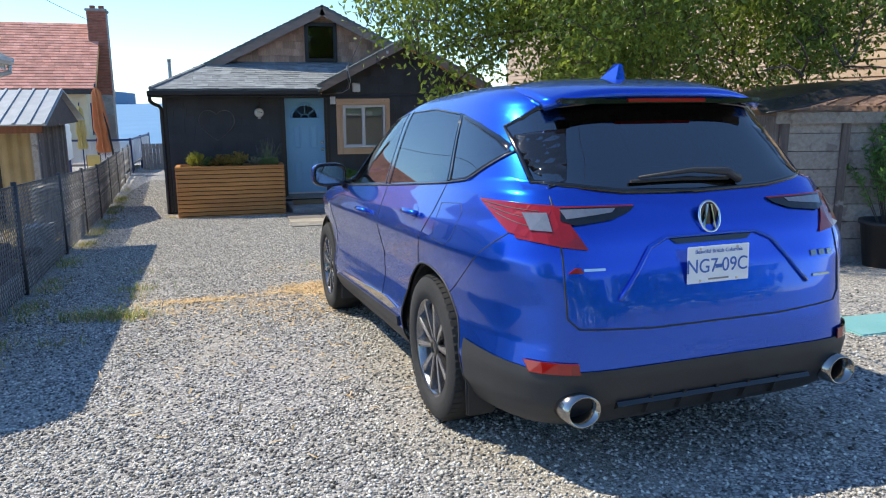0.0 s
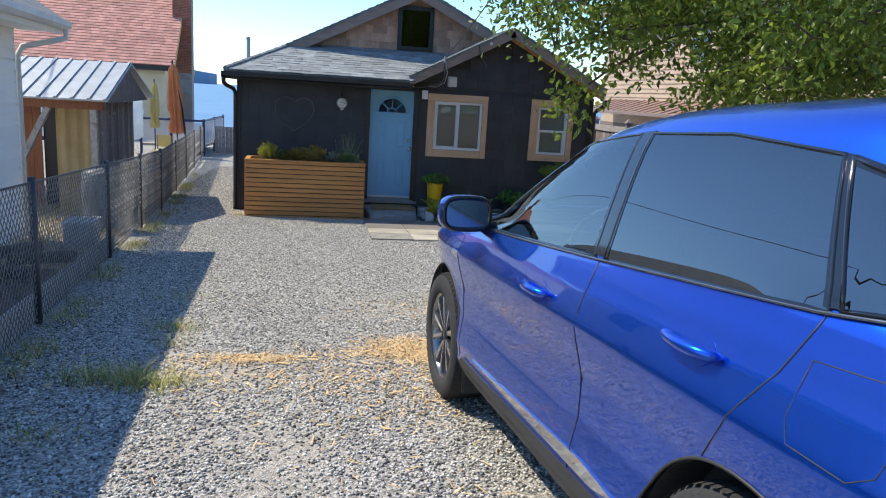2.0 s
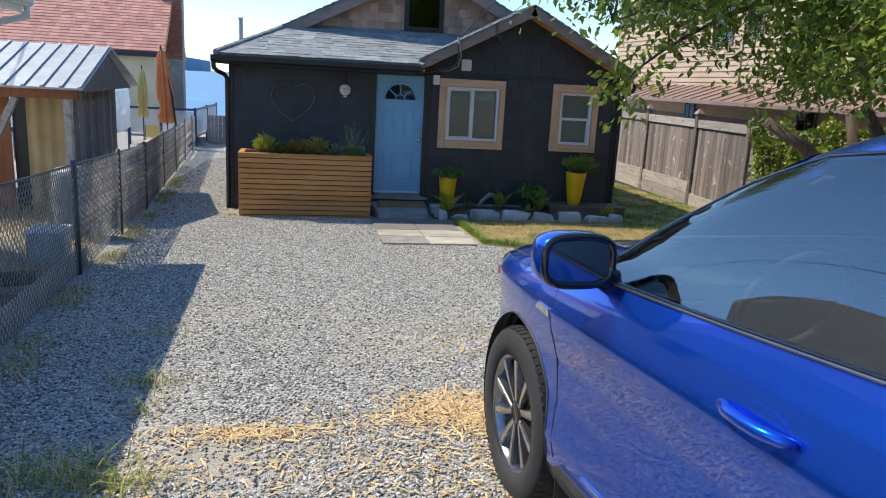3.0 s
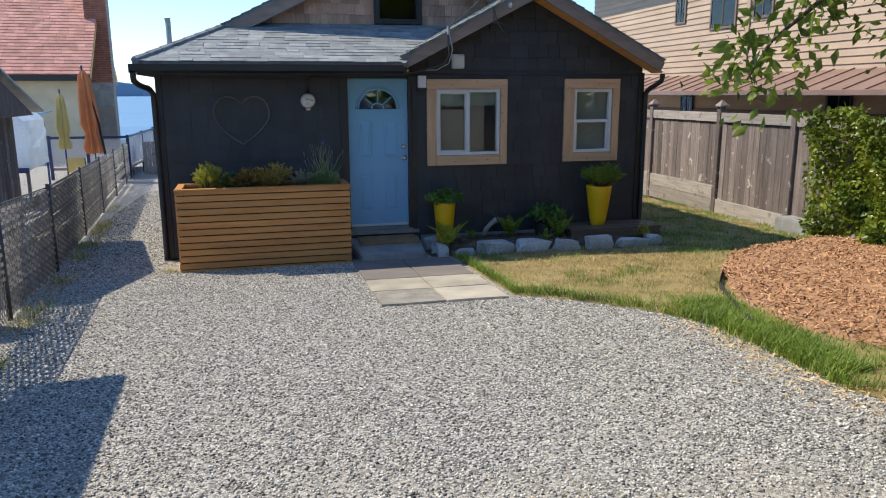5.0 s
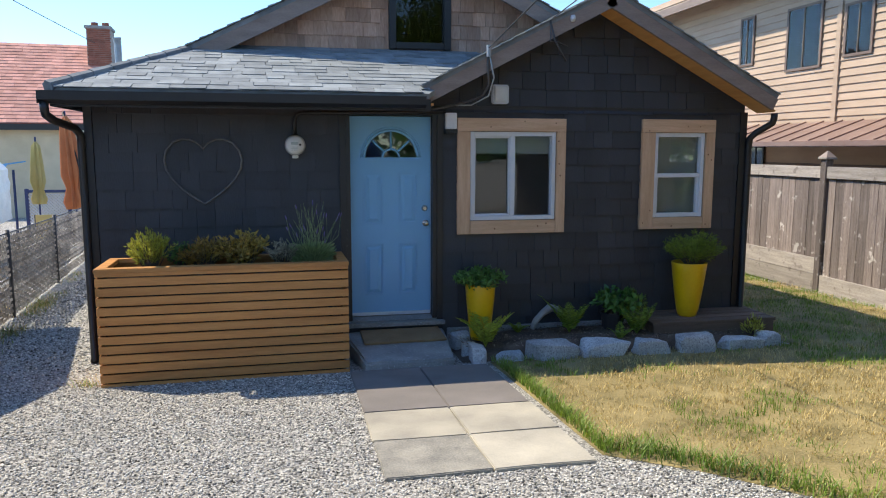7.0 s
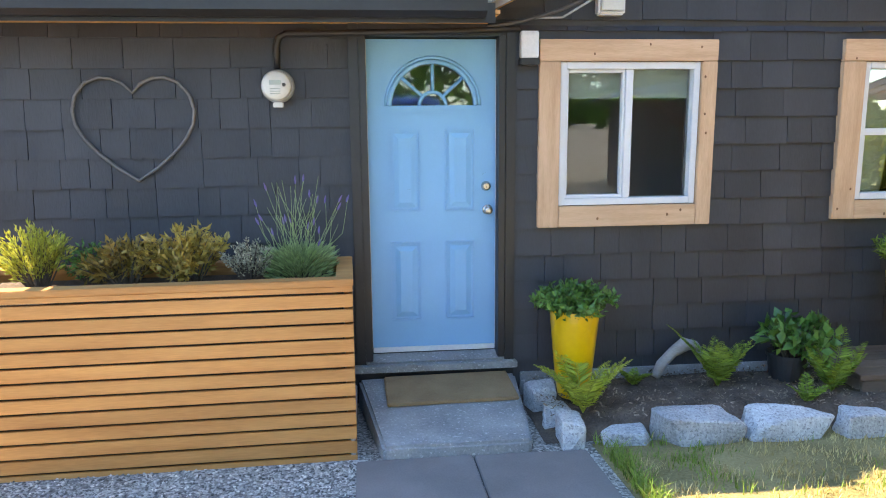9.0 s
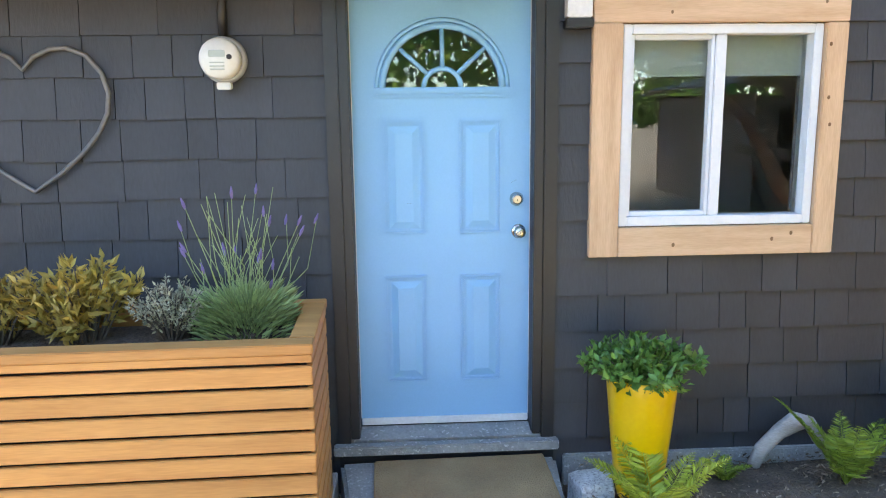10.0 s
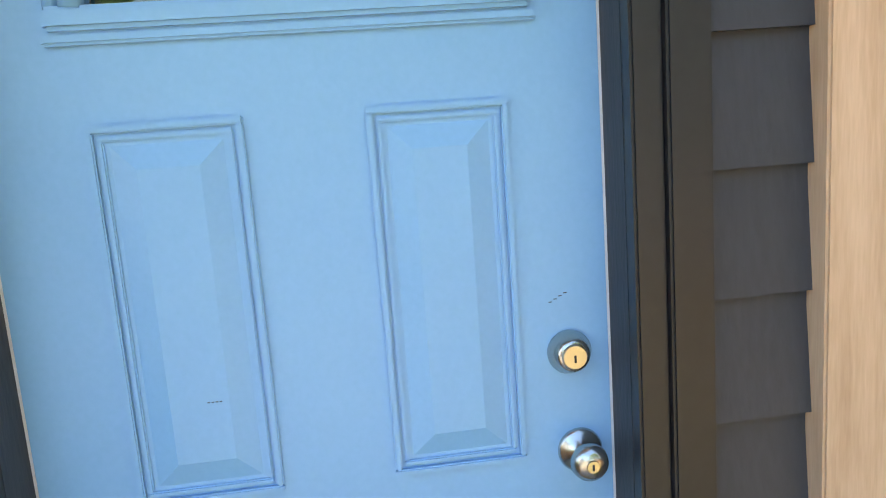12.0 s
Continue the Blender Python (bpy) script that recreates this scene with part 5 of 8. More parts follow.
    bmesh.ops.create_uvsphere(mm, u_segments=24, v_segments=16, radius=1)
    for v in mm.verts:
        v.co = Vector((math.copysign(abs(v.co.x) ** 0.6, v.co.x), math.copysign(abs(v.co.y) ** 0.75, v.co.y), math.copysign(abs(v.co.z) ** 0.65, v.co.z)))
        v.co = Vector((v.co.x * 0.125, v.co.y * 0.085 - 0.02 * (v.co.y < 0), v.co.z * 0.085))
        if v.co.y < -0.055:
            v.co.y = -0.055
    bmesh.ops.translate(mm, vec=mroot + Vector((sg * 0.15, 0.0, 0.06)), verts=mm.verts[:])
    mo = part("side_mirror", mm, PAINT, car, smooth=True)
    mc = mroot + Vector((sg * 0.15, -0.058, 0.06))
    part("mirror_rim", tube([mc + Vector((0.112 * math.copysign(abs(math.cos(a)) ** 0.6, math.cos(a)), 0, 0.075 * math.copysign(abs(math.sin(a)) ** 0.6, math.sin(a)))) for a in np.linspace(0, 2 * math.pi, 33)[:-1]], 0.012, 8, closed=True), GLOSSBLACK, mo, smooth=True)
    gb = bmesh.new()
    gb.faces.new([gb.verts.new(mc + Vector((0.105 * math.copysign(abs(math.cos(a)) ** 0.6, math.cos(a)), -0.001, 0.07 * math.copysign(abs(math.sin(a)) ** 0.6, math.sin(a))))) for a in np.linspace(0, 2 * math.pi, 33)[:-1]])
    part("mirror_glass", gb, MIRROR, mo)
    part("mirror_foot", tube([mroot + Vector((-sg * 0.02, 0, -0.03)), mroot + Vector((sg * 0.05, 0, 0.0)), mroot + Vector((sg * 0.12, 0, 0.02))], [0.05, 0.035, 0.03], 10), GLOSSBLACK, mo, smooth=True)
    # lamps at the rear
    tl = part("tail_light", patch([(-1.86, 1.142), (-2.04, 1.136), (-2.18, 1.122), (-2.215, 1.0), (-2.10, 1.02), (-1.98, 1.085)], way, 0.008), REDLENS, car, "red tail light lens")
    for line in ([(-1.90, 1.132), (-2.16, 1.10)], [(-1.94, 1.115), (-2.17, 1.07)], [(-2.0, 1.09), (-2.18, 1.04)]):
        part("lens_rib", strip(line, way, 0.0018, 0.009), CLADDING, tl)
    rear = [(-0.80, 1.12), (-0.66, 1.118), (-0.33, 1.112), (-0.40, 1.075), (-0.62, 1.05), (-0.57, 0.955), (-0.67, 0.97), (-0.80, 1.0)]
    for nm, poly, off, mt in (("tail_light_inner", rear, 0.008, REDLENS), ("reversing_light", [(-0.76, 1.095), (-0.69, 1.095), (-0.69, 1.025), (-0.755, 1.03)], 0.012, CLEARLENS),
                              ("indicator", [(-0.645, 1.104), (-0.42, 1.102), (-0.44, 1.088), (-0.63, 1.07)], 0.012, CLEARLENS), ("lamp_surround", [(-0.65, 1.065), (-0.64, 1.112), (-0.33, 1.106), (-0.36, 1.088), (-0.44, 1.062), (-0.60, 1.046)], 0.0095, GLOSSBLACK)):
        part(nm, patch([(x * -sg, z) for x, z in poly], "b", off), mt, tl)
    refl = [(-0.80, 0.535), (-0.64, 0.53), (-0.635, 0.487), (-0.79, 0.49)]
    part("reflector", patch([(-x, z) for x, z in refl] if sg > 0 else refl, "b", 0.016), REDLENS, car)
    # exhaust
    ex = 0.64 * sg
    part("exhaust_tip", lathe([(0.066, -0.10), (0.070, 0.02), (0.066, 0.09), (0.058, 0.09), (0.056, 0.0), (0.056, -0.08)], 28, m=pose(ex, -2.30, 0.352, 90) @ Matrix.Diagonal((1.1, 0.95, 1, 1))), TIPMETAL, car, smooth=True)
    part("exhaust_bore", lathe([(0.0, -0.03), (0.0555, -0.03)], 24, m=pose(ex, -2.30, 0.352, 90) @ Matrix.Diagonal((1.1, 0.95, 1, 1))), RUBBER, car)
    # mud guard
    for hy in HUB_Y:
        part("mud_flap", box(0.76 if sg > 0 else -0.90, 0.90 if sg > 0 else -0.76, hy - 0.47, hy - 0.45, 0.17, 0.42, 0.008), CLADDING, car)

# rear
part("bumper_lower", skin_piece(0.24, 0.60, [((0, -1.80, 0), (0, 1, 0)), ((0, -2.36, 0.495), (0, -0.06, 1))], 0.007), CLADDING, car, "matt dark grey lower bumper", smooth=True)
part("diffuser", slab([(-0.48, -2.36, 0.36), (0.48, -2.36, 0.36), (0.44, -2.15, 0.24), (-0.44, -2.15, 0.24)], 0.02), GLOSSBLACK, car)
for k in range(5):
    part("diffuser_fin", prism([(-2.37, 0.37), (-2.33, 0.285), (-2.14, 0.22), (-2.14, 0.30)], "x", -0.33 + k * 0.16, -0.318 + k * 0.16), CLADDING, car)
rg = part("rear_window", patch([(x * 1.03, 1.32 + (z - 1.32) * 1.06) for x, z in BACKWIN], "b", 0.004, 0), TINT, car, "dark tinted rear glass", smooth=True)
part("window_seal", strip([(x * 1.03, 1.32 + (z - 1.32) * 1.06) for x, z in BACKWIN + BACKWIN[:1]], "b", 0.012, 0.002), GLOSSBLACK, rg, smooth=True)
part("windscreen", patch([(-0.70, 1.16), (0.70, 1.16), (0.60, 1.50), (0.3, 1.545), (-0.3, 1.545), (-0.60, 1.50)], "f", 0.004, 0), LIGHTTINT, car, smooth=True)
b = bmesh.new()
grid = []
for r in range(9):
    u = r / 8
    row = []
    for c in range(25):
        x = -0.565 + 1.13 * c / 24
        e = abs(x) / 0.64
        y = -1.50 - (0.50 - 0.12 * e ** 3) * u
        row.append(b.verts.new((x, y, 1.668 - 0.085 * e ** 4 - 0.074 * u ** 1.5 - 0.02 * u ** 6)))
    grid.append(row)
for r in range(8):
    for c in range(24):
        b.faces.new((grid[r][c], grid[r][c + 1], grid[r + 1][c + 1], grid[r + 1][c]))
b.normal_update()
b.faces.ensure_lookup_table()
if b.faces[0].normal.z < 0:
    bmesh.ops.reverse_faces(b, faces=b.faces[:])
bmesh.ops.solidify(b, geom=b.faces[:], thickness=0.03)
part("spoiler", b, PAINT, car, smooth=True)
part("spoiler_lip", box(-0.52, 0.52, -1.985, -1.90, 1.525, 1.548, 0.008), GLOSSBLACK, car)
part("high_brake_light", box(-0.20, 0.20, -1.992, -1.975, 1.530, 1.546, 0.003), REDLENS, car)
fin = [(-1.62, 1.63), (-1.62, 1.73), (-1.58, 1.735), (-1.46, 1.675), (-1.40, 1.645)]
b = prism(fin, "x", -0.032, 0.032)
for v in b.verts:
    if v.co.z > 1.66:
        v.co.x *= 0.3
part("shark_fin", b, PAINT, car)
wp = part("wiper_arm", tube([skin(x, z, "b", o) for x, z, o in ((0.22, 1.185, 0.02), (0.15, 1.205, 0.045), (0.0, 1.22, 0.035), (-0.27, 1.205, 0.025))], [0.02, 0.018, 0.011, 0.006], 8), CLADDING, car, smooth=True)
part("wiper_blade", tube([skin(x, z, "b", 0.016) for x, z in ((0.17, 1.192), (-0.07, 1.198), (-0.31, 1.195))], 0.008, 6), RUBBER, wp)
# tailgate seam, plate recess and plate
part("panel_gap", strip([(-0.655, 1.19), (-0.667, 1.08), (-0.675, 0.84), (-0.67, 0.70), (-0.63, 0.66), (-0.3, 0.64), (0.3, 0.64), (0.63, 0.66), (0.67, 0.70), (0.675, 0.84), (0.667, 1.08), (0.655, 1.19)], "b", 0.004, 0.0), CLADDING, car, smooth=True)
part("plate_recess_edge", strip([(-0.46, 0.76), (-0.30, 0.95), (-0.22, 0.985), (0.22, 0.985), (0.30, 0.95), (0.46, 0.76)], "b", 0.010, 0.004), PAINT, car, smooth=True)
part("tailgate_grip", patch([(-0.20, 0.975), (0.20, 0.975), (0.17, 0.955), (-0.17, 0.955)], "b", 0.006), GLOSSBLACK, car)
PY = skin(0, 0.87, "b", 0.0).y
plate = part("licence_plate", box(-0.152, 0.152, PY - 0.022, PY - 0.018, 0.795, 0.945, 0.003), PLATEWHITE, car, "white plate with blue characters")


def lettering(text, size, x, y, z, material, parent, name="lettering", turn_z=0, squeeze=1.0, deep=0.001):
    cu = bpy.data.curves.new(name, "FONT")
    cu.body, cu.size, cu.extrude, cu.align_x, cu.align_y = text, size, deep, "CENTER", "CENTER"
    tmp = bpy.data.objects.new(name, cu)
    scene.collection.objects.link(tmp)
    me = bpy.data.meshes.new_from_object(tmp.evaluated_get(bpy.context.evaluated_depsgraph_get()))
    bpy.data.objects.remove(tmp)
    me.materials.clear()
    me.materials.append(material)
    ob = new(name, me)
    ob.parent = parent
    ob.matrix_basis = pose(x, y, z, 90, 0, turn_z) @ Matrix.Diagonal((squeeze, 1, 1, 1))
    return ob


lettering("NG7", 0.080, -0.080, PY - 0.0225, 0.862, PLATEBLUE, plate, squeeze=0.95)
lettering("09C", 0.080, 0.080, PY - 0.0225, 0.862, PLATEBLUE, plate, squeeze=0.95)
lettering("Beautiful British Columbia", 0.022, 0, PY - 0.0225, 0.923, PLATEBLUE, plate)
part("plate_flag", box(-0.016, 0.016, PY - 0.0235, PY - 0.022, 0.853, 0.868), PLATEBLUE, plate)
part("plate_sticker_line", box(-0.05, 0.05, PY - 0.0232, PY - 0.022, 0.807, 0.814), CLEARLENS, plate)
for x, z in ((-0.09, 0.934), (0.09, 0.934), (-0.09, 0.805), (0.09, 0.805)):
    part("screw", lathe([(0.0, 0.003), (0.005, 0.003), (0.006, 0)], 10, m=pose(x, PY - 0.022, z, 90)), STEEL, plate)
EY = skin(0, 1.055, "b", 0.0)
part("emblem", tube([(0.05 * math.cos(a), EY.y - 0.022 + 0.25 * (0.055 * math.sin(a)), 1.055 + 0.062 * math.sin(a)) for a in np.linspace(0, 2 * math.pi, 33)[:-1]], 0.006, 8, closed=True), CHROME, car, smooth=True)
b = bmesh.new()
b.faces.new([b.verts.new((0.047 * math.cos(a), EY.y - 0.016, 1.055 + 0.058 * math.sin(a))) for a in np.linspace(0, 2 * math.pi, 33)[:-1]])
part("emblem_field", b, GLOSSBLACK, car)
for sg in (-1, 1):
    part("emblem_bar", tube([(sg * 0.028, EY.y - 0.026, 1.01), (sg * 0.008, EY.y - 0.018, 1.105)], 0.006, 6), CHROME, car)
part("badge", patch([(-0.66, 0.872), (-0.63, 0.892), (-0.61, 0.892), (-0.60, 0.872)], "b", 0.005), REDLENS, car)
part("badge", patch([(-0.598, 0.878), (-0.60, 0.888), (-0.51, 0.886), (-0.51, 0.876)], "b", 0.005), CHROME, car)
for k in range(3):
    part("badge", patch([(0.50 + k * 0.048, 0.86), (0.532 + k * 0.048, 0.86), (0.532 + k * 0.048, 0.884), (0.50 + k * 0.048, 0.884)], "b", 0.005), DARKRIM, car)
part("badge", patch([(0.50, 0.775), (0.60, 0.775), (0.60, 0.785), (0.50, 0.785)], "b", 0.005), DARKRIM, car)
part("hood_seam", strip([(-0.80, 1.15), (-0.82, 1.5), (-0.74, 1.85), (-0.5, 2.08)], "t", 0.0035, 0.0), CLADDING, car, smooth=True)
part("hood_seam", strip([(0.80, 1.15), (0.82, 1.5), (0.74, 1.85), (0.5, 2.08)], "t", 0.0035, 0.0), CLADDING, car, smooth=True)
part("front_grille", patch([(-0.45, 0.55), (0.45, 0.55), (0.52, 0.85), (-0.52, 0.85)], "f", 0.01), GLOSSBLACK, car)
for hy in HUB_Y:
    for sg in (-1, 1):
        b = bmesh.new()
        ring_in, ring_out = [], []
        for k in range(25):
            a = math.pi * (-0.12 + 1.24 * k / 24)
            for lst, x in ((ring_in, 0.50), (ring_out, 0.89)):
                lst.append(b.verts.new((sg * x, hy + (ARCH + 0.001) * math.cos(a), HUB_Z + (ARCH + 0.001) * math.sin(a))))
        for k in range(24):
            b.faces.new((ring_in[k], ring_in[k + 1], ring_out[k + 1], ring_out[k]))
        b.faces.new(ring_in)
        part("wheel_well", b, RUBBER, car)
        lip = []
        for k in range(33):
            a = math.pi * (-0.05 + 1.10 * k / 32)
            y, z = hy + ARCH * math.cos(a), HUB_Z + ARCH * math.sin(a)
            p = skin(y, max(z, 0.22), "l" if sg < 0 else "r", 0.0)
            if p is not None:
                lip.append(Vector((p.x, y, z)))
        part("arch_lip", tube(lip, 0.005, 6), CLADDING, car, smooth=True)


def wheel():
    """A wheel facing -x round the origin."""
    w = new("wheel")
    turn_x = pose(0, 0, 0, 0, -90, 0)
    part("tyre", lathe([(0.235, -0.115), (0.30, -0.12), (0.345, -0.112), (0.362, -0.095), (0.366, -0.06), (0.366, 0.06), (0.362, 0.095), (0.345, 0.112), (0.30, 0.12), (0.245, 0.112), (0.240, 0.09), (0.240, -0.115)], 56, m=turn_x), RUBBER, w, smooth=True)
    tb = bmesh.new()
    for k in range(60):
        a = 2 * math.pi * k / 60
        for h0, h1, s in ((-0.11, -0.055, 0.3), (-0.045, 0.0, -0.3), (0.008, 0.05, 0.3), (0.06, 0.11, -0.3)):
            q = [Vector((-(h0 if i in (0, 3) else h1), 0.3685 * math.cos(a + e * 0.036 + (0.02 * s if i in (0, 3) else 0)), 0.3685 * math.sin(a + e * 0.036 + (0.02 * s if i in (0, 3) else 0)))) for i, e in ((0, -1), (1, -1), (2, 1), (3, 1))]
            if abs(h0) > 0.09 or abs(h1) > 0.09:
                for v in q:
                    if abs(v.x) > 0.1:
                        v.y *= 0.985
                        v.z *= 0.985
            tb.faces.new([tb.verts.new(v) for v in q])
    tagged(part("tread", tb, RUBBER, w), kind="stuff")
    rim = part("rim", lathe([(0.215, -0.10), (0.215, 0.06), (0.230, 0.098), (0.250, 0.112), (0.254, 0.106), (0.243, 0.09), (0.243, -0.10)], 56, m=turn_x), DARKRIM, w, "dark grey alloy rim", True)
    part("brake_disc", lathe([(0.0, 0.0), (0.165, 0.0), (0.165, 0.012), (0.0, 0.012)], 36, m=turn_x), CLADDING, w)
    # flat black disc put behind the spokes as the shade in their gaps
    part("spoke_gap_dark", lathe([(0.0, -0.03), (0.214, -0.03)], 40, m=turn_x), RUBBER, w)
    for k in range(5):
        for s in (-1, 1):
            a = 2 * math.pi * k / 5 + s * 0.17
            a2 = 2 * math.pi * k / 5 + s * 0.30
            c0, c1 = Vector((0, math.cos(a), math.sin(a))), Vector((0, math.cos(a2), math.sin(a2)))
            t0 = Vector((0, -math.sin(a), math.cos(a)))
            t1 = Vector((0, -math.sin(a2), math.cos(a2)))
            sb = bmesh.new()
            ringa = [sb.verts.new(c0 * 0.04 + t0 * d + Vector((x, 0, 0))) for d, x in ((-0.014, -0.06), (0.014, -0.06), (0.012, -0.085), (-0.012, -0.085))]
            ringb = [sb.verts.new(c1 * 0.13 + t1 * d + Vector((x, 0, 0))) for d, x in ((-0.02, -0.06), (0.02, -0.06), (0.015, -0.092), (-0.015, -0.092))]
            ringc = [sb.verts.new(c1 * 0.232 + t1 * d + Vector((x, 0, 0))) for d, x in ((-0.028, -0.05), (0.028, -0.05), (0.022, -0.098), (-0.022, -0.098))]
            for p, q in ((ringa, ringb), (ringb, ringc)):
                for i in range(4):
                    sb.faces.new((p[i], p[(i + 1) % 4], q[(i + 1) % 4], q[i]))
            bmesh.ops.recalc_face_normals(sb, faces=sb.faces[:])
            sp = part("spoke", sb, DARKRIM, rim)
            fb = bmesh.new()
            q = [fb.verts.new(p) for p in (c0 * 0.05 + t0 * -0.008 + Vector((-0.0865, 0, 0)), c0 * 0.05 + t0 * 0.004 + Vector((-0.0865, 0, 0)), c1 * 0.13 + t1 * 0.006 * s + Vector((-0.0935, 0, 0)), c1 * 0.228 + t1 * 0.012 * s + Vector((-0.0995, 0, 0)), c1 * 0.228 + t1 * -0.014 * s + Vector((-0.0995, 0, 0)), c1 * 0.13 + t1 * -0.012 * s + Vector((-0.0935, 0, 0)))]
            fb.faces.new(q)
            bmesh.ops.recalc_face_normals(fb, faces=fb.faces[:])
            bmesh.ops.solidify(fb, geom=fb.faces[:], thickness=0.002)
            part("spoke_face", fb, BRIGHTALLOY, rim)
    part("hub_cap", lathe([(0.05, 0.06), (0.048, 0.088), (0.034, 0.094), (0.03, 0.09), (0.0, 0.09)], 24, m=turn_x), GLOSSBLACK, rim, smooth=True)
    return w


wh = wheel()
wh.parent = car
wh.matrix_basis = pose(-0.80, HUB_Y[0], HUB_Z)
for x, hy, tz in ((-0.80, HUB_Y[1], 0), (0.80, HUB_Y[0], 180), (0.80, HUB_Y[1], 180)):
    copy_thing(wh, pose(x, hy, HUB_Z, 25 if tz else 10, 0, tz))

# ---- plants and loose ground cover ----
def swarm(name, verts, faces, material, parent=None, smooth=False):
    """One mesh from arrays: for what nobody could count."""
    verts, faces = np.asarray(verts, np.float32), np.asarray(faces, np.int32)
    me = bpy.data.meshes.new(name)
    me.vertices.add(len(verts))
    me.vertices.foreach_set("co", verts.ravel())
    k = faces.shape[1]
    me.loops.add(faces.size)
    me.loops.foreach_set("vertex_index", faces.ravel())
    me.polygons.add(len(faces))
    me.polygons.foreach_set("loop_start", np.arange(len(faces), dtype=np.int32) * k)
    if smooth:
        me.polygons.foreach_set("use_smooth", np.ones(len(faces), bool))
    me.update(calc_edges=True)
    me.materials.append(material)
    ob = new(name, me)
    ob.parent = parent
    return ob


def leaf_cloud(centres, along, size, wide=0.5, fold=0.25):
    """Pointed leaves at centres, each along its own way: four corners, folded on the midrib."""
    n = len(centres)
    along = unit(along)
    side = unit(np.cross(along, rng.normal(size=(n, 3))))
    up = np.cross(side, along)
    s = np.broadcast_to(np.asarray(size, float).reshape(-1, 1) if np.ndim(size) else np.full((n, 1), size), (n, 1))
    a, c = centres, centres + along * s
    m = centres + along * s * 0.45
    l, r = m + side * s * wide * 0.5 + up * s * fold * 0.5, m - side * s * wide * 0.5 + up * s * fold * 0.5
    v = np.stack([a, l, c, r], 1).reshape(-1, 3)
    base = np.arange(n)[:, None] * 4
    f = np.concatenate([base + np.array([0, 1, 2]), base + np.array([0, 2, 3])], 1).reshape(-1, 3)
    return v, f


def gz_many(x, y):
    z = np.where(y < -0.6, 0.015 - 0.058 * y, 0.05 - 0.02 * (y + 0.6))
    return z


def inside_many(x, y, poly):
    hit = np.zeros(len(x), bool)
    for (ax, ay), (bx, by) in zip(poly, poly[1:] + poly[:1]):
        if ay == by:
            continue
        cr = ((ay > y) != (by > y)) & (x < (bx - ax) * (y - ay) / (by - ay) + ax)
        hit ^= cr
    return hit


# gravel stones lying on the yard
def stones(n, x0, x1, y0, y1, lo, hi):
    x, y = rng.uniform(x0, x1, n), rng.uniform(y0, y1, n)
    ok = ~inside_many(x, y, LAWN) & ~((x > -0.1) & (x < 1.24) & (y > -3.46)) & ~((x > -2.2) & (y > -0.96)) & ((x - fence_x(y)) > 0.1) & ~((x > -2.4) & (y > -0.06))
    bare = np.array([noise.noise((a * 0.8, b * 0.55, 11)) + 0.5 * noise.noise((a * 2.3, b * 1.7, 3)) for a, b in zip(x, y)])  # worn patches of fines
    ok &= (bare < 0.12) | (rng.random(n) < 0.5) | (y > -6.8)
    x, y = x[ok], y[ok]
    n = len(x)
    r = rng.uniform(lo, hi, n)
    c = np.stack([x, y, gz_many(x, y) + r * 0.25], 1)
    base = np.array([(1, 0, 0), (-0.3, 1, 0), (-1, -0.2, 0), (0.2, -1, 0), (0.1, 0.1, 0.75), (0, 0, -0.7)], float)
    p = base[None] * rng.uniform(0.6, 1.15, (n, 6, 3)) * r[:, None, None]
    a = rng.uniform(0, 2 * np.pi, n)
    ca, sa = np.cos(a)[:, None], np.sin(a)[:, None]
    q = np.stack([p[..., 0] * ca - p[..., 1] * sa, p[..., 0] * sa + p[..., 1] * ca, p[..., 2]], -1) + c[:, None]
    tri = np.array([(0, 1, 4), (1, 2, 4), (2, 3, 4), (3, 0, 4), (1, 0, 5), (2, 1, 5), (3, 2, 5), (0, 3, 5)])
    return q.reshape(-1, 3), (np.arange(n)[:, None, None] * 6 + tri[None]).reshape(-1, 3)


parts_v, parts_f, off = [], [], 0
for args in ((72000, -3.0, 1.8, -15.5, -9, 0.006, 0.0135), (100000, -3.2, 2.6, -9, -0.9, 0.005, 0.0125), (9000, 1.8, 4.5, -16, -7, 0.01, 0.018), (9000, -4.0, -2.3, -1, 9, 0.01, 0.018)):
    v, f = stones(*args)
    parts_v.append(v), parts_f.append(f + off)
    off += len(v)
tagged(swarm("gravel_stones", np.concatenate(parts_v), np.concatenate(parts_f), STONE), "loose grey crushed stones on the gravel yard", "gravel", kind="stuff")


def chips(x, y, lo, hi, slim, z_add=0.004, tilt=0.25, thick=0.3):
    n = len(x)
    L = rng.uniform(lo, hi, n)
    c = np.stack([x, y, gz_many(x, y) + z_add], 1)
    d = unit(np.stack([rng.normal(size=n), rng.normal(size=n), rng.normal(size=n) * tilt], 1))
    s = unit(np.cross(d, np.array([0, 0, 1.0]) + rng.normal(size=(n, 3)) * tilt))
    u = np.cross(s, d)
    w, h = L * slim, L * slim * thick
    v = np.stack([c - d * L[:, None] / 2 - s * w[:, None] / 2, c - d * L[:, None] / 2 + s * w[:, None] / 2, c + d * L[:, None] / 2 + s * w[:, None] / 2, c + d * L[:, None] / 2 - s * w[:, None] / 2, c + u * h[:, None] - d * L[:, None] * 0.3, c + u * h[:, None] + d * L[:, None] * 0.3], 1).reshape(-1, 3)
    tri = np.array([(0, 1, 4), (1, 2, 5), (1, 5, 4), (2, 3, 5), (3, 0, 4), (3, 4, 5)])
    return v, (np.arange(n)[:, None, None] * 6 + tri[None]).reshape(-1, 3)


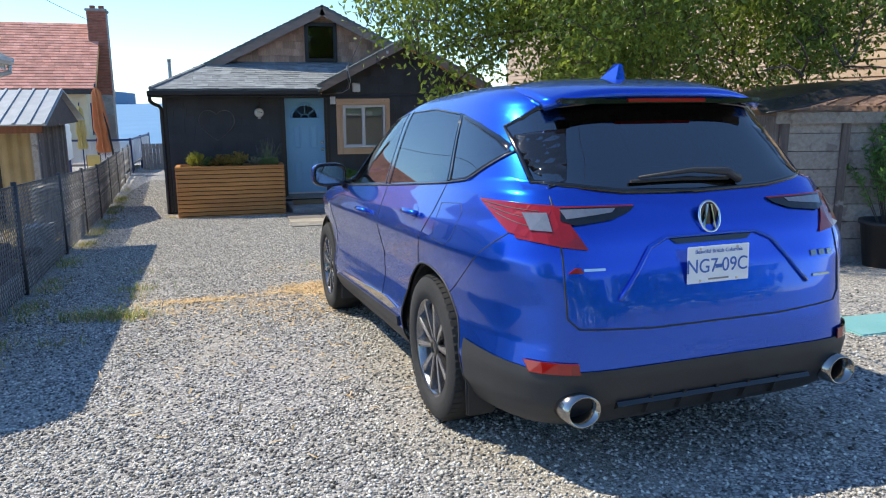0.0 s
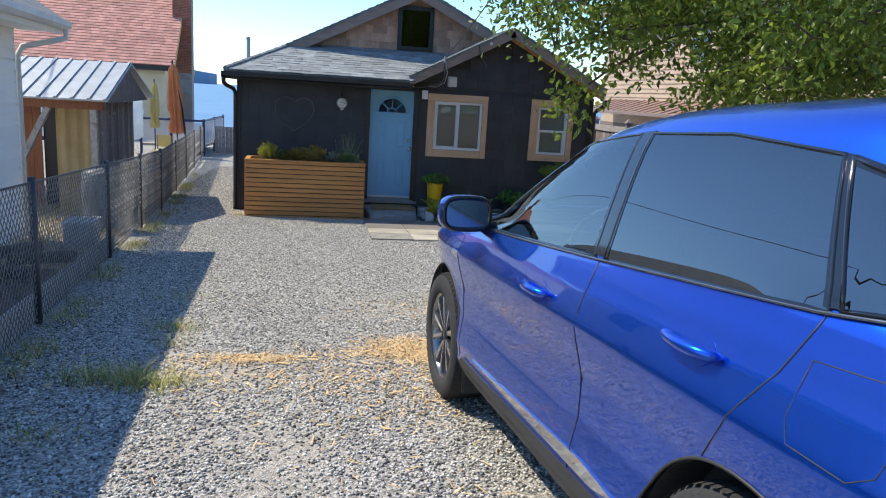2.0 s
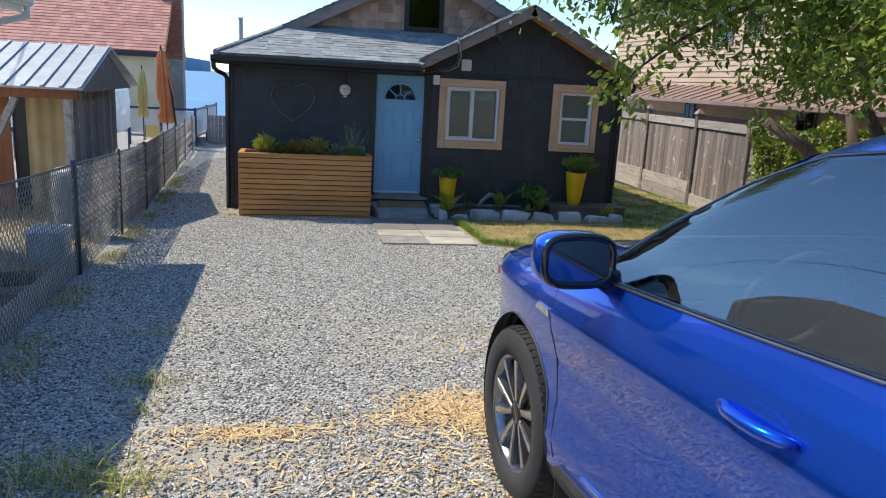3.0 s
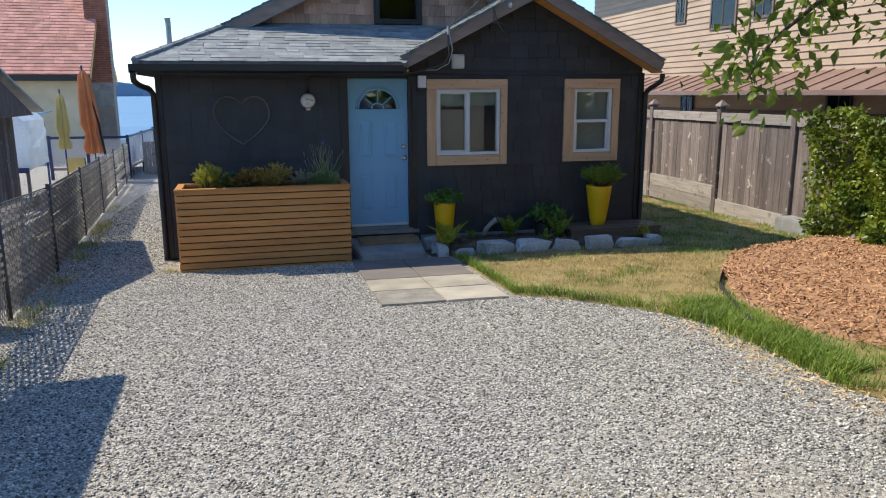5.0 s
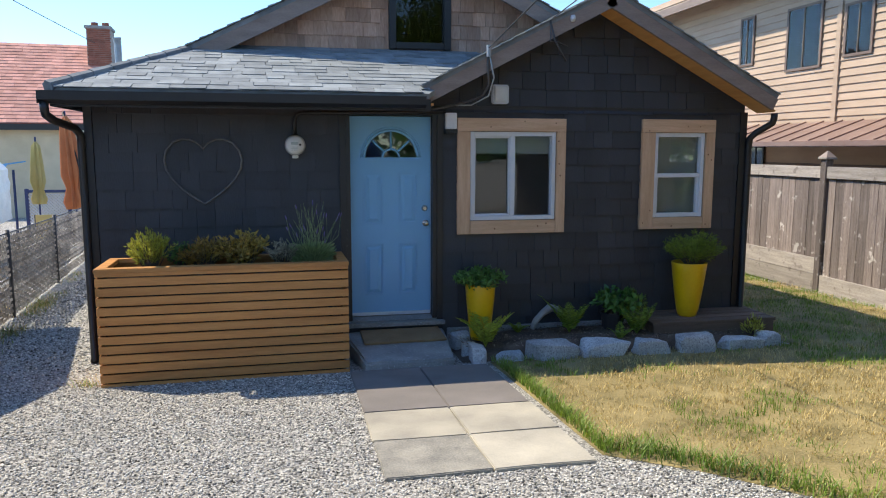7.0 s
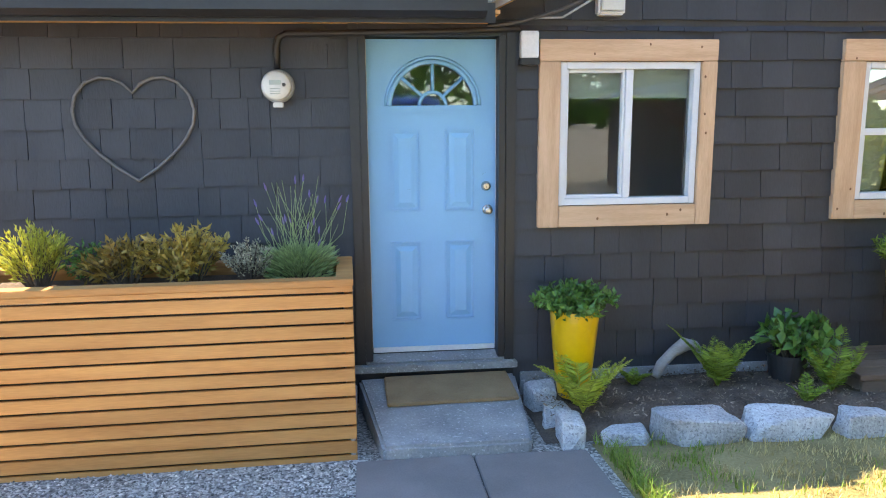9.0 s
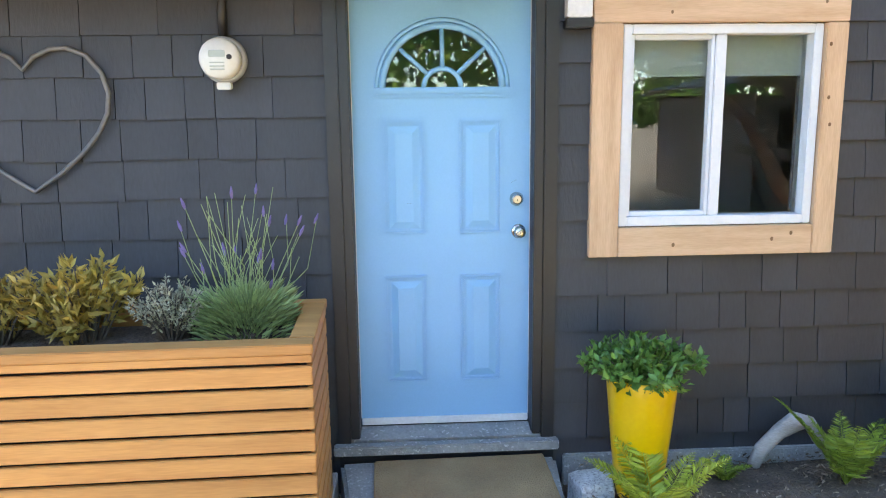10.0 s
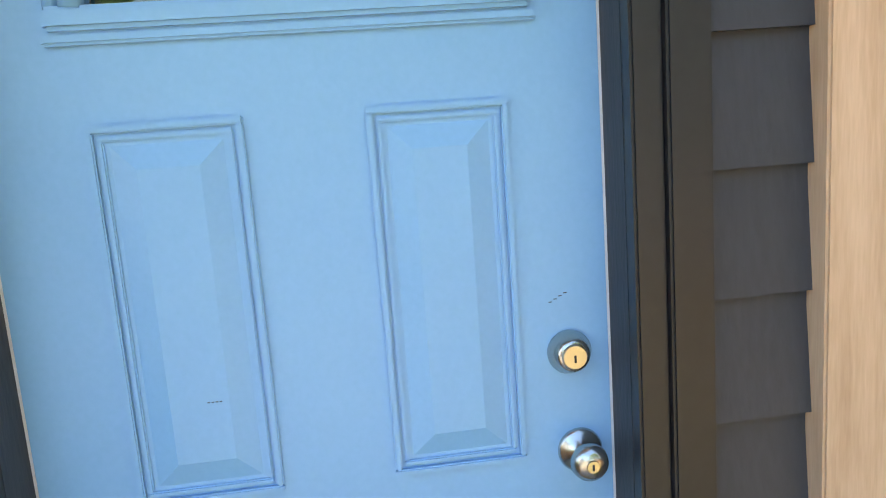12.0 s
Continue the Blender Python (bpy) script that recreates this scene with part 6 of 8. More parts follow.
# straw and chips left in a band across the yard
xs_, ys_ = [], []
for cx, cy, sx, sy, n in ((-0.15, -9.1, 0.2, 0.14, 1500), (0.15, -9.3, 0.22, 0.12, 900), (-1.25, -9.35, 0.22, 0.05, 380), (-0.75, -9.25, 0.25, 0.08, 110), (-0.5, -9.7, 0.35, 0.16, 220), (-0.4, -10.1, 0.45, 0.3, 300), (0.1, -8.0, 0.35, 0.25, 150), (-1.6, -9.6, 0.5, 0.2, 260), (-0.5, -11.5, 0.8, 1.0, 160), (2.4, -6.3, 0.2, 0.5, 500), (2.3, -5.3, 0.15, 0.35, 220)):
    xs_.append(rng.normal(cx, sx, n)), ys_.append(rng.normal(cy, sy, n))
x, y = np.concatenate(xs_), np.concatenate(ys_)
v, f = chips(x, y, 0.02, 0.075, 0.12, 0.012)
tagged(swarm("straw", v, f, STRAW), "scattered dry straw and wood shavings on the gravel", "straw", kind="stuff")
n = 14000
x, y = rng.uniform(2.8, 6.8, n), rng.uniform(-6.6, -1.7, n)
ok = inside_many(x, y, BED)
x, y = x[ok], y[ok]
v, f = chips(x, y, 0.02, 0.06, 0.3, 0.0, 0.5)
lift = np.array([0.085 + 0.05 * min(1, max(0, (a - 3.4))) + 0.03 * noise.noise((a * 2, b * 2, 5)) for a, b in zip(x, y)])
v = v.reshape(-1, 6, 3)
v[:, :, 2] += lift[:, None]
tagged(swarm("mulch_chips", v.reshape(-1, 3), f, CHIP), "reddish brown bark chips covering the bed", "mulch", kind="stuff")


def blades(x, y, z, lo, hi, width=0.006, lean=0.4):
    n = len(x)
    L = rng.uniform(lo, hi, n)
    a = rng.uniform(0, 2 * np.pi, n)
    d = np.stack([np.cos(a), np.sin(a), np.zeros(n)], 1)
    s = np.stack([-np.sin(a), np.cos(a), np.zeros(n)], 1) * width / 2
    c = np.stack([x, y, z], 1)
    m = c + d * (L * lean * 0.35)[:, None] + np.array([0, 0, 1.0]) * (L * 0.6)[:, None]
    t = c + d * (L * lean)[:, None] * 1.2 + np.array([0, 0, 1.0]) * L[:, None]
    v = np.stack([c - s, c + s, m + s * 0.8, m - s * 0.8, t], 1).reshape(-1, 3)
    tri = np.array([(0, 1, 2), (0, 2, 3), (3, 2, 4)])
    return v, (np.arange(n)[:, None, None] * 5 + tri[None]).reshape(-1, 3)


n = 210000
x, y = rng.uniform(1.2, 6.85, n), rng.uniform(-7.2, 6, n)
clump = np.array([noise.noise((a * 5, b * 5, 9)) + 0.6 * noise.noise((a * 14, b * 14, 4)) for a, b in zip(x, y)])
thick = clump > rng.normal(-0.12, 0.22, n)
x, y, clump = x[thick], y[thick], clump[thick]
green = np.array([noise.noise((a * 1.5, b * 1.5, 2)) + 0.5 * noise.noise((a * 4, b * 4, 6)) for a, b in zip(x, y)]) + np.where((x > 2.3) & (y < -4.6), 0.6, 0) + np.where((x > 4.2) & (y > -2), 0.45, 0) + np.where(x < 1.38, 0.5, 0) + np.where(y < -3.2, 0.15, 0)
ok = inside_many(x, y, LAWN) & ~inside_many(x, y, BED)
x, y, green = x[ok], y[ok], green[ok]
g = green > rng.normal(0.30, 0.13, len(x))
for nm, sel, mt, hi, lb in (("green_grass", g, BLADE, 0.075, "short green grass of the lawn"), ("dry_grass", ~g, DRYBLADE, 0.055, "sun-dried straw-coloured grass of the lawn")):
    v, f = blades(x[sel], y[sel], gz_many(x[sel], y[sel]) + 0.02, 0.018, hi, 0.005, 0.5)
    tagged(swarm(nm, v, f, mt), lb, "grass", kind="stuff")
edge = [(1.26, -3.3), (1.7, -3.75), (2.12, -4.3), (2.4, -5.0), (2.34, -5.9), (2.28, -6.6)]
ex, ey = [], []
for (ax, ay), (bx, by) in zip(edge, edge[1:]):
    k = rng.uniform(0, 1, 320)
    ex.append(mid(ax, bx, k) + np.abs(rng.normal(0, 0.09, 320))), ey.append(mid(ay, by, k) + rng.normal(0, 0.06, 320))
k = rng.uniform(-3.4, -1.1, 900)
ex.append(1.25 + np.abs(rng.normal(0, 0.05, 900))), ey.append(k)
k, m = rng.uniform(0, 1, 6500), rng.uniform(0, 1, 6500)
ex.append(2.42 + 0.55 * k * (0.4 + 0.6 * m) + rng.normal(0, 0.06, 6500)), ey.append(-6.4 + 2.1 * m)
x, y = np.concatenate(ex), np.concatenate(ey)
v, f = blades(x, y, gz_many(x, y) + 0.01, 0.04, 0.12, 0.007, 0.8)
tagged(swarm("edge_grass", v, f, BLADE), "longer bright green grass along the lawn edge", "grass", kind="stuff")
# weeds along the fence and tufts in the drive
xs_, ys_ = [], []
for k in range(38):
    y0 = rng.uniform(-11.5, 6)
    n = rng.integers(30, 110)
    xs_.append(rng.normal(fence_x(y0) + 0.16, 0.09, n)), ys_.append(rng.normal(y0, 0.14, n))
for cx, cy, s, n in ((-2.0, -9.75, 0.16, 420), (-1.75, -9.85, 0.12, 160), (-1.9, -8.6, 0.12, 120), (-2.1, -10.6, 0.1, 50), (-2.0, -7.6, 0.15, 50), (-1.8, -9.0, 0.1, 40), (0.2, -7.7, 0.2, 40), (-2.3, -0.9, 0.06, 60)):
    xs_.append(rng.normal(cx, s, n)), ys_.append(rng.normal(cy, s * 0.6, n))
x, y = np.concatenate(xs_), np.concatenate(ys_)
sel = rng.random(len(x)) < 0.38
for nm, q, mt, lb in (("weeds", sel, BLADE, "green weeds along the fence foot and in the gravel"), ("dry_weeds", ~sel, DRYBLADE, "dried weeds along the fence foot and in the gravel")):
    v, f = blades(x[q], y[q], gz_many(x[q], y[q]), 0.02, 0.10, 0.006, 1.1)
    tagged(swarm(nm, v, f, mt), lb, "weeds", kind="stuff")

# ---- the tree ----
tree = thing("tree", "broad leafy tree with several dark stems and hanging branches", "tree", (6.0, -5.3, 0.42))
limbs, tips = [], []


def grow(start, way, length, radius, depth):
    pts, rad = [Vector(start)], [radius]
    d = Vector(way).normalized()
    n = 5
    for i in range(n):
        d = (d + 0.22 * Vector(rng.normal(size=3)) + Vector((0, 0, 0.05 if depth < 2 else -0.12))).normalized()
        pts.append(pts[-1] + d * length / n)
        rad.append(radius * (1 - 0.62 * (i + 1) / n))
    limbs.append((pts, rad, depth))
    if depth >= 3:
        tips.extend(pts[1:])
        return
    for i in range(rng.integers(3, 5)):
        k = rng.integers(2, n + 1)
        side = (d + 0.95 * Vector(rng.normal(size=3))).normalized()
        side.z *= 0.55
        grow(pts[k], side, length * rng.uniform(0.55, 0.75), rad[k] * 0.7, depth + 1)


for stem_x, stem_y, way, ln in ((-0.15, 0.1, (-0.55, -0.45, 1), 2.3), (0.15, 0.0, (0.35, -0.6, 1), 2.4), (0.0, -0.2, (-0.4, -0.9, 1), 2.4), (0.05, 0.2, (0.1, 0.3, 1), 2.2), (-0.3, -0.1, (-0.9, -0.8, 0.8), 2.6), (0.3, -1.0, (0.0, -0.4, 1), 2.2), (-0.2, -1.6, (-0.5, -0.5, 1), 2.2)):
    grow((stem_x, stem_y, -0.1), way, ln, 0.15, 0)


def free_sky(x, y):
    """The lowest foliage over a spot, in world height: high over the open yard, lower near the stems."""
    if x > 1.06 * (y + 9.5) - 0.75:
        return 2.42
    return 2.35 + 0.16 * math.hypot(x + 1, y + 9.5)


base = Vector(tree.location)


def clear(p):
    w = base + p
    return p.z < 1.5 and math.hypot(p.x, p.y) < 1.1 or w.z > free_sky(w.x, w.y)


limbs = [l for l in limbs if l[2] == 0 or all(clear(p) for p in l[0])]
clumps = []
while len(clumps) < 1150:
    u = rng.normal(size=3)
    u = u / np.linalg.norm(u) * rng.uniform(0.15, 1) ** 0.45
    p = Vector((4.6 + 3.9 * u[0], -6.5 + 2.8 * u[1], 3.9 + 1.75 * u[2]))
    p.z += 0.3 * noise.noise(p * 0.9)
    if p.z > free_sky(p.x, p.y) and noise.noise(p * 0.75 + Vector((4, 0, 0))) > -0.28 and p.x < 8.2:
        clumps.append(p - base)
hang = [Vector(p) - base for p in ((4.6, -6.0, 3.3), (3.6, -6.05, 3.35), (2.8, -6.1, 3.05), (2.3, -6.05, 2.75), (2.0, -6.0, 2.5), (1.85, -5.98, 2.25))]
limbs.append((hang, [0.04, 0.03, 0.022, 0.016, 0.011, 0.007], 2))
side = [Vector(p) - base for p in ((3.6, -6.05, 3.35), (2.7, -6.6, 3.2), (1.9, -6.9, 3.05), (1.35, -7.0, 2.85))]
limbs.append((side, [0.025, 0.018, 0.012, 0.007], 2))
b = bmesh.new()
for pts, rad, depth in limbs:
    if depth < 3:
        tube(pts, [max(r, 0.006) for r in rad], 7 if depth < 2 else 5, b)
part("trunk", b, BARK, tree, smooth=True)
joints = np.array([tuple(p) for pts, _, d in limbs for p in pts if d > 0])
T = np.array([tuple(c) for c in clumps])
gap = np.array([((joints - c) ** 2).sum(1).min() for c in T])
b = bmesh.new()
wood = list(map(tuple, joints))
for k in np.argsort(gap):
    c, W = Vector(T[k]), np.array(wood)
    j = Vector(W[np.argmin(((W - T[k]) ** 2).sum(1))])
    bow = j.lerp(c, 0.5) + Vector((rng.normal() * 0.05, rng.normal() * 0.05, 0.1 * (c - j).length))
    tube([j, bow, c], [0.011, 0.008, 0.005], 4, b)
    wood.append(tuple(c))
tagged(part("twig_mass", b, BARK, tree, smooth=True), kind="stuff")
C = np.repeat(T, 58, 0) + rng.normal(size=(len(T) * 58, 3)) * np.array([0.20, 0.20, 0.15])
H = np.array([tuple(p) for p in hang[2:] + side[1:]] + [tuple(p.lerp(q, 0.5)) for p, q in zip(hang[2:], hang[3:])] + [tuple(p.lerp(q, 0.5)) for p, q in zip(side[1:], side[2:])])
H = np.repeat(H, 44, 0) + rng.normal(size=(len(H) * 44, 3)) * np.array([0.15, 0.15, 0.13])
C = np.concatenate([C, H])
D = rng.normal(size=C.shape) + np.array([0, 0, -0.7])
v, f = leaf_cloud(C, D, np.r_[rng.uniform(0.055, 0.105, len(C) - len(H)), rng.uniform(0.07, 0.13, len(H))], 0.5)
tagged(swarm("crown", v, f, LEAF, tree), "dense green foliage", kind="stuff")


def shrub(name, label, category, at, spread, height, n, size, material, wide=0.45, up=0.6, stems=BARK, ragged=0.35, count=46):
    """A bushy plant: many thin stems from one foot, each carrying leaves along its upper part, so that the outline stays uneven."""
    t = thing(name, label, category, at)
    sb = bmesh.new()
    C, D = [], []
    per = max(6, n // count)
    for k in range(count):
        a, q = rng.uniform(0, 2 * math.pi), math.sqrt(rng.uniform(0.0, 1.0))
        tall = height * rng.uniform(1 - ragged, 1.0 + ragged * 0.35) * math.sqrt(max(0.12, 1 - 0.72 * q * q))
        e = Vector((spread[0] * q * math.cos(a), spread[1] * q * math.sin(a), tall))
        foot = Vector((0.25 * e.x, 0.25 * e.y, 0))
        knee = foot.lerp(e, 0.55) + Vector((0, 0, 0.14 * tall))
        tube([foot, knee, e], [0.005, 0.0035, 0.0018], 4, sb)
        for i in range(per):
            u = rng.uniform(0.3, 1.0)
            p = foot.lerp(knee, u / 0.55) if u < 0.55 else knee.lerp(e, (u - 0.55) / 0.45)
            w = (e - knee).normalized()
            C.append(np.array(p) + rng.normal(size=3) * size * 0.25)
            D.append(unit(rng.normal(size=3)) * 0.9 + np.array(w) * (0.35 + up * 0.5))
    tagged(part("stem_mass", sb, stems, t), kind="stuff")
    v, f = leaf_cloud(np.array(C), np.array(D), rng.uniform(0.6, 1.25, len(C)) * size, wide)
    tagged(swarm("foliage", v, f, material, t), kind="stuff")
    return t


PZ = 0.05 + PH - 0.075
shrub("lime_shrub", "small bright lime-green shrub growing in the planter", "shrub", (-1.80, -0.60, PZ), (0.20, 0.17, 0), 0.36, 2600, 0.035, LIME, 0.3, up=2.6, count=60)
shrub("dark_shrub", "dark green shrub growing in the planter", "shrub", (-1.56, -0.50, PZ), (0.14, 0.12, 0), 0.22, 700, 0.035, GREENLEAF, 0.4)
shrub("bronze_shrub", "yellow-green shrub with bronze leaves in the planter", "shrub", (-1.34, -0.60, PZ), (0.24, 0.19, 0), 0.27, 1100, 0.055, BRONZE, 0.34, up=0.9)
shrub("bronze_shrub", "taller yellow-green shrub with bronze leaves in the planter", "shrub", (-1.00, -0.60, PZ), (0.25, 0.19, 0), 0.34, 1400, 0.055, BRONZE, 0.34, up=0.9)
shrub("grey_shrub", "silvery grey small-leaved herb in the planter", "shrub", (-0.68, -0.58, PZ), (0.18, 0.16, 0), 0.24, 2200, 0.020, SAGE, 0.4, count=60)
lav = thing("lavender", "lavender with long flower stalks in the planter", "lavender", (-0.40, -0.55, PZ))
n = 1500
a, q = rng.uniform(0, 2 * np.pi, n), np.sqrt(rng.uniform(0, 1, n))
c = np.stack([0.17 * q * np.cos(a), 0.17 * q * np.sin(a), rng.uniform(0, 0.16, n)], 1)
v, f = leaf_cloud(c, c * np.array([1.2, 1.2, 0.3]) + np.array([0, 0, 0.08]), rng.uniform(0.04, 0.08, n), 0.12)
tagged(swarm("foliage", v, f, LAVENDER, lav), kind="stuff")
for k in range(58):
    aa, ll = rng.uniform(0, 2 * math.pi), rng.uniform(0.16, 0.54)
    tilt = rng.uniform(0.05, 0.75)
    w = Vector((math.cos(aa) * tilt, math.sin(aa) * tilt * 0.7, 1)).normalized()
    p0 = Vector((0.07 * math.cos(aa), 0.07 * math.sin(aa), 0.06))
    bend = Vector((rng.normal() * 0.04, rng.normal() * 0.03, 0))
    tip = p0 + w * ll + bend
    st = part("stalk", tube([p0, p0 + w * ll * 0.5 + bend * 1.5, tip], [0.0021, 0.0018, 0.0014], 4), LAVENDER, lav)
    if k % 3 == 0:
        part("flower", tube([tip - w * 0.03, tip - w * 0.01, tip + w * 0.015], [0.004, 0.007, 0.002], 5), VIOLET, st)

# ---- garden bed before the wall ----
b = bmesh.new()
bmesh.ops.create_grid(b, x_segments=40, y_segments=12, size=0.5)
for v in b.verts:
    e = min(1, 6 * min(0.5 - abs(v.co.x), 0.5 - abs(v.co.y)))
    v.co = Vector((2.64 + v.co.x * 3.35, -0.46 + v.co.y * 0.82, 0.06 + 0.13 * e + 0.025 * noise.noise((v.co.x * 9, v.co.y * 4, 1))))
tagged(part("soil_bed", b, SOIL, smooth=True), "dark soil of the narrow bed along the house wall", "garden bed", kind="structure")
n = 2600
x, y = rng.uniform(1.02, 4.25, n), rng.uniform(-0.84, -0.1, n)
v, f = chips(x, y, 0.006, 0.03, 0.35, 0.0, 0.6)
v = v.reshape(-1, 6, 3)
v[:, :, 2] += (0.19 - gz_many(x, y) + 0.008)[:, None]
tagged(swarm("soil_crumbs", v.reshape(-1, 3), f, surf("bark_crumb", (0.07, 0.045, 0.032), (0.36, 0.27, 0.20), 0.95, bump=0, island=0.6)), "bark crumbs and small stones strewn on the dark soil", "mulch", kind="stuff")
tagged(part("foundation_edge", box(0.98, 4.2, -0.085, -0.052, 0.0, 0.215, 0.006), CONCRETE), "grey concrete footing strip below the shingles", "footing", kind="structure")
rocks = [(1.42, -0.92, 0.30, 0.20, 0.16), (1.82, -0.96, 0.50, 0.24, 0.30), (2.33, -0.98, 0.50, 0.24, 0.29), (2.80, -1.00, 0.40, 0.22, 0.27), (3.28, -1.02, 0.50, 0.25, 0.32), (3.77, -1.0, 0.46, 0.22, 0.25), (4.16, -0.92, 0.28, 0.22, 0.26),
         (1.06, -0.32, 0.20, 0.26, 0.30), (1.10, -0.58, 0.20, 0.24, 0.22), (1.12, -0.86, 0.18, 0.28, 0.26)]
for i, (x, y, a, c, h) in enumerate(rocks):
    r = part("border_rock", rock((a * 0.92, c * 0.9, h * 0.78), i + 1), GRANITE)
    r.location = (x, y, ground_z(x, y) + h * 0.27)
    tagged(r, "rough pale grey granite boulder edging the soil bed", "rock", "rocks edging the bed")
deck = thing("wooden_deck", "low brown wooden platform beside the house wall", "deck", (3.02, -0.64, 0.0))
for k in range(4):
    part("board", box(0, 1.42, k * 0.143, k * 0.143 + 0.138, 0.265, 0.30, 0.004), DECK, deck)
part("front_board", box(0.02, 1.40, 0.005, 0.03, 0.12, 0.263, 0.004), DECK, deck)
part("end_board", box(1.375, 1.40, 0.031, 0.56, 0.12, 0.263, 0.004), DECK, deck)
part("end_board", box(0.02, 0.045, 0.031, 0.56, 0.12, 0.263, 0.004), DECK, deck)


def pot(at, h, r_top, r_low, label):
    t = thing("plant_pot", label, "plant pot", at, group="yellow pots")
    prof = [(0.0, 0.0), (r_low * 0.94, 0.0), (r_low, 0.012)] + [(mid(r_low, r_top, (k / 8) ** 0.8), h * k / 8) for k in range(1, 9)] + [(r_top * 0.99, h + 0.006), (r_top * 0.93, h), (r_top * 0.92, h - 0.05)]
    part("body", lathe(prof, 36), YELLOW, t, smooth=True)
    part("soil", lathe([(0.0, h - 0.045), (r_top * 0.92, h - 0.05)], 24), SOIL, t)
    return t


pot((1.25, -0.40, 0.17), 0.565, 0.155, 0.095, "tall tapered yellow pot standing in the soil bed")
pot((3.56, -0.36, 0.30), 0.575, 0.185, 0.10, "tall tapered yellow pot standing on the wooden deck")
shrub("potted_shrub", "dense dark green leafy plant in the yellow pot", "plant", (1.25, -0.40, 0.685), (0.275, 0.25, 0), 0.20, 2800, 0.045, GREENLEAF, 0.5, up=0.2, count=110, ragged=0.2)
shrub("potted_fir", "feathery green plant spreading over the yellow pot", "plant", (3.60, -0.38, 0.84), (0.36, 0.27, 0), 0.36, 3600, 0.045, FERN, 0.16, up=1.0, count=60)


def fern(at, n, length, label, droop=0.7, start=0, material=FERN):
    t = thing("fern", label, "fern", at, group="ferns in the bed")
    for k in range(n):
        a = start + 2 * math.pi * k / n + rng.uniform(-0.3, 0.3)
        L = length * rng.uniform(0.7, 1.1)
        dr = droop * rng.uniform(0.5, 1.2)
        pts = [Vector((math.cos(a) * L * 0.55 * u * (1 + dr * 0.5 * u), math.sin(a) * L * 0.4 * u, L * (u - dr * 0.55 * u * u))) for u in np.linspace(0, 1, 9)]
        fr = part("frond", tube(pts, [0.004 * (1.1 - 0.9 * i / 8) for i in range(9)], 4), material, t)
        C, D, S = [], [], []
        for i in range(52):
            u = 0.12 + 0.88 * i / 52
            j = min(int(u * 8), 7)
            p = pts[j].lerp(pts[j + 1], u * 8 - j)
            d = (pts[j + 1] - pts[j]).normalized()
            sd = d.cross(Vector((0, 0, 1))).normalized()
            for s in (-1, 1):
                C.append(tuple(p)), D.append(tuple(sd * s + d * 0.45 + Vector((0, 0, rng.normal() * 0.12))))
                S.append(L * 0.19 * math.sin(math.pi * min(1, 0.18 + 0.82 * u) ** 0.9) + 0.01)
        v, f = leaf_cloud(np.array(C), np.array(D), np.array(S), 0.17, 0.05)
        tagged(swarm("foliage", v, f, material, fr), kind="stuff")
    return t


fern((1.24, -0.66, 0.16), 9, 0.47, "bright yellow-green fern before the yellow pot", 0.6, 0, PALEFERN)
fern((1.66, -0.36, 0.19), 6, 0.20, "small green fern in the soil bed")
fern((2.20, -0.42, 0.19), 8, 0.50, "upright green fern beside the driftwood", 0.4)
fern((2.86, -0.60, 0.19), 7, 0.42, "green fern before the leafy plant", 0.45)
fern((2.62, -0.72, 0.17), 4, 0.22, "small low fern in the soil bed")
nursery = thing("nursery_pot", "black ribbed plastic nursery pot in the bed", "plant pot", (2.72, -0.32, 0.17))
part("body", lathe([(0.0, 0), (0.10, 0), (0.105, 0.05), (0.108, 0.05), (0.113, 0.10), (0.116, 0.10), (0.122, 0.17), (0.132, 0.17), (0.134, 0.195), (0.124, 0.195), (0.12, 0.16), (0.0, 0.16)], 24), CLADDING, nursery, smooth=False)
shrub("leafy_plant", "dark green broad-leaved plant in the nursery pot", "plant", (2.74, -0.34, 0.33), (0.26, 0.22, 0), 0.28, 420, 0.085, GREENLEAF, 0.6, up=0.3, count=24)
shrub("grass_tuft", "tuft of yellowish grass beside the deck", "grass", (4.02, -0.84, 0.16), (0.10, 0.08, 0), 0.19, 300, 0.06, LIME, 0.12, up=3)
tagged(part("driftwood", wobble(tube([(1.86, -0.22, 0.19), (1.90, -0.22, 0.28), (1.98, -0.22, 0.36), (2.06, -0.22, 0.415), (2.13, -0.21, 0.40), (2.19, -0.2, 0.31), (2.26, -0.2, 0.22)], [0.03, 0.034, 0.036, 0.045, 0.036, 0.03, 0.022], 9), 0.012, 12), DRIFT, smooth=True), "bent grey driftwood branch leaning in the soil bed", "driftwood")

# ivy on the board fence
ivy = thing("ivy", "thick green and yellowish ivy covering the fence", "ivy", (6.8, -2.6, 0.05))
n = 15000
zz = rng.uniform(0.0, 1, n)
yy = rng.uniform(-2.2, 1.72, n) - 0.75 * (1 - zz) * rng.random(n)
top = 1.95 + 0.35 * np.array([noise.noise((a * 1.2, 0, 7)) for a in yy]) - np.where(yy > 1.5, (yy - 1.5) * 0.5, 0)
bulge = 0.26 + 0.42 * np.array([noise.noise((a * 1.7, h * 2.5, 3)) for a, h in zip(yy, zz)])
xx = -bulge * np.sqrt(rng.uniform(0.2, 1, n)) - np.where(zz < 0.25, 0.05, 0)
c = np.stack([xx, yy + (zz < 0.5) * 0.0, zz * top], 1)
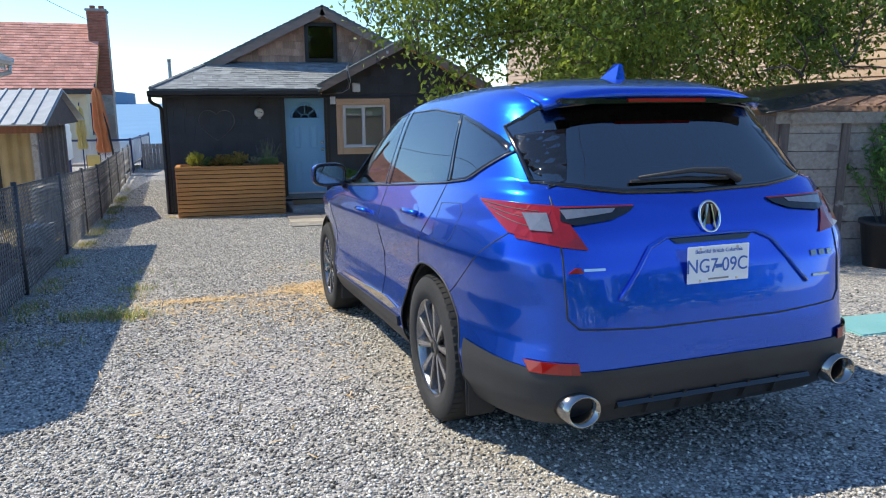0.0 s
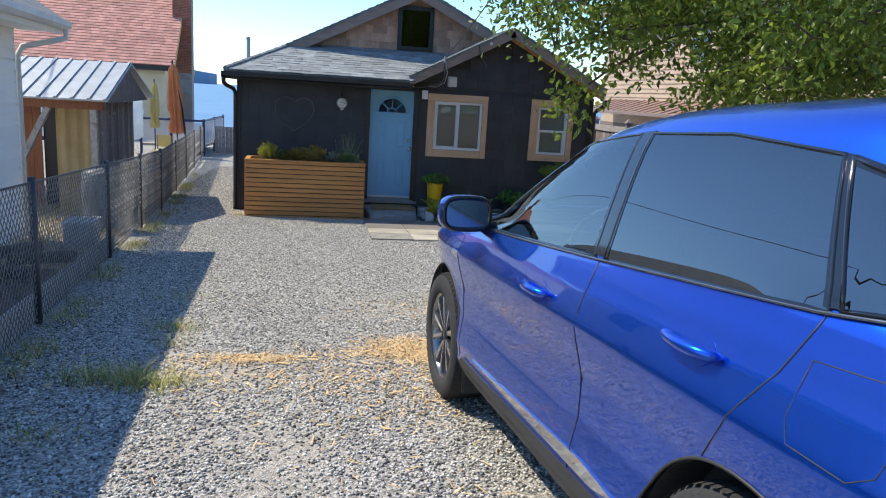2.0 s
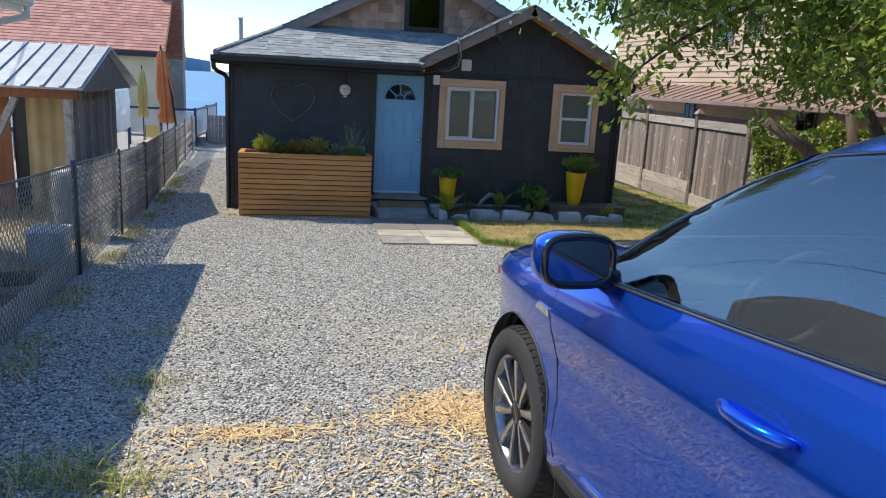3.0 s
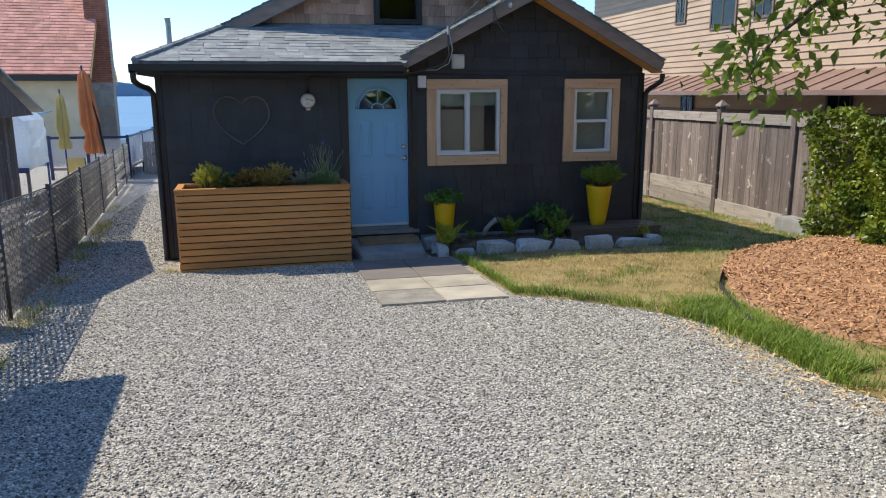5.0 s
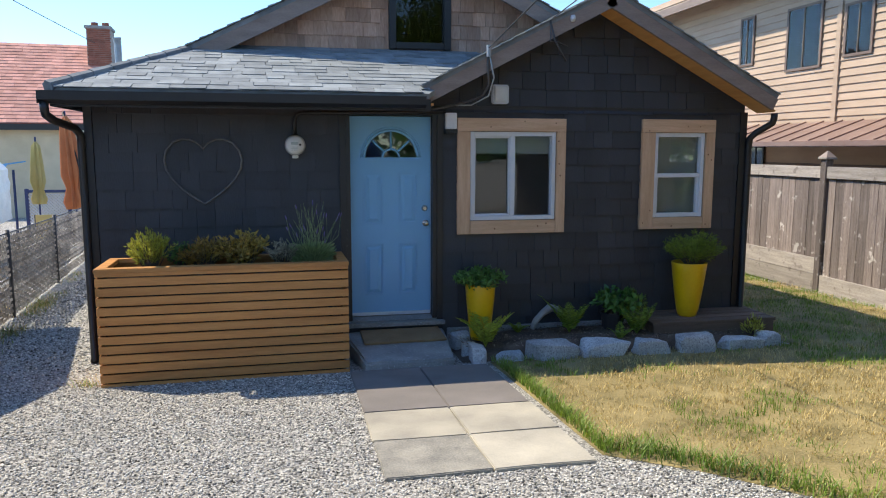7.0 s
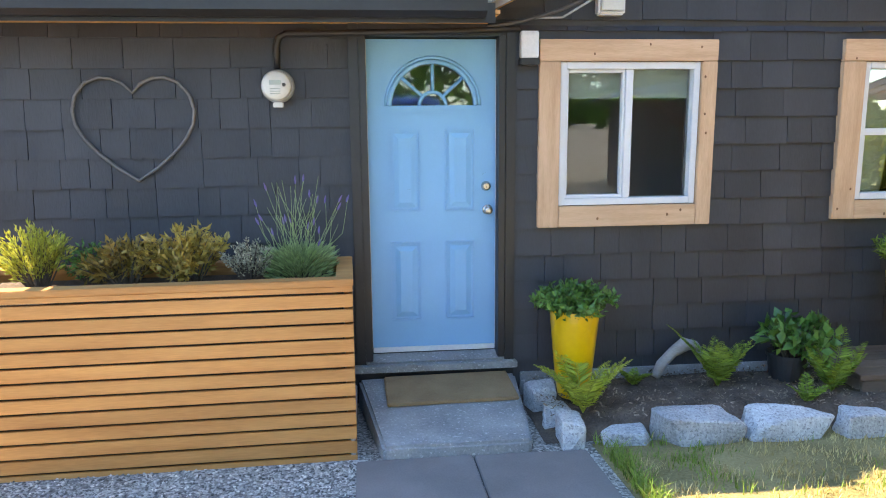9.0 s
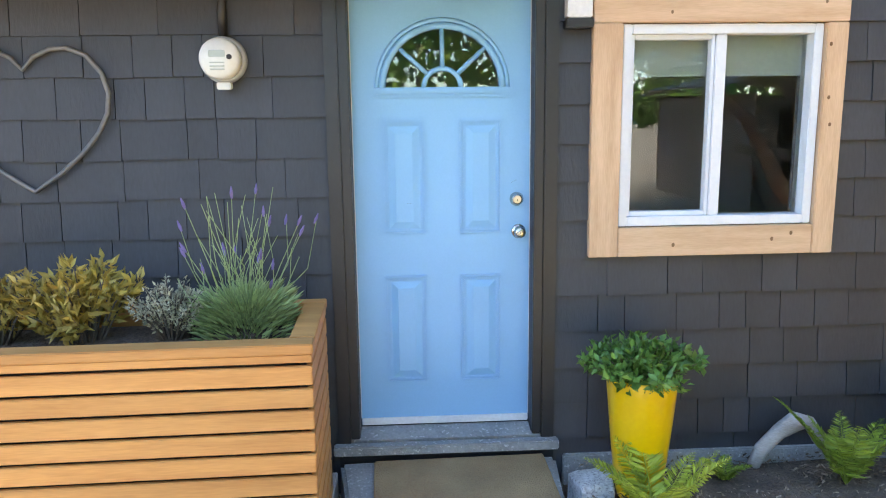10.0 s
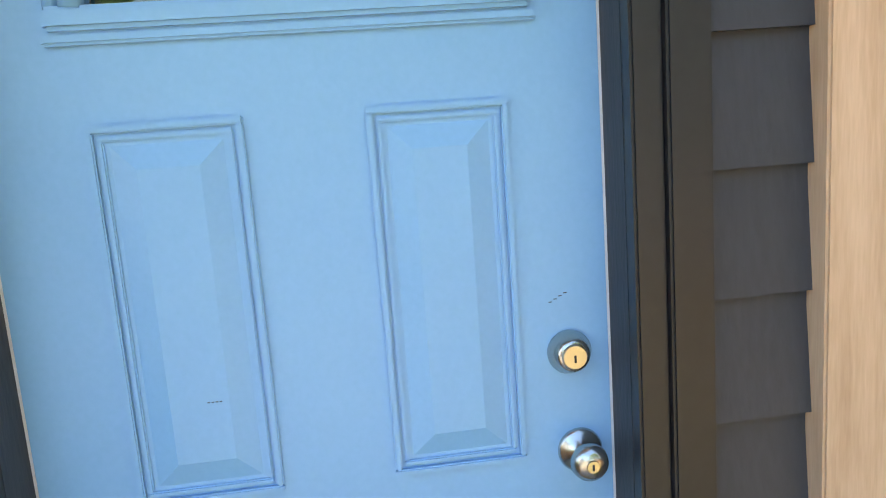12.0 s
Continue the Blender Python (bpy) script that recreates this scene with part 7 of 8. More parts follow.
v, f = leaf_cloud(c, rng.normal(size=c.shape) + np.array([-0.8, -0.3, -0.5]), rng.uniform(0.05, 0.10, n), 0.75)
tagged(swarm("foliage", v, f, IVY, ivy), kind="stuff")
b = bmesh.new()
for k in range(16):
    y0 = rng.uniform(-2.0, 2.0)
    tube([(-0.03, y0 + 0.2 * math.sin(i + k), 1.7 * i / 6) for i in range(7)], [0.02 - 0.002 * i for i in range(7)], 5, b)
tagged(part("stem_mass", b, BARK, ivy), kind="stuff")

tagged(part("fence_footing", wobble(box(6.55, 6.88, -4.6, -0.35, -0.05, 0.30, 0.02), 0.008, 4), CONCRETE), "weathered concrete footing below the ivy and board fence", "footing", kind="structure")

# ---- fixtures on the wall ----
half = [(0, .522), (.05, .575), (.12, .607), (.19, .612), (.27, .58), (.33, .505), (.352, .42), (.34, .335), (.295, .25), (.22, .165), (.12, .078), (0, 0)]
pts = [(-1.385 + x, -0.082, 1.545 + z) for x, z in half] + [(-1.385 - x, -0.082, 1.545 + z) for x, z in half[-2:0:-1]]
tagged(part("heart_hoop", tube(pts, 0.0105, 8, closed=True), HOOP, smooth=True), "grey heart-shaped wire hoop hanging on the shingles", "wall ornament")
meter = thing("electric_meter", "round white electricity meter on the charcoal wall", "meter", (-0.53, -0.07, 2.10))
part("base", lathe([(0.0, 0.0), (0.095, 0.0), (0.10, 0.02), (0.098, 0.045), (0.088, 0.055), (0.0, 0.055)], 32, m=turn), GALV, meter, smooth=True)
part("face", lathe([(0.086, 0.055), (0.086, 0.105), (0.078, 0.13), (0.0, 0.134)], 32, m=turn), METER, meter, smooth=True)
part("dial", box(-0.038, 0.03, -0.137, -0.132, 0.005, 0.032, 0.002), DIAL, meter)
part("lens", lathe([(0.011, 0.13), (0.011, 0.138), (0.0, 0.138)], 14, m=pose(0.047, 0, 0.005) @ turn), RUBBER, meter)
for z in (-0.02, -0.035, -0.048):
    part("label_bar", box(-0.035, 0.025, -0.1355, -0.133, z, z + 0.005), DIAL, meter)
part("seal", box(-0.03, 0.03, -0.06, -0.02, -0.125, -0.095, 0.004), METER, meter)
tagged(part("conduit", tube([(-0.53, -0.085, 2.20), (-0.53, -0.085, 2.33), (-0.515, -0.085, 2.385), (-0.47, -0.085, 2.41), (-0.1, -0.085, 2.415), (0.5, -0.085, 2.425), (0.95, -0.10, 2.44)], 0.019, 10), BLACKTRIM, smooth=True), "black cable conduit rising from the meter", "conduit")
lampbox = thing("wall_light_box", "square white outdoor light box on the gable wall", "wall light", (1.515, -0.06, 2.61))
part("body", box(-0.085, 0.085, -0.09, 0.0, -0.09, 0.10, 0.012), DULLWHITE, lampbox)
part("cover", box(-0.07, 0.07, -0.105, -0.091, -0.07, 0.085, 0.008), METER, lampbox)
jb = thing("junction_box", "small white junction box beside the window casing", "junction box", (1.01, -0.06, 2.34))
part("body", box(-0.055, 0.055, -0.075, 0.0, -0.075, 0.085, 0.006), DULLWHITE, jb)
part("lower_cover", box(-0.06, 0.06, -0.08, 0.0, -0.12, -0.077, 0.006), BLACKTRIM, jb)
for i, (p, q, sag, r) in enumerate((((1.30, -0.45, 3.02), (-0.9, -34, 8.6), 0.9, 0.007), ((1.95, -0.45, 3.33), (0.6, -34, 8.8), 0.9, 0.006), ((-7.9, 25.4, 6.17), (-9.0, -34, 9.0), 0.8, 0.012))):
    p, q = Vector(p), Vector(q)
    line = [p.lerp(q, u) - Vector((0, 0, sag * 4 * u * (1 - u))) for u in np.linspace(0, 1, 24)]
    tagged(part("overhead_cable", tube(line, r, 6), WIRE, smooth=True), "dark overhead service cable running to the roof", "cable", "overhead cables")
drop = thing("service_drop", "tangle of electrical service wires below the gable edge", "wiring", (1.30, -0.45, 3.0))
part("wire", tube([(0, 0, 0.02), (0.0, 0.02, -0.15), (0.02, 0.05, -0.32), (-0.02, 0.15, -0.42), (-0.12, 0.25, -0.46), (-0.35, 0.33, -0.52), (-0.55, 0.36, -0.55)], 0.012, 7), WIRE, drop, smooth=True)
part("wire", tube([(0.0, 0, 0.0), (0.06, 0.02, -0.25), (0.03, 0.1, -0.42), (-0.1, 0.28, -0.5), (-0.3, 0.34, -0.5)], 0.008, 6), GALV, drop, smooth=True)
part("wire", tube([(0.62, 0.02, 0.3), (0.66, 0.0, 0.12), (0.72, 0.0, 0.02), (0.78, 0.0, -0.08)], 0.009, 6), WIRE, drop, smooth=True)
part("wire", tube([(0.62, 0.02, 0.3), (0.62, 0.0, 0.1), (0.70, 0.0, 0.1), (0.80, 0.02, 0.06)], 0.007, 6), WIRE, drop, smooth=True)
part("clamp", tube([(0.0, 0.0, 0.05), (0.0, 0.0, -0.06)], 0.022, 8), GALV, drop)
part("insulator", lathe([(0.0, 0.03), (0.02, 0.03), (0.028, 0.0), (0.02, -0.03), (0.0, -0.03)], 12, m=pose(0.85, 0.02, 0.33)), DULLWHITE, drop, smooth=True)

# ---- beyond the chain-link fence ----
b = bmesh.new()
vs = []
for y in np.linspace(-11.6, -6.7, 16):
    vs.append((b.verts.new((fence_x(y) - 0.06, y, ground_z(0, y) + 0.06)), b.verts.new((fence_x(y) - 0.5, y, ground_z(0, y) + 0.10 + 0.05 * noise.noise((0, y * 2, 0)))), b.verts.new((fence_x(y) - 1.25, y, ground_z(0, y) + 0.12))))
for p, q in zip(vs, vs[1:]):
    for i in range(2):
        b.faces.new((p[i], q[i], q[i + 1], p[i + 1]))
tagged(part("soil_strip", b, SOIL, smooth=True), "dark bare soil strip between the fence and white house", "garden bed", kind="structure")
kerb = thing("fence_kerb", "pale concrete kerb along the foot of the chain-link fence", "kerb", kind="structure")
for ya, yb in zip(np.linspace(-11.6, -5.0, 6), np.linspace(-11.6, -5.0, 6)[1:]):
    q = box(-0.045, 0.045, 0.006, math.hypot(yb - ya, fence_x(yb) - fence_x(ya)) - 0.006, -0.05, 0.17, 0.008)
    s = part("kerb_block", wobble(q, 0.004, 5), CONCRETE, kerb)
    s.matrix_basis = pose(fence_x(ya) - 0.08, ya, ground_z(0, ya), -3.3, 0, 5.8)
n = 7000
y = rng.uniform(-6.9, 3, n)
x = fence_x(y) - rng.uniform(0.15, 2.0, n)
v, f = blades(x, y, gz_many(x, y), 0.04, 0.16, 0.01, 0.8)
tagged(swarm("dry_yard_grass", v, f, DRYBLADE), "long yellow dried grass in the neighbouring yard", "grass", kind="stuff")
bucket = thing("storage_tub", "white plastic tub standing in the neighbouring yard", "tub", (-3.62, -5.0, 0.27), 8)
part("body", wobble(box(-0.17, 0.17, -0.22, 0.22, 0, 0.36, 0.03), 0.006, 4), DULLWHITE, bucket)
part("rim", box(-0.185, 0.185, -0.235, 0.235, 0.361, 0.39, 0.008), DULLWHITE, bucket)
barrel = thing("grey_barrel", "tall grey plastic barrel behind the fence", "barrel", (-3.85, -3.3, 0.2))
part("body", lathe([(0.0, 0), (0.24, 0), (0.26, 0.05), (0.28, 0.4), (0.27, 0.42), (0.285, 0.45), (0.27, 0.8), (0.22, 0.86), (0.0, 0.87)], 28), surf("grey_plastic", (0.17, 0.18, 0.19), (0.26, 0.27, 0.28), 0.5, bump=0.05), barrel, smooth=True)
for k, (x, y, a) in enumerate(((-3.5, -6.6, 20), (-3.6, -7.3, -15), (-3.9, -6.2, 60))):
    lg = tagged(part("timber_offcut", box(-0.3, 0.3, -0.06, 0.06, 0, 0.1, 0.01), BARK), "dark timber offcut lying on the soil", "timber", "timber offcuts")
    lg.matrix_basis = pose(x, y, ground_z(x, y) + 0.12, 0, 0, a)

# deck of the red-roofed house
dk = thing("neighbour_deck", "raised deck with lattice railing and navy rails", "deck", (-7.15, 13.0, -0.25))
part("platform", box(0, 2.1, 0, 5.0, 0.30, 0.38), GREYRAIL, dk)
part("rail", box(0, 2.1, -0.03, 0.03, 1.20, 1.27, 0.006), NAVY, dk)
part("rail", box(2.07, 2.13, 0.031, 5.0, 1.20, 1.27, 0.006), NAVY, dk)
for x, y in ((0.0, 0.0), (1.0, 0.0), (2.1, 0.0), (2.1, 2.5), (2.1, 5.0)):
    part("post", box(x - 0.04, x + 0.04, y - 0.04, y + 0.04, -0.2, 1.30, 0.006), NAVY, dk)
lat = bmesh.new()
for k in range(34):
    for s in (1, -1):
        x0 = -0.75 + k * 0.085
        a = [max(0.03, min(2.05, x0 + (0 if s > 0 else 0.75))), max(0.03, min(2.05, x0 + (0.75 if s > 0 else 0)))]
        z = [0.42 + (a[0] - x0 if s > 0 else x0 + 0.75 - a[0]), 0.42 + (a[1] - x0 if s > 0 else x0 + 0.75 - a[1])]
        if abs(a[0] - a[1]) > 0.05:
            tube([(a[0], 0.012 * s, z[0]), (a[1], 0.012 * s, z[1])], 0.016, 4, lat)
tagged(part("lattice", lat, DULLWHITE, dk), kind="stuff")
lat = bmesh.new()
for k in range(66):
    for s in (1, -1):
        y0 = -0.75 + k * 0.085
        a = [max(0.03, min(4.95, y0 + (0 if s > 0 else 0.75))), max(0.03, min(4.95, y0 + (0.75 if s > 0 else 0)))]
        z = [0.42 + (a[0] - y0 if s > 0 else y0 + 0.75 - a[0]), 0.42 + (a[1] - y0 if s > 0 else y0 + 0.75 - a[1])]
        if abs(a[0] - a[1]) > 0.05:
            tube([(2.10 + 0.012 * s, a[0], z[0]), (2.10 + 0.012 * s, a[1], z[1])], 0.016, 4, lat)
tagged(part("lattice", lat, DULLWHITE, dk), kind="stuff")


def umbrella(at, h, material, label, lean=0, r=0.15, k_len=1.0):
    """A closed parasol: pole, hanging folds and finial."""
    u = thing("garden_umbrella", label, "umbrella", at)
    u.matrix_basis = pose(*at, 0, lean, 0)
    part("pole", tube([(0, 0, 0), (0, 0, h + 0.08)], 0.02, 8), NAVY, u)
    b = bmesh.new()
    rings = []
    for z, q in ((h, 0.03), (h - 0.12 * k_len, 0.55), (h - 0.45 * k_len, 0.75), (h - 0.85 * k_len, 0.95), (h - 1.02 * k_len, 0.62), (h - 1.22 * k_len, 1.0), (h - 1.32 * k_len, 0.8)):
        rings.append([b.verts.new((r * q * (0.8 + 0.28 * (-1) ** k) * math.cos(2 * math.pi * k / 16), r * q * (0.8 + 0.28 * (-1) ** k) * math.sin(2 * math.pi * k / 16), z)) for k in range(16)])
    for p, q in zip(rings, rings[1:]):
        for k in range(16):
            b.faces.new((p[k], p[(k + 1) % 16], q[(k + 1) % 16], q[k]))
    part("canopy", b, material, u)
    part("foot", lathe([(0.0, 0.0), (0.22, 0.0), (0.2, 0.06), (0.04, 0.1), (0.0, 0.1)], 20), NAVY, u, smooth=True)
    return u


umbrella((-5.75, 12.2, -0.25), 3.15, ORANGE, "closed orange cantilever umbrella beside the deck", -3, 0.26, 1.75)
tagged(part("umbrella_arm", tube([(-5.45, 12.2, -0.2), (-5.62, 12.2, 1.4), (-5.95, 12.2, 2.95)], 0.035, 8), BLACKTRIM, smooth=True), "dark curved arm of the cantilever umbrella", "umbrella arm")
umbrella((-6.25, 11.0, -0.2), 2.45, YELLOWCLOTH, "closed yellow patio umbrella beside the deck", 0, 0.17, 1.1)
cover = thing("blue_cover", "bright blue tarpaulin draped over yard furniture", "cover", (-7.0, 10.4, -0.2))
part("cloth", wobble(slab([(-0.7, -0.6, 1.75), (0.55, -0.6, 1.95), (0.55, 0.5, 2.0), (-0.7, 0.5, 1.8)], 0.03), 0.03, 4), BLUECLOTH, cover)
part("cloth_fall", wobble(prism([(-0.7, 1.2), (0.1, 1.25), (0.35, 1.6), (0.55, 1.93), (-0.7, 1.73)], "y", -0.62, -0.60), 0.03, 4), BLUECLOTH, cover)
for x in (-0.6, 0.45):
    part("stand", tube([(x, 0, 0), (x, 0, 1.8)], 0.03, 6), NAVY, cover)
house_tent = thing("plastic_greenhouse", "frame greenhouse wrapped in wrinkled white plastic", "greenhouse", (-5.95, 6.8, -0.1), 4)
SHEET = leafy("white_plastic_sheet", (0.55, 0.58, 0.60), (0.72, 0.75, 0.77), 0.4, 0.3)
b = prism([(-2.4, 0.75), (0.0, 0.75), (0.0, 1.75), (-0.6, 2.35), (-1.8, 2.35), (-2.4, 1.75)], "y", 0.0, 2.0)
bmesh.ops.subdivide_edges(b, edges=b.edges[:], cuts=6, use_grid_fill=True)
part("sheet", wobble(b, 0.035, 6), SHEET, house_tent)
for x in (-2.35, -1.2, -0.05):
    part("post", box(x - 0.03, x + 0.03, 0.02, 0.08, -0.1, 0.8), GREYWOOD, house_tent)
part("rail", box(-2.4, 0.0, -0.08, -0.02, 0.70, 0.80), NAVY, house_tent)
chair_ob = thing("deck_chair", "yellow folding chair beside the blue cloth", "chair", (-5.6, 9.0, -0.15))
part("seat", box(-0.22, 0.22, -0.2, 0.2, 0.38, 0.42, 0.01), YELLOWCLOTH, chair_ob)
part("backrest", box(-0.22, 0.22, 0.19, 0.22, 0.5, 0.85, 0.01), YELLOWCLOTH, chair_ob)
for x in (-0.2, 0.2):
    for y in (-0.18, 0.2):
        part("leg", tube([(x, y, 0), (x, y, 0.38 if y < 0 else 0.85)], 0.014, 6), NAVY, chair_ob)

# gate and shrub at the far end of the side path
gate = thing("garden_gate", "narrow blue-grey gate at the end of the side path", "gate", (-3.95, 14.2, -0.28))
for k in range(7):
    part("board", box(k * 0.13 - 0.9, k * 0.13 - 0.785, 0, 0.025, 0.05, 1.05), GREYRAIL, gate)
for z in (0.2, 0.85):
    part("rail", box(-0.9, 0.0, 0.026, 0.06, z, z + 0.09), GREYRAIL, gate)
shrub("path_bush", "reddish green bush beside the side path", "bush", (-3.0, 12.6, -0.25), (0.6, 0.7, 0), 1.5, 2400, 0.08, BRONZE, 0.4, count=60)

# ---- weathered shed beyond the car ----
ps_ = thing("plank_shed", "weathered plank shed with a sagging dark tarpaulin roof", "shed", (4.75, -9.4, 0.45), -14)
for k in range(9):
    part("plank", wobble(box(0, 3.2, 0, 0.03, k * 0.19, k * 0.19 + 0.183, 0.004), 0.004, 3), GREYRAIL, ps_)
for x in (-0.03, 0.62, 1.5, 2.6):
    part("upright", box(x, x + 0.09, -0.035, -0.001, 0, 1.72, 0.005), GREYWOOD, ps_)
part("side_wall", box(-0.03, 0.0, 0.031, 2.4, 0, 1.7), GREYWOOD, ps_)
part("beam", box(-0.1, 3.3, -0.06, -0.036, 1.62, 1.74, 0.006), GREYRAIL, ps_)
b = bmesh.new()
bmesh.ops.create_grid(b, x_segments=26, y_segments=16, size=0.5)
for v in b.verts:
    v.co = Vector((1.55 + v.co.x * 3.7, 1.0 + v.co.y * 2.6, 1.74 + 0.34 * math.cos(v.co.x * 2.6) - 0.10 * (v.co.y < -0.42) + 0.04 * noise.noise((v.co.x * 7, v.co.y * 5, 0))))
bmesh.ops.solidify(b, geom=b.faces[:], thickness=0.02)
part("tarpaulin", b, surf("black_tarp", (0.012, 0.012, 0.014), (0.03, 0.03, 0.034), 0.35, fine=20, bump=0.5, depth=0.03), ps_, smooth=True)
tub = thing("planter_tub", "large black plastic tub with a green bush", "plant pot", (5.75, -9.95, 0.585))
part("body", lathe([(0.0, 0), (0.24, 0), (0.30, 0.45), (0.32, 0.45), (0.32, 0.49), (0.29, 0.49), (0.27, 0.42), (0.0, 0.42)], 28), CLADDING, tub, smooth=True)
shrub("tub_bush", "airy green bush growing in the black tub", "bush", (5.75, -9.95, 1.0), (0.48, 0.5, 0), 1.25, 2600, 0.06, GREENLEAF, 0.35)
tagged(part("teal_sheet", wobble(box(3.3, 4.1, -12.15, -11.75, 0.70, 0.735, 0.01), 0.02, 3), surf("teal_plastic", (0.16, 0.42, 0.42), (0.24, 0.5, 0.5), 0.5, bump=0.1)), "teal plastic sheet lying on the gravel", "sheet")
tagged(part("red_rag", wobble(box(-2.55, -2.35, -11.9, -11.75, 0.70, 0.73, 0.01), 0.02, 6), surf("red_cloth", (0.4, 0.06, 0.06), (0.52, 0.1, 0.1), 0.8, bump=0.2)), "small red rag lying by the fence", "rag")


# black edging along the bark bed
rim = [(2.62, -5.25), (2.71, -5.0), (2.82, -4.75), (2.97, -4.44), (3.13, -4.11), (3.33, -3.74), (3.70, -3.25), (4.23, -2.68), (5.02, -1.96), (6.0, -1.68)]
b = bmesh.new()
rows_e = []
for i in range(len(rim) * 4 - 3):
    k, u = divmod(i, 4)
    a, c = rim[k], rim[min(k + 1, len(rim) - 1)]
    x, y = mid(a[0], c[0], u / 4), mid(a[1], c[1], u / 4)
    z = ground_z(x, y)
    h = 0.085 + 0.015 * math.sin(i * 0.9)
    rows_e.append([b.verts.new((x + dx, y + dx * 0.8, zz)) for dx, zz in ((0.0, z - 0.03), (0.0, z + h), (-0.012, z + h + 0.012), (-0.024, z + h), (-0.024, z - 0.03))])
for p, q in zip(rows_e, rows_e[1:]):
    for i in range(4):
        b.faces.new((p[i], p[i + 1], q[i + 1], q[i]))
tagged(part("garden_edging", b, RUBBER), "black plastic edging strip round the bark bed", "edging")

# trees across the road behind the start of the drive
n = 7000
x = rng.uniform(-22, 24, n)
top = 5.0 + 2.6 * np.sin(x * 0.42) + 1.3 * np.sin(x * 1.3 + 1)
c = np.stack([x, -34 + rng.uniform(-1.5, 1.5, n), ground_z(0, -34) + 0.2 + top * rng.random(n) ** 0.8], 1)
d1 = unit(rng.normal(size=(n, 3))) * rng.uniform(0.2, 0.5, n)[:, None]
d2 = unit(np.cross(d1, rng.normal(size=(n, 3)))) * rng.uniform(0.15, 0.35, n)[:, None]
v = np.stack([c - d1, c + d2, c + d1, c - d2], 1).reshape(-1, 3)
f = (np.arange(n)[:, None] * 4 + np.array([0, 1, 2, 3])[None])
tagged(swarm("far_woods", v, f, GREENLEAF), "dense green trees along the far end", "trees", kind="stuff")

# ---- small pieces of walls and roofs ----
BLOCK = [(-0.10, 0.93, 0.25, 2.46), (1.10, 2.22, 1.22, 2.36), (3.12, 3.94, 1.23, 2.365)]


def shingle_mesh(w, h):
    """A shake: thicker at the butt, a hair of bow at its edges."""
    b = bmesh.new()
    t = 0.021
    q = [b.verts.new(p) for p in ((0, 0, 0), (w, 0, 0), (w, -t, 0), (0, -t, 0), (0, 0, h), (w, 0, h), (w, -0.004, h), (0, -0.004, h))]
    for fc in ((0, 3, 2, 1), (4, 5, 6, 7), (3, 7, 6, 2), (0, 4, 7, 3), (1, 2, 6, 5), (0, 1, 5, 4)):
        b.faces.new([q[i] for i in fc])
    bmesh.ops.recalc_face_normals(b, faces=b.faces[:])
    me = bpy.data.meshes.new("shingle")
    b.to_mesh(me)
    b.free()
    return me


cache = {}


def shingle(parent, x, z, w, h, y, material):
    key = (round(w * 100), round(h * 100), material.name)
    if key not in cache:
        cache[key] = shingle_mesh(key[0] / 100 - 0.004, key[1] / 100)
        cache[key].materials.append(material)
    o = share("shingle", cache[key], parent, pose(x + 0.002, y + rng.uniform(-0.003, 0.001), z + rng.uniform(-0.004, 0.003), rng.uniform(-0.3, 0.3), rng.uniform(-0.35, 0.35), 0))
    return o


EXP = 0.178
for west, east, z in ((LX + 0.052, -0.10, 0.074), (0.93, RX - 0.062, 0.12)):
    while z < 2.46:
        x = west
        while x < east - 0.01:
            w = rng.choice([0.13, 0.17, 0.21, 0.25, 0.29, 0.33])
            w = min(w, east - x)
            ends = sorted([bx[0] for bx in BLOCK if bx[2] < z + EXP * 0.6 and bx[3] > z + 0.02 and bx[0] > x] + [99])
            inn = [bx for bx in BLOCK if bx[2] < z + EXP * 0.6 and bx[3] > z + 0.02 and bx[0] - 1e-6 <= x < bx[1]]
            if inn:
                x = inn[0][1]
                continue
            w = min(w, ends[0] - x)
            if ends[0] - x - w < 0.07 and ends[0] < 90:
                w = ends[0] - x
            if w > 0.02:
                shingle(wall, x, z, w, min(EXP + 0.012, 2.465 - z), WY - 0.001, CHARCOAL)
            x += max(w, 0.02)
        z += EXP
# the gable above the windows, in plain rows
z = 2.50
while z < 3.45:
    half = (3.50 - z) / 0.53
    x = max(0.78, 2.565 - half)
    while x < min(4.3, 2.565 + half) - 0.05:
        w = min(rng.choice([0.17, 0.21, 0.25, 0.29, 0.33]), min(4.3, 2.565 + half) - x)
        mid_h = min(EXP + 0.01, 3.49 - 0.53 * max(abs(x - 2.565), abs(x + w - 2.565)) - z + 0.03)
        if mid_h > 0.04:
            shingle(wall, x, z, w, mid_h, WY - 0.001, CHARCOAL)
        x += w
    z += EXP
# cedar shingles on the upper gable
z = 3.18
while z < 4.2:
    half = (4.30 - z) / 0.495
    x = 0.95 - half
    while x < min(0.95 + half, 2.3):
        w = rng.choice([0.09, 0.11, 0.13, 0.15, 0.17])
        if z < 4.0 and 0.50 < x + w / 2 < 1.33:
            x = max(x + w, 1.29)
            continue
        hh = min(0.165, 4.30 - 0.495 * max(abs(x - 0.95), abs(x + w - 0.95)) - z + 0.02)
        if hh > 0.04:
            shingle(gable_wall, x, z, w, hh, 1.198, RAWCEDAR)
        x += w
    z += 0.155

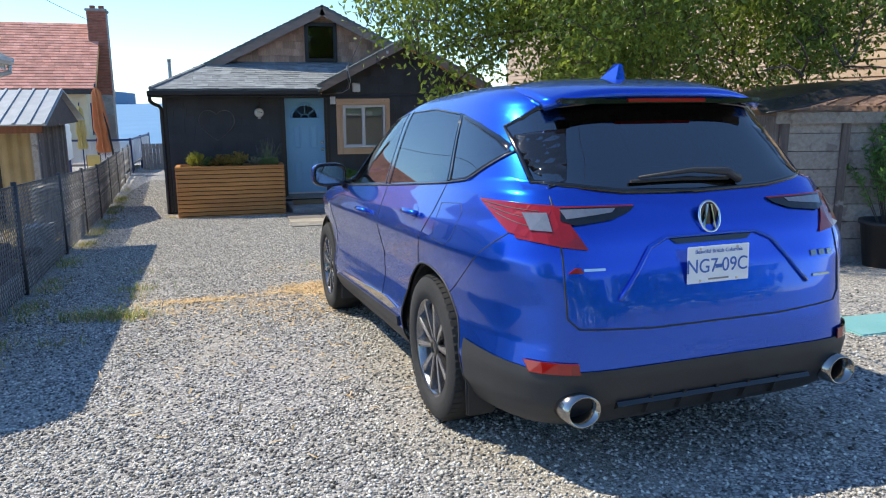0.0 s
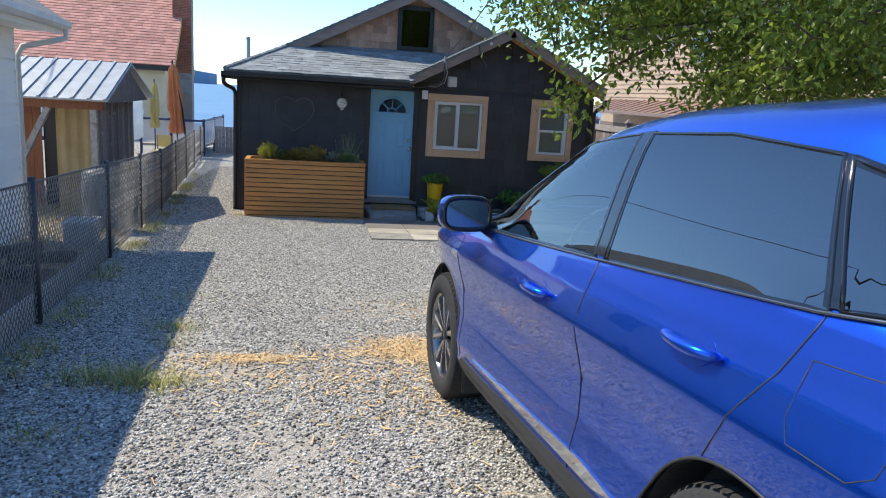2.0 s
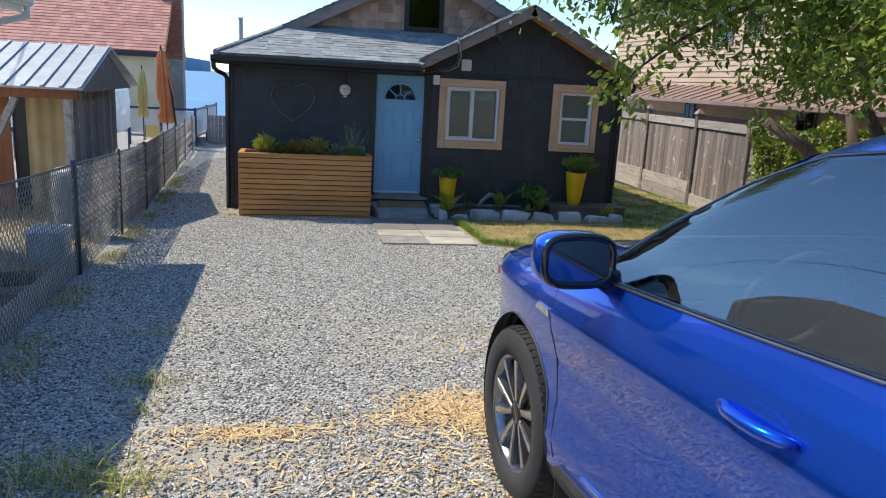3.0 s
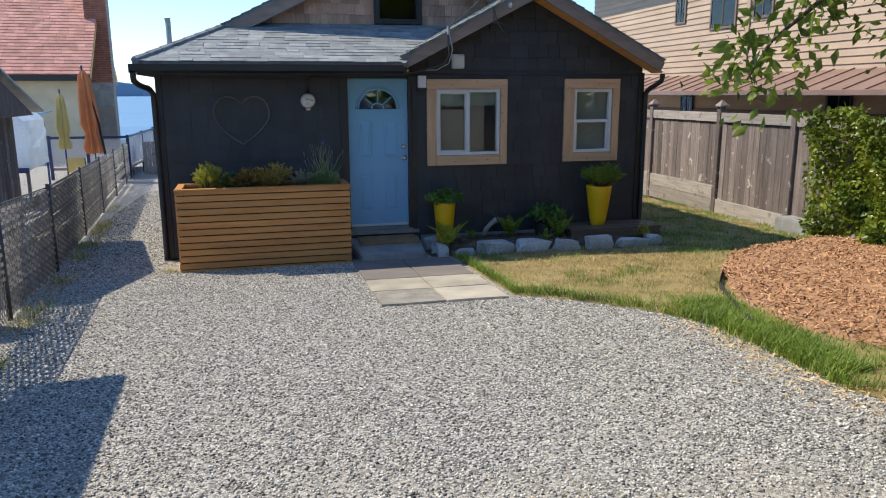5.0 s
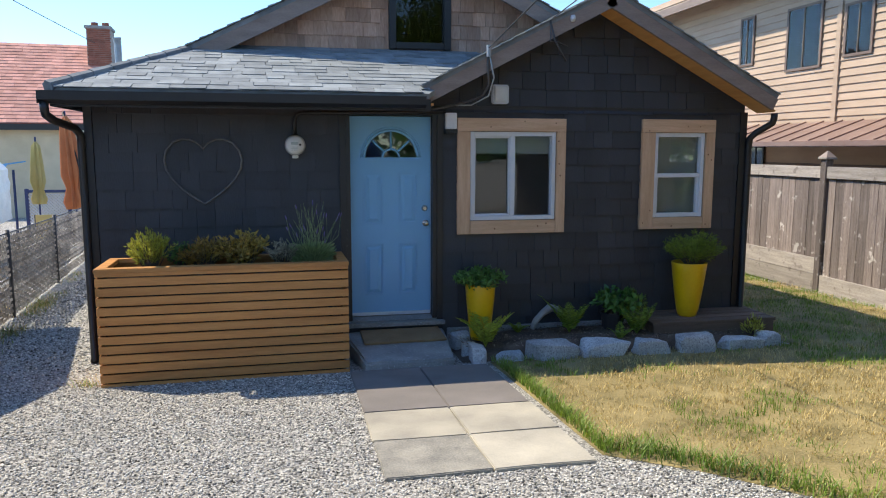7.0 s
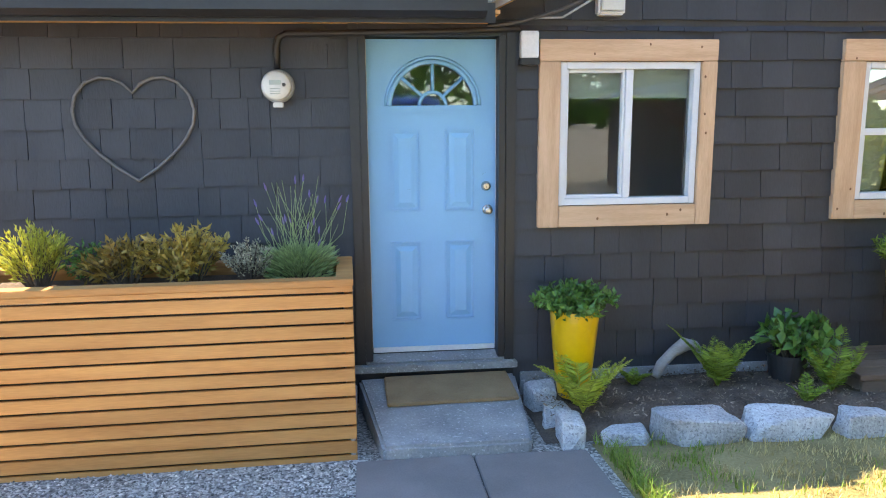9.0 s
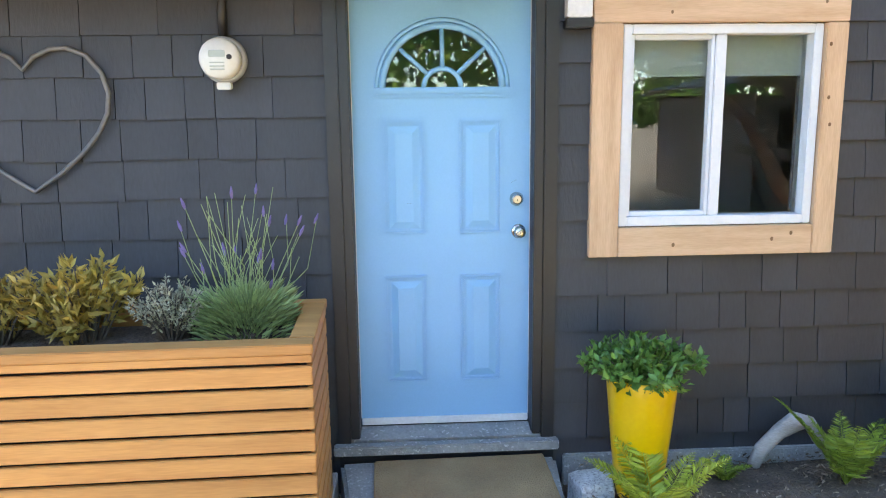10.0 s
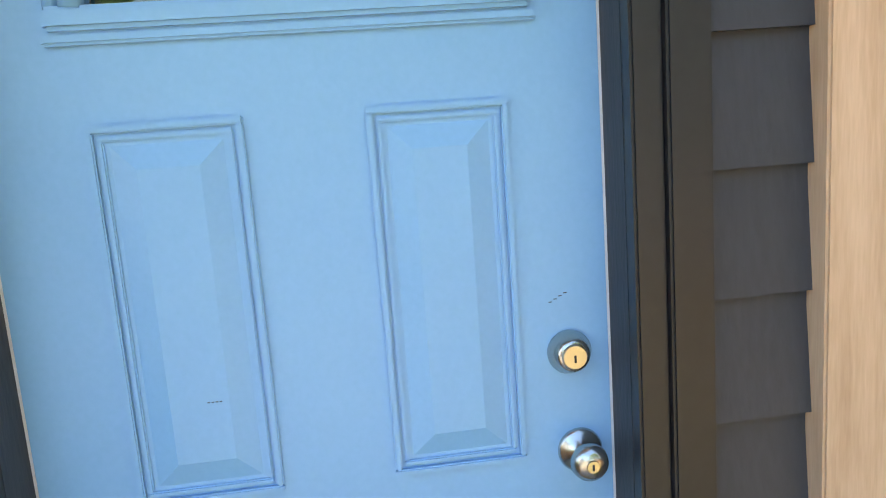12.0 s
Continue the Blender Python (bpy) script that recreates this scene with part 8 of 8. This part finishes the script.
# roof shingles on the lower slope, course by course
slope = (HIPTOP - Vector((HIPTOP.x, -0.56, 2.575)))
length = slope.length
up = slope.normalized()
ang = math.degrees(math.atan2(up.z, up.y))
courses = 14
tabs = {}
V9, F9 = [], []
for c in range(courses):
    s = c / courses
    y, zc = -0.56 + slope.y * s, 2.575 + slope.z * s
    x = mid(E0.x, HIPTOP.x, s) + 0.02
    end = mid(0.64, 1.68, s)
    first = True
    while x < end:
        w = float(rng.choice([0.16, 0.22, 0.27, 0.31])) * (0.6 if first else 1)
        first = False
        w = min(w, end - x)
        k = (round(w, 2), rng.integers(0, 2))
        if k not in tabs:
            t = 0.006 + 0.006 * k[1]
            tb = box(0.003, max(0.02, k[0]) - 0.003, 0, length / courses + 0.03, 0, t)
            for v in tb.verts:
                if v.co.y > 0.05 and v.co.z > 0.001:
                    v.co.z = 0.003
            me = bpy.data.meshes.new("roof_shingle")
            tb.to_mesh(me)
            tb.free()
            me.materials.append(ROOFING)
            tabs[k] = me
        share("roof_shingle", tabs[k], lower_roof, pose(x, y - 0.012, zc + 0.004, ang + 0.45, 0, 0))
        x += w
b = bmesh.new()
hip = [E0 + (HIPTOP - E0) * (i / 9) for i in range(10)]
for p, q in zip(hip, hip[1:]):
    d = (q - p)
    sd = d.cross(Vector((0, 0, 1))).normalized()
    tube([p + Vector((0, 0, 0.006)), q + d * 0.2 + Vector((0, 0, 0.012))], [0.055, 0.04], 6, b)
tagged(part("hip_cap", b, ROOFSTUFF, house), kind="stuff")
# shingle edges seen along the cross gable, joined
V9, F9 = [], []
for side, A, B in ((0, GL, APEX), (1, GR, APEX)):
    n = 15
    for c in range(n):
        p, q = Vector((mid(A[0], B[0], c / n), 0, mid(A[1], B[1], c / n))), Vector((mid(A[0], B[0], (c + 1.15) / n), 0, mid(A[1], B[1], (c + 1.15) / n)))
        nn = (q - p).cross(Vector((0, 1, 0))).normalized()
        if nn.z < 0:
            nn = -nn
        y = -0.445
        while y < 3.6:
            w = float(rng.uniform(0.18, 0.32))
            t = rng.uniform(0.012, 0.02)
            i0 = len(V9)
            for (pt, h) in ((p, 0.001), (q, 0.001), (q, 0.004), (p, t)):
                for yy in (y, y + w - 0.005):
                    V9.append(tuple(pt + nn * h + Vector((0, yy, 0))))
            F9 += [(i0, i0 + 1, i0 + 7, i0 + 6), (i0 + 6, i0 + 7, i0 + 5, i0 + 4), (i0, i0 + 6, i0 + 4, i0 + 2), (i0 + 1, i0 + 3, i0 + 5, i0 + 7), (i0 + 2, i0 + 4, i0 + 5, i0 + 3), (i0, i0 + 2, i0 + 3, i0 + 1)]
            y += w
tagged(raw("shingle_cover", V9, F9, ROOFSTUFF, house), kind="stuff")
V9, F9 = [], []
for A, B in ((UL, UA), (UR, UA)):
    n = 18
    for c in range(n):
        p, q = Vector((mid(A[0], B[0], c / n), 0, mid(A[1], B[1], c / n))), Vector((mid(A[0], B[0], (c + 1.15) / n), 0, mid(A[1], B[1], (c + 1.15) / n)))
        nn = (q - p).cross(Vector((0, 1, 0))).normalized()
        if nn.z < 0:
            nn = -nn
        i0 = len(V9)
        for (pt, h) in ((p, 0.001), (q, 0.001), (q, 0.004), (p, 0.02)):
            for yy in (0.87, 9.3):
                V9.append(tuple(pt + nn * h + Vector((0, yy, 0))))
        F9 += [(i0, i0 + 1, i0 + 7, i0 + 6), (i0 + 6, i0 + 7, i0 + 5, i0 + 4), (i0, i0 + 6, i0 + 4, i0 + 2), (i0 + 1, i0 + 3, i0 + 5, i0 + 7)]
tagged(raw("shingle_cover", V9, F9, ROOFSTUFF, house), kind="stuff")

# courses of red shingle on the neighbour's roof, joined
V9, F9 = [], []
n = 24
for c in range(n):
    y0, z0, y1, z1 = RY * c / n, RZ0 + (RZ1 - RZ0) * c / n, RY * (c + 1.1) / n, RZ0 + (RZ1 - RZ0) * (c + 1.1) / n
    x = 0.0
    while x > -RL:
        w = float(rng.uniform(0.26, 0.4))
        i0 = len(V9)
        for xx in (x, x - w + 0.006):
            V9 += [(xx, y0, z0 + 0.002), (xx, y0, z0 + 0.028 + rng.uniform(0, 0.008)), (xx, y1, z1 + 0.006)]
        F9 += [(i0, i0 + 3, i0 + 4, i0 + 1), (i0 + 1, i0 + 4, i0 + 5, i0 + 2), (i0, i0 + 1, i0 + 2), (i0 + 3, i0 + 5, i0 + 4)]
        x -= w
REDMASS = surf("red_shingle_mass", (0.44, 0.19, 0.145), (0.62, 0.31, 0.25), 0.85, scale=2.5, fine=60, bump=0.3, island=0.2)
tagged(raw("roof_cover", V9, F9, REDMASS, red_house), kind="stuff")
# bricks of the chimney
bm_ = box(0, 0.205, 0, 0.014, 0, 0.062)
me = bpy.data.meshes.new("brick")
bm_.to_mesh(me)
bm_.free()
me.materials.append(BRICK)
for r in range(62):
    z = 2.6 + r * 0.073
    for k in range(4):
        share("brick", me, chim, pose(-0.43 + (0.03 if r % 2 else 0.0) + k * 0.21, 3.2 - 0.012, z))
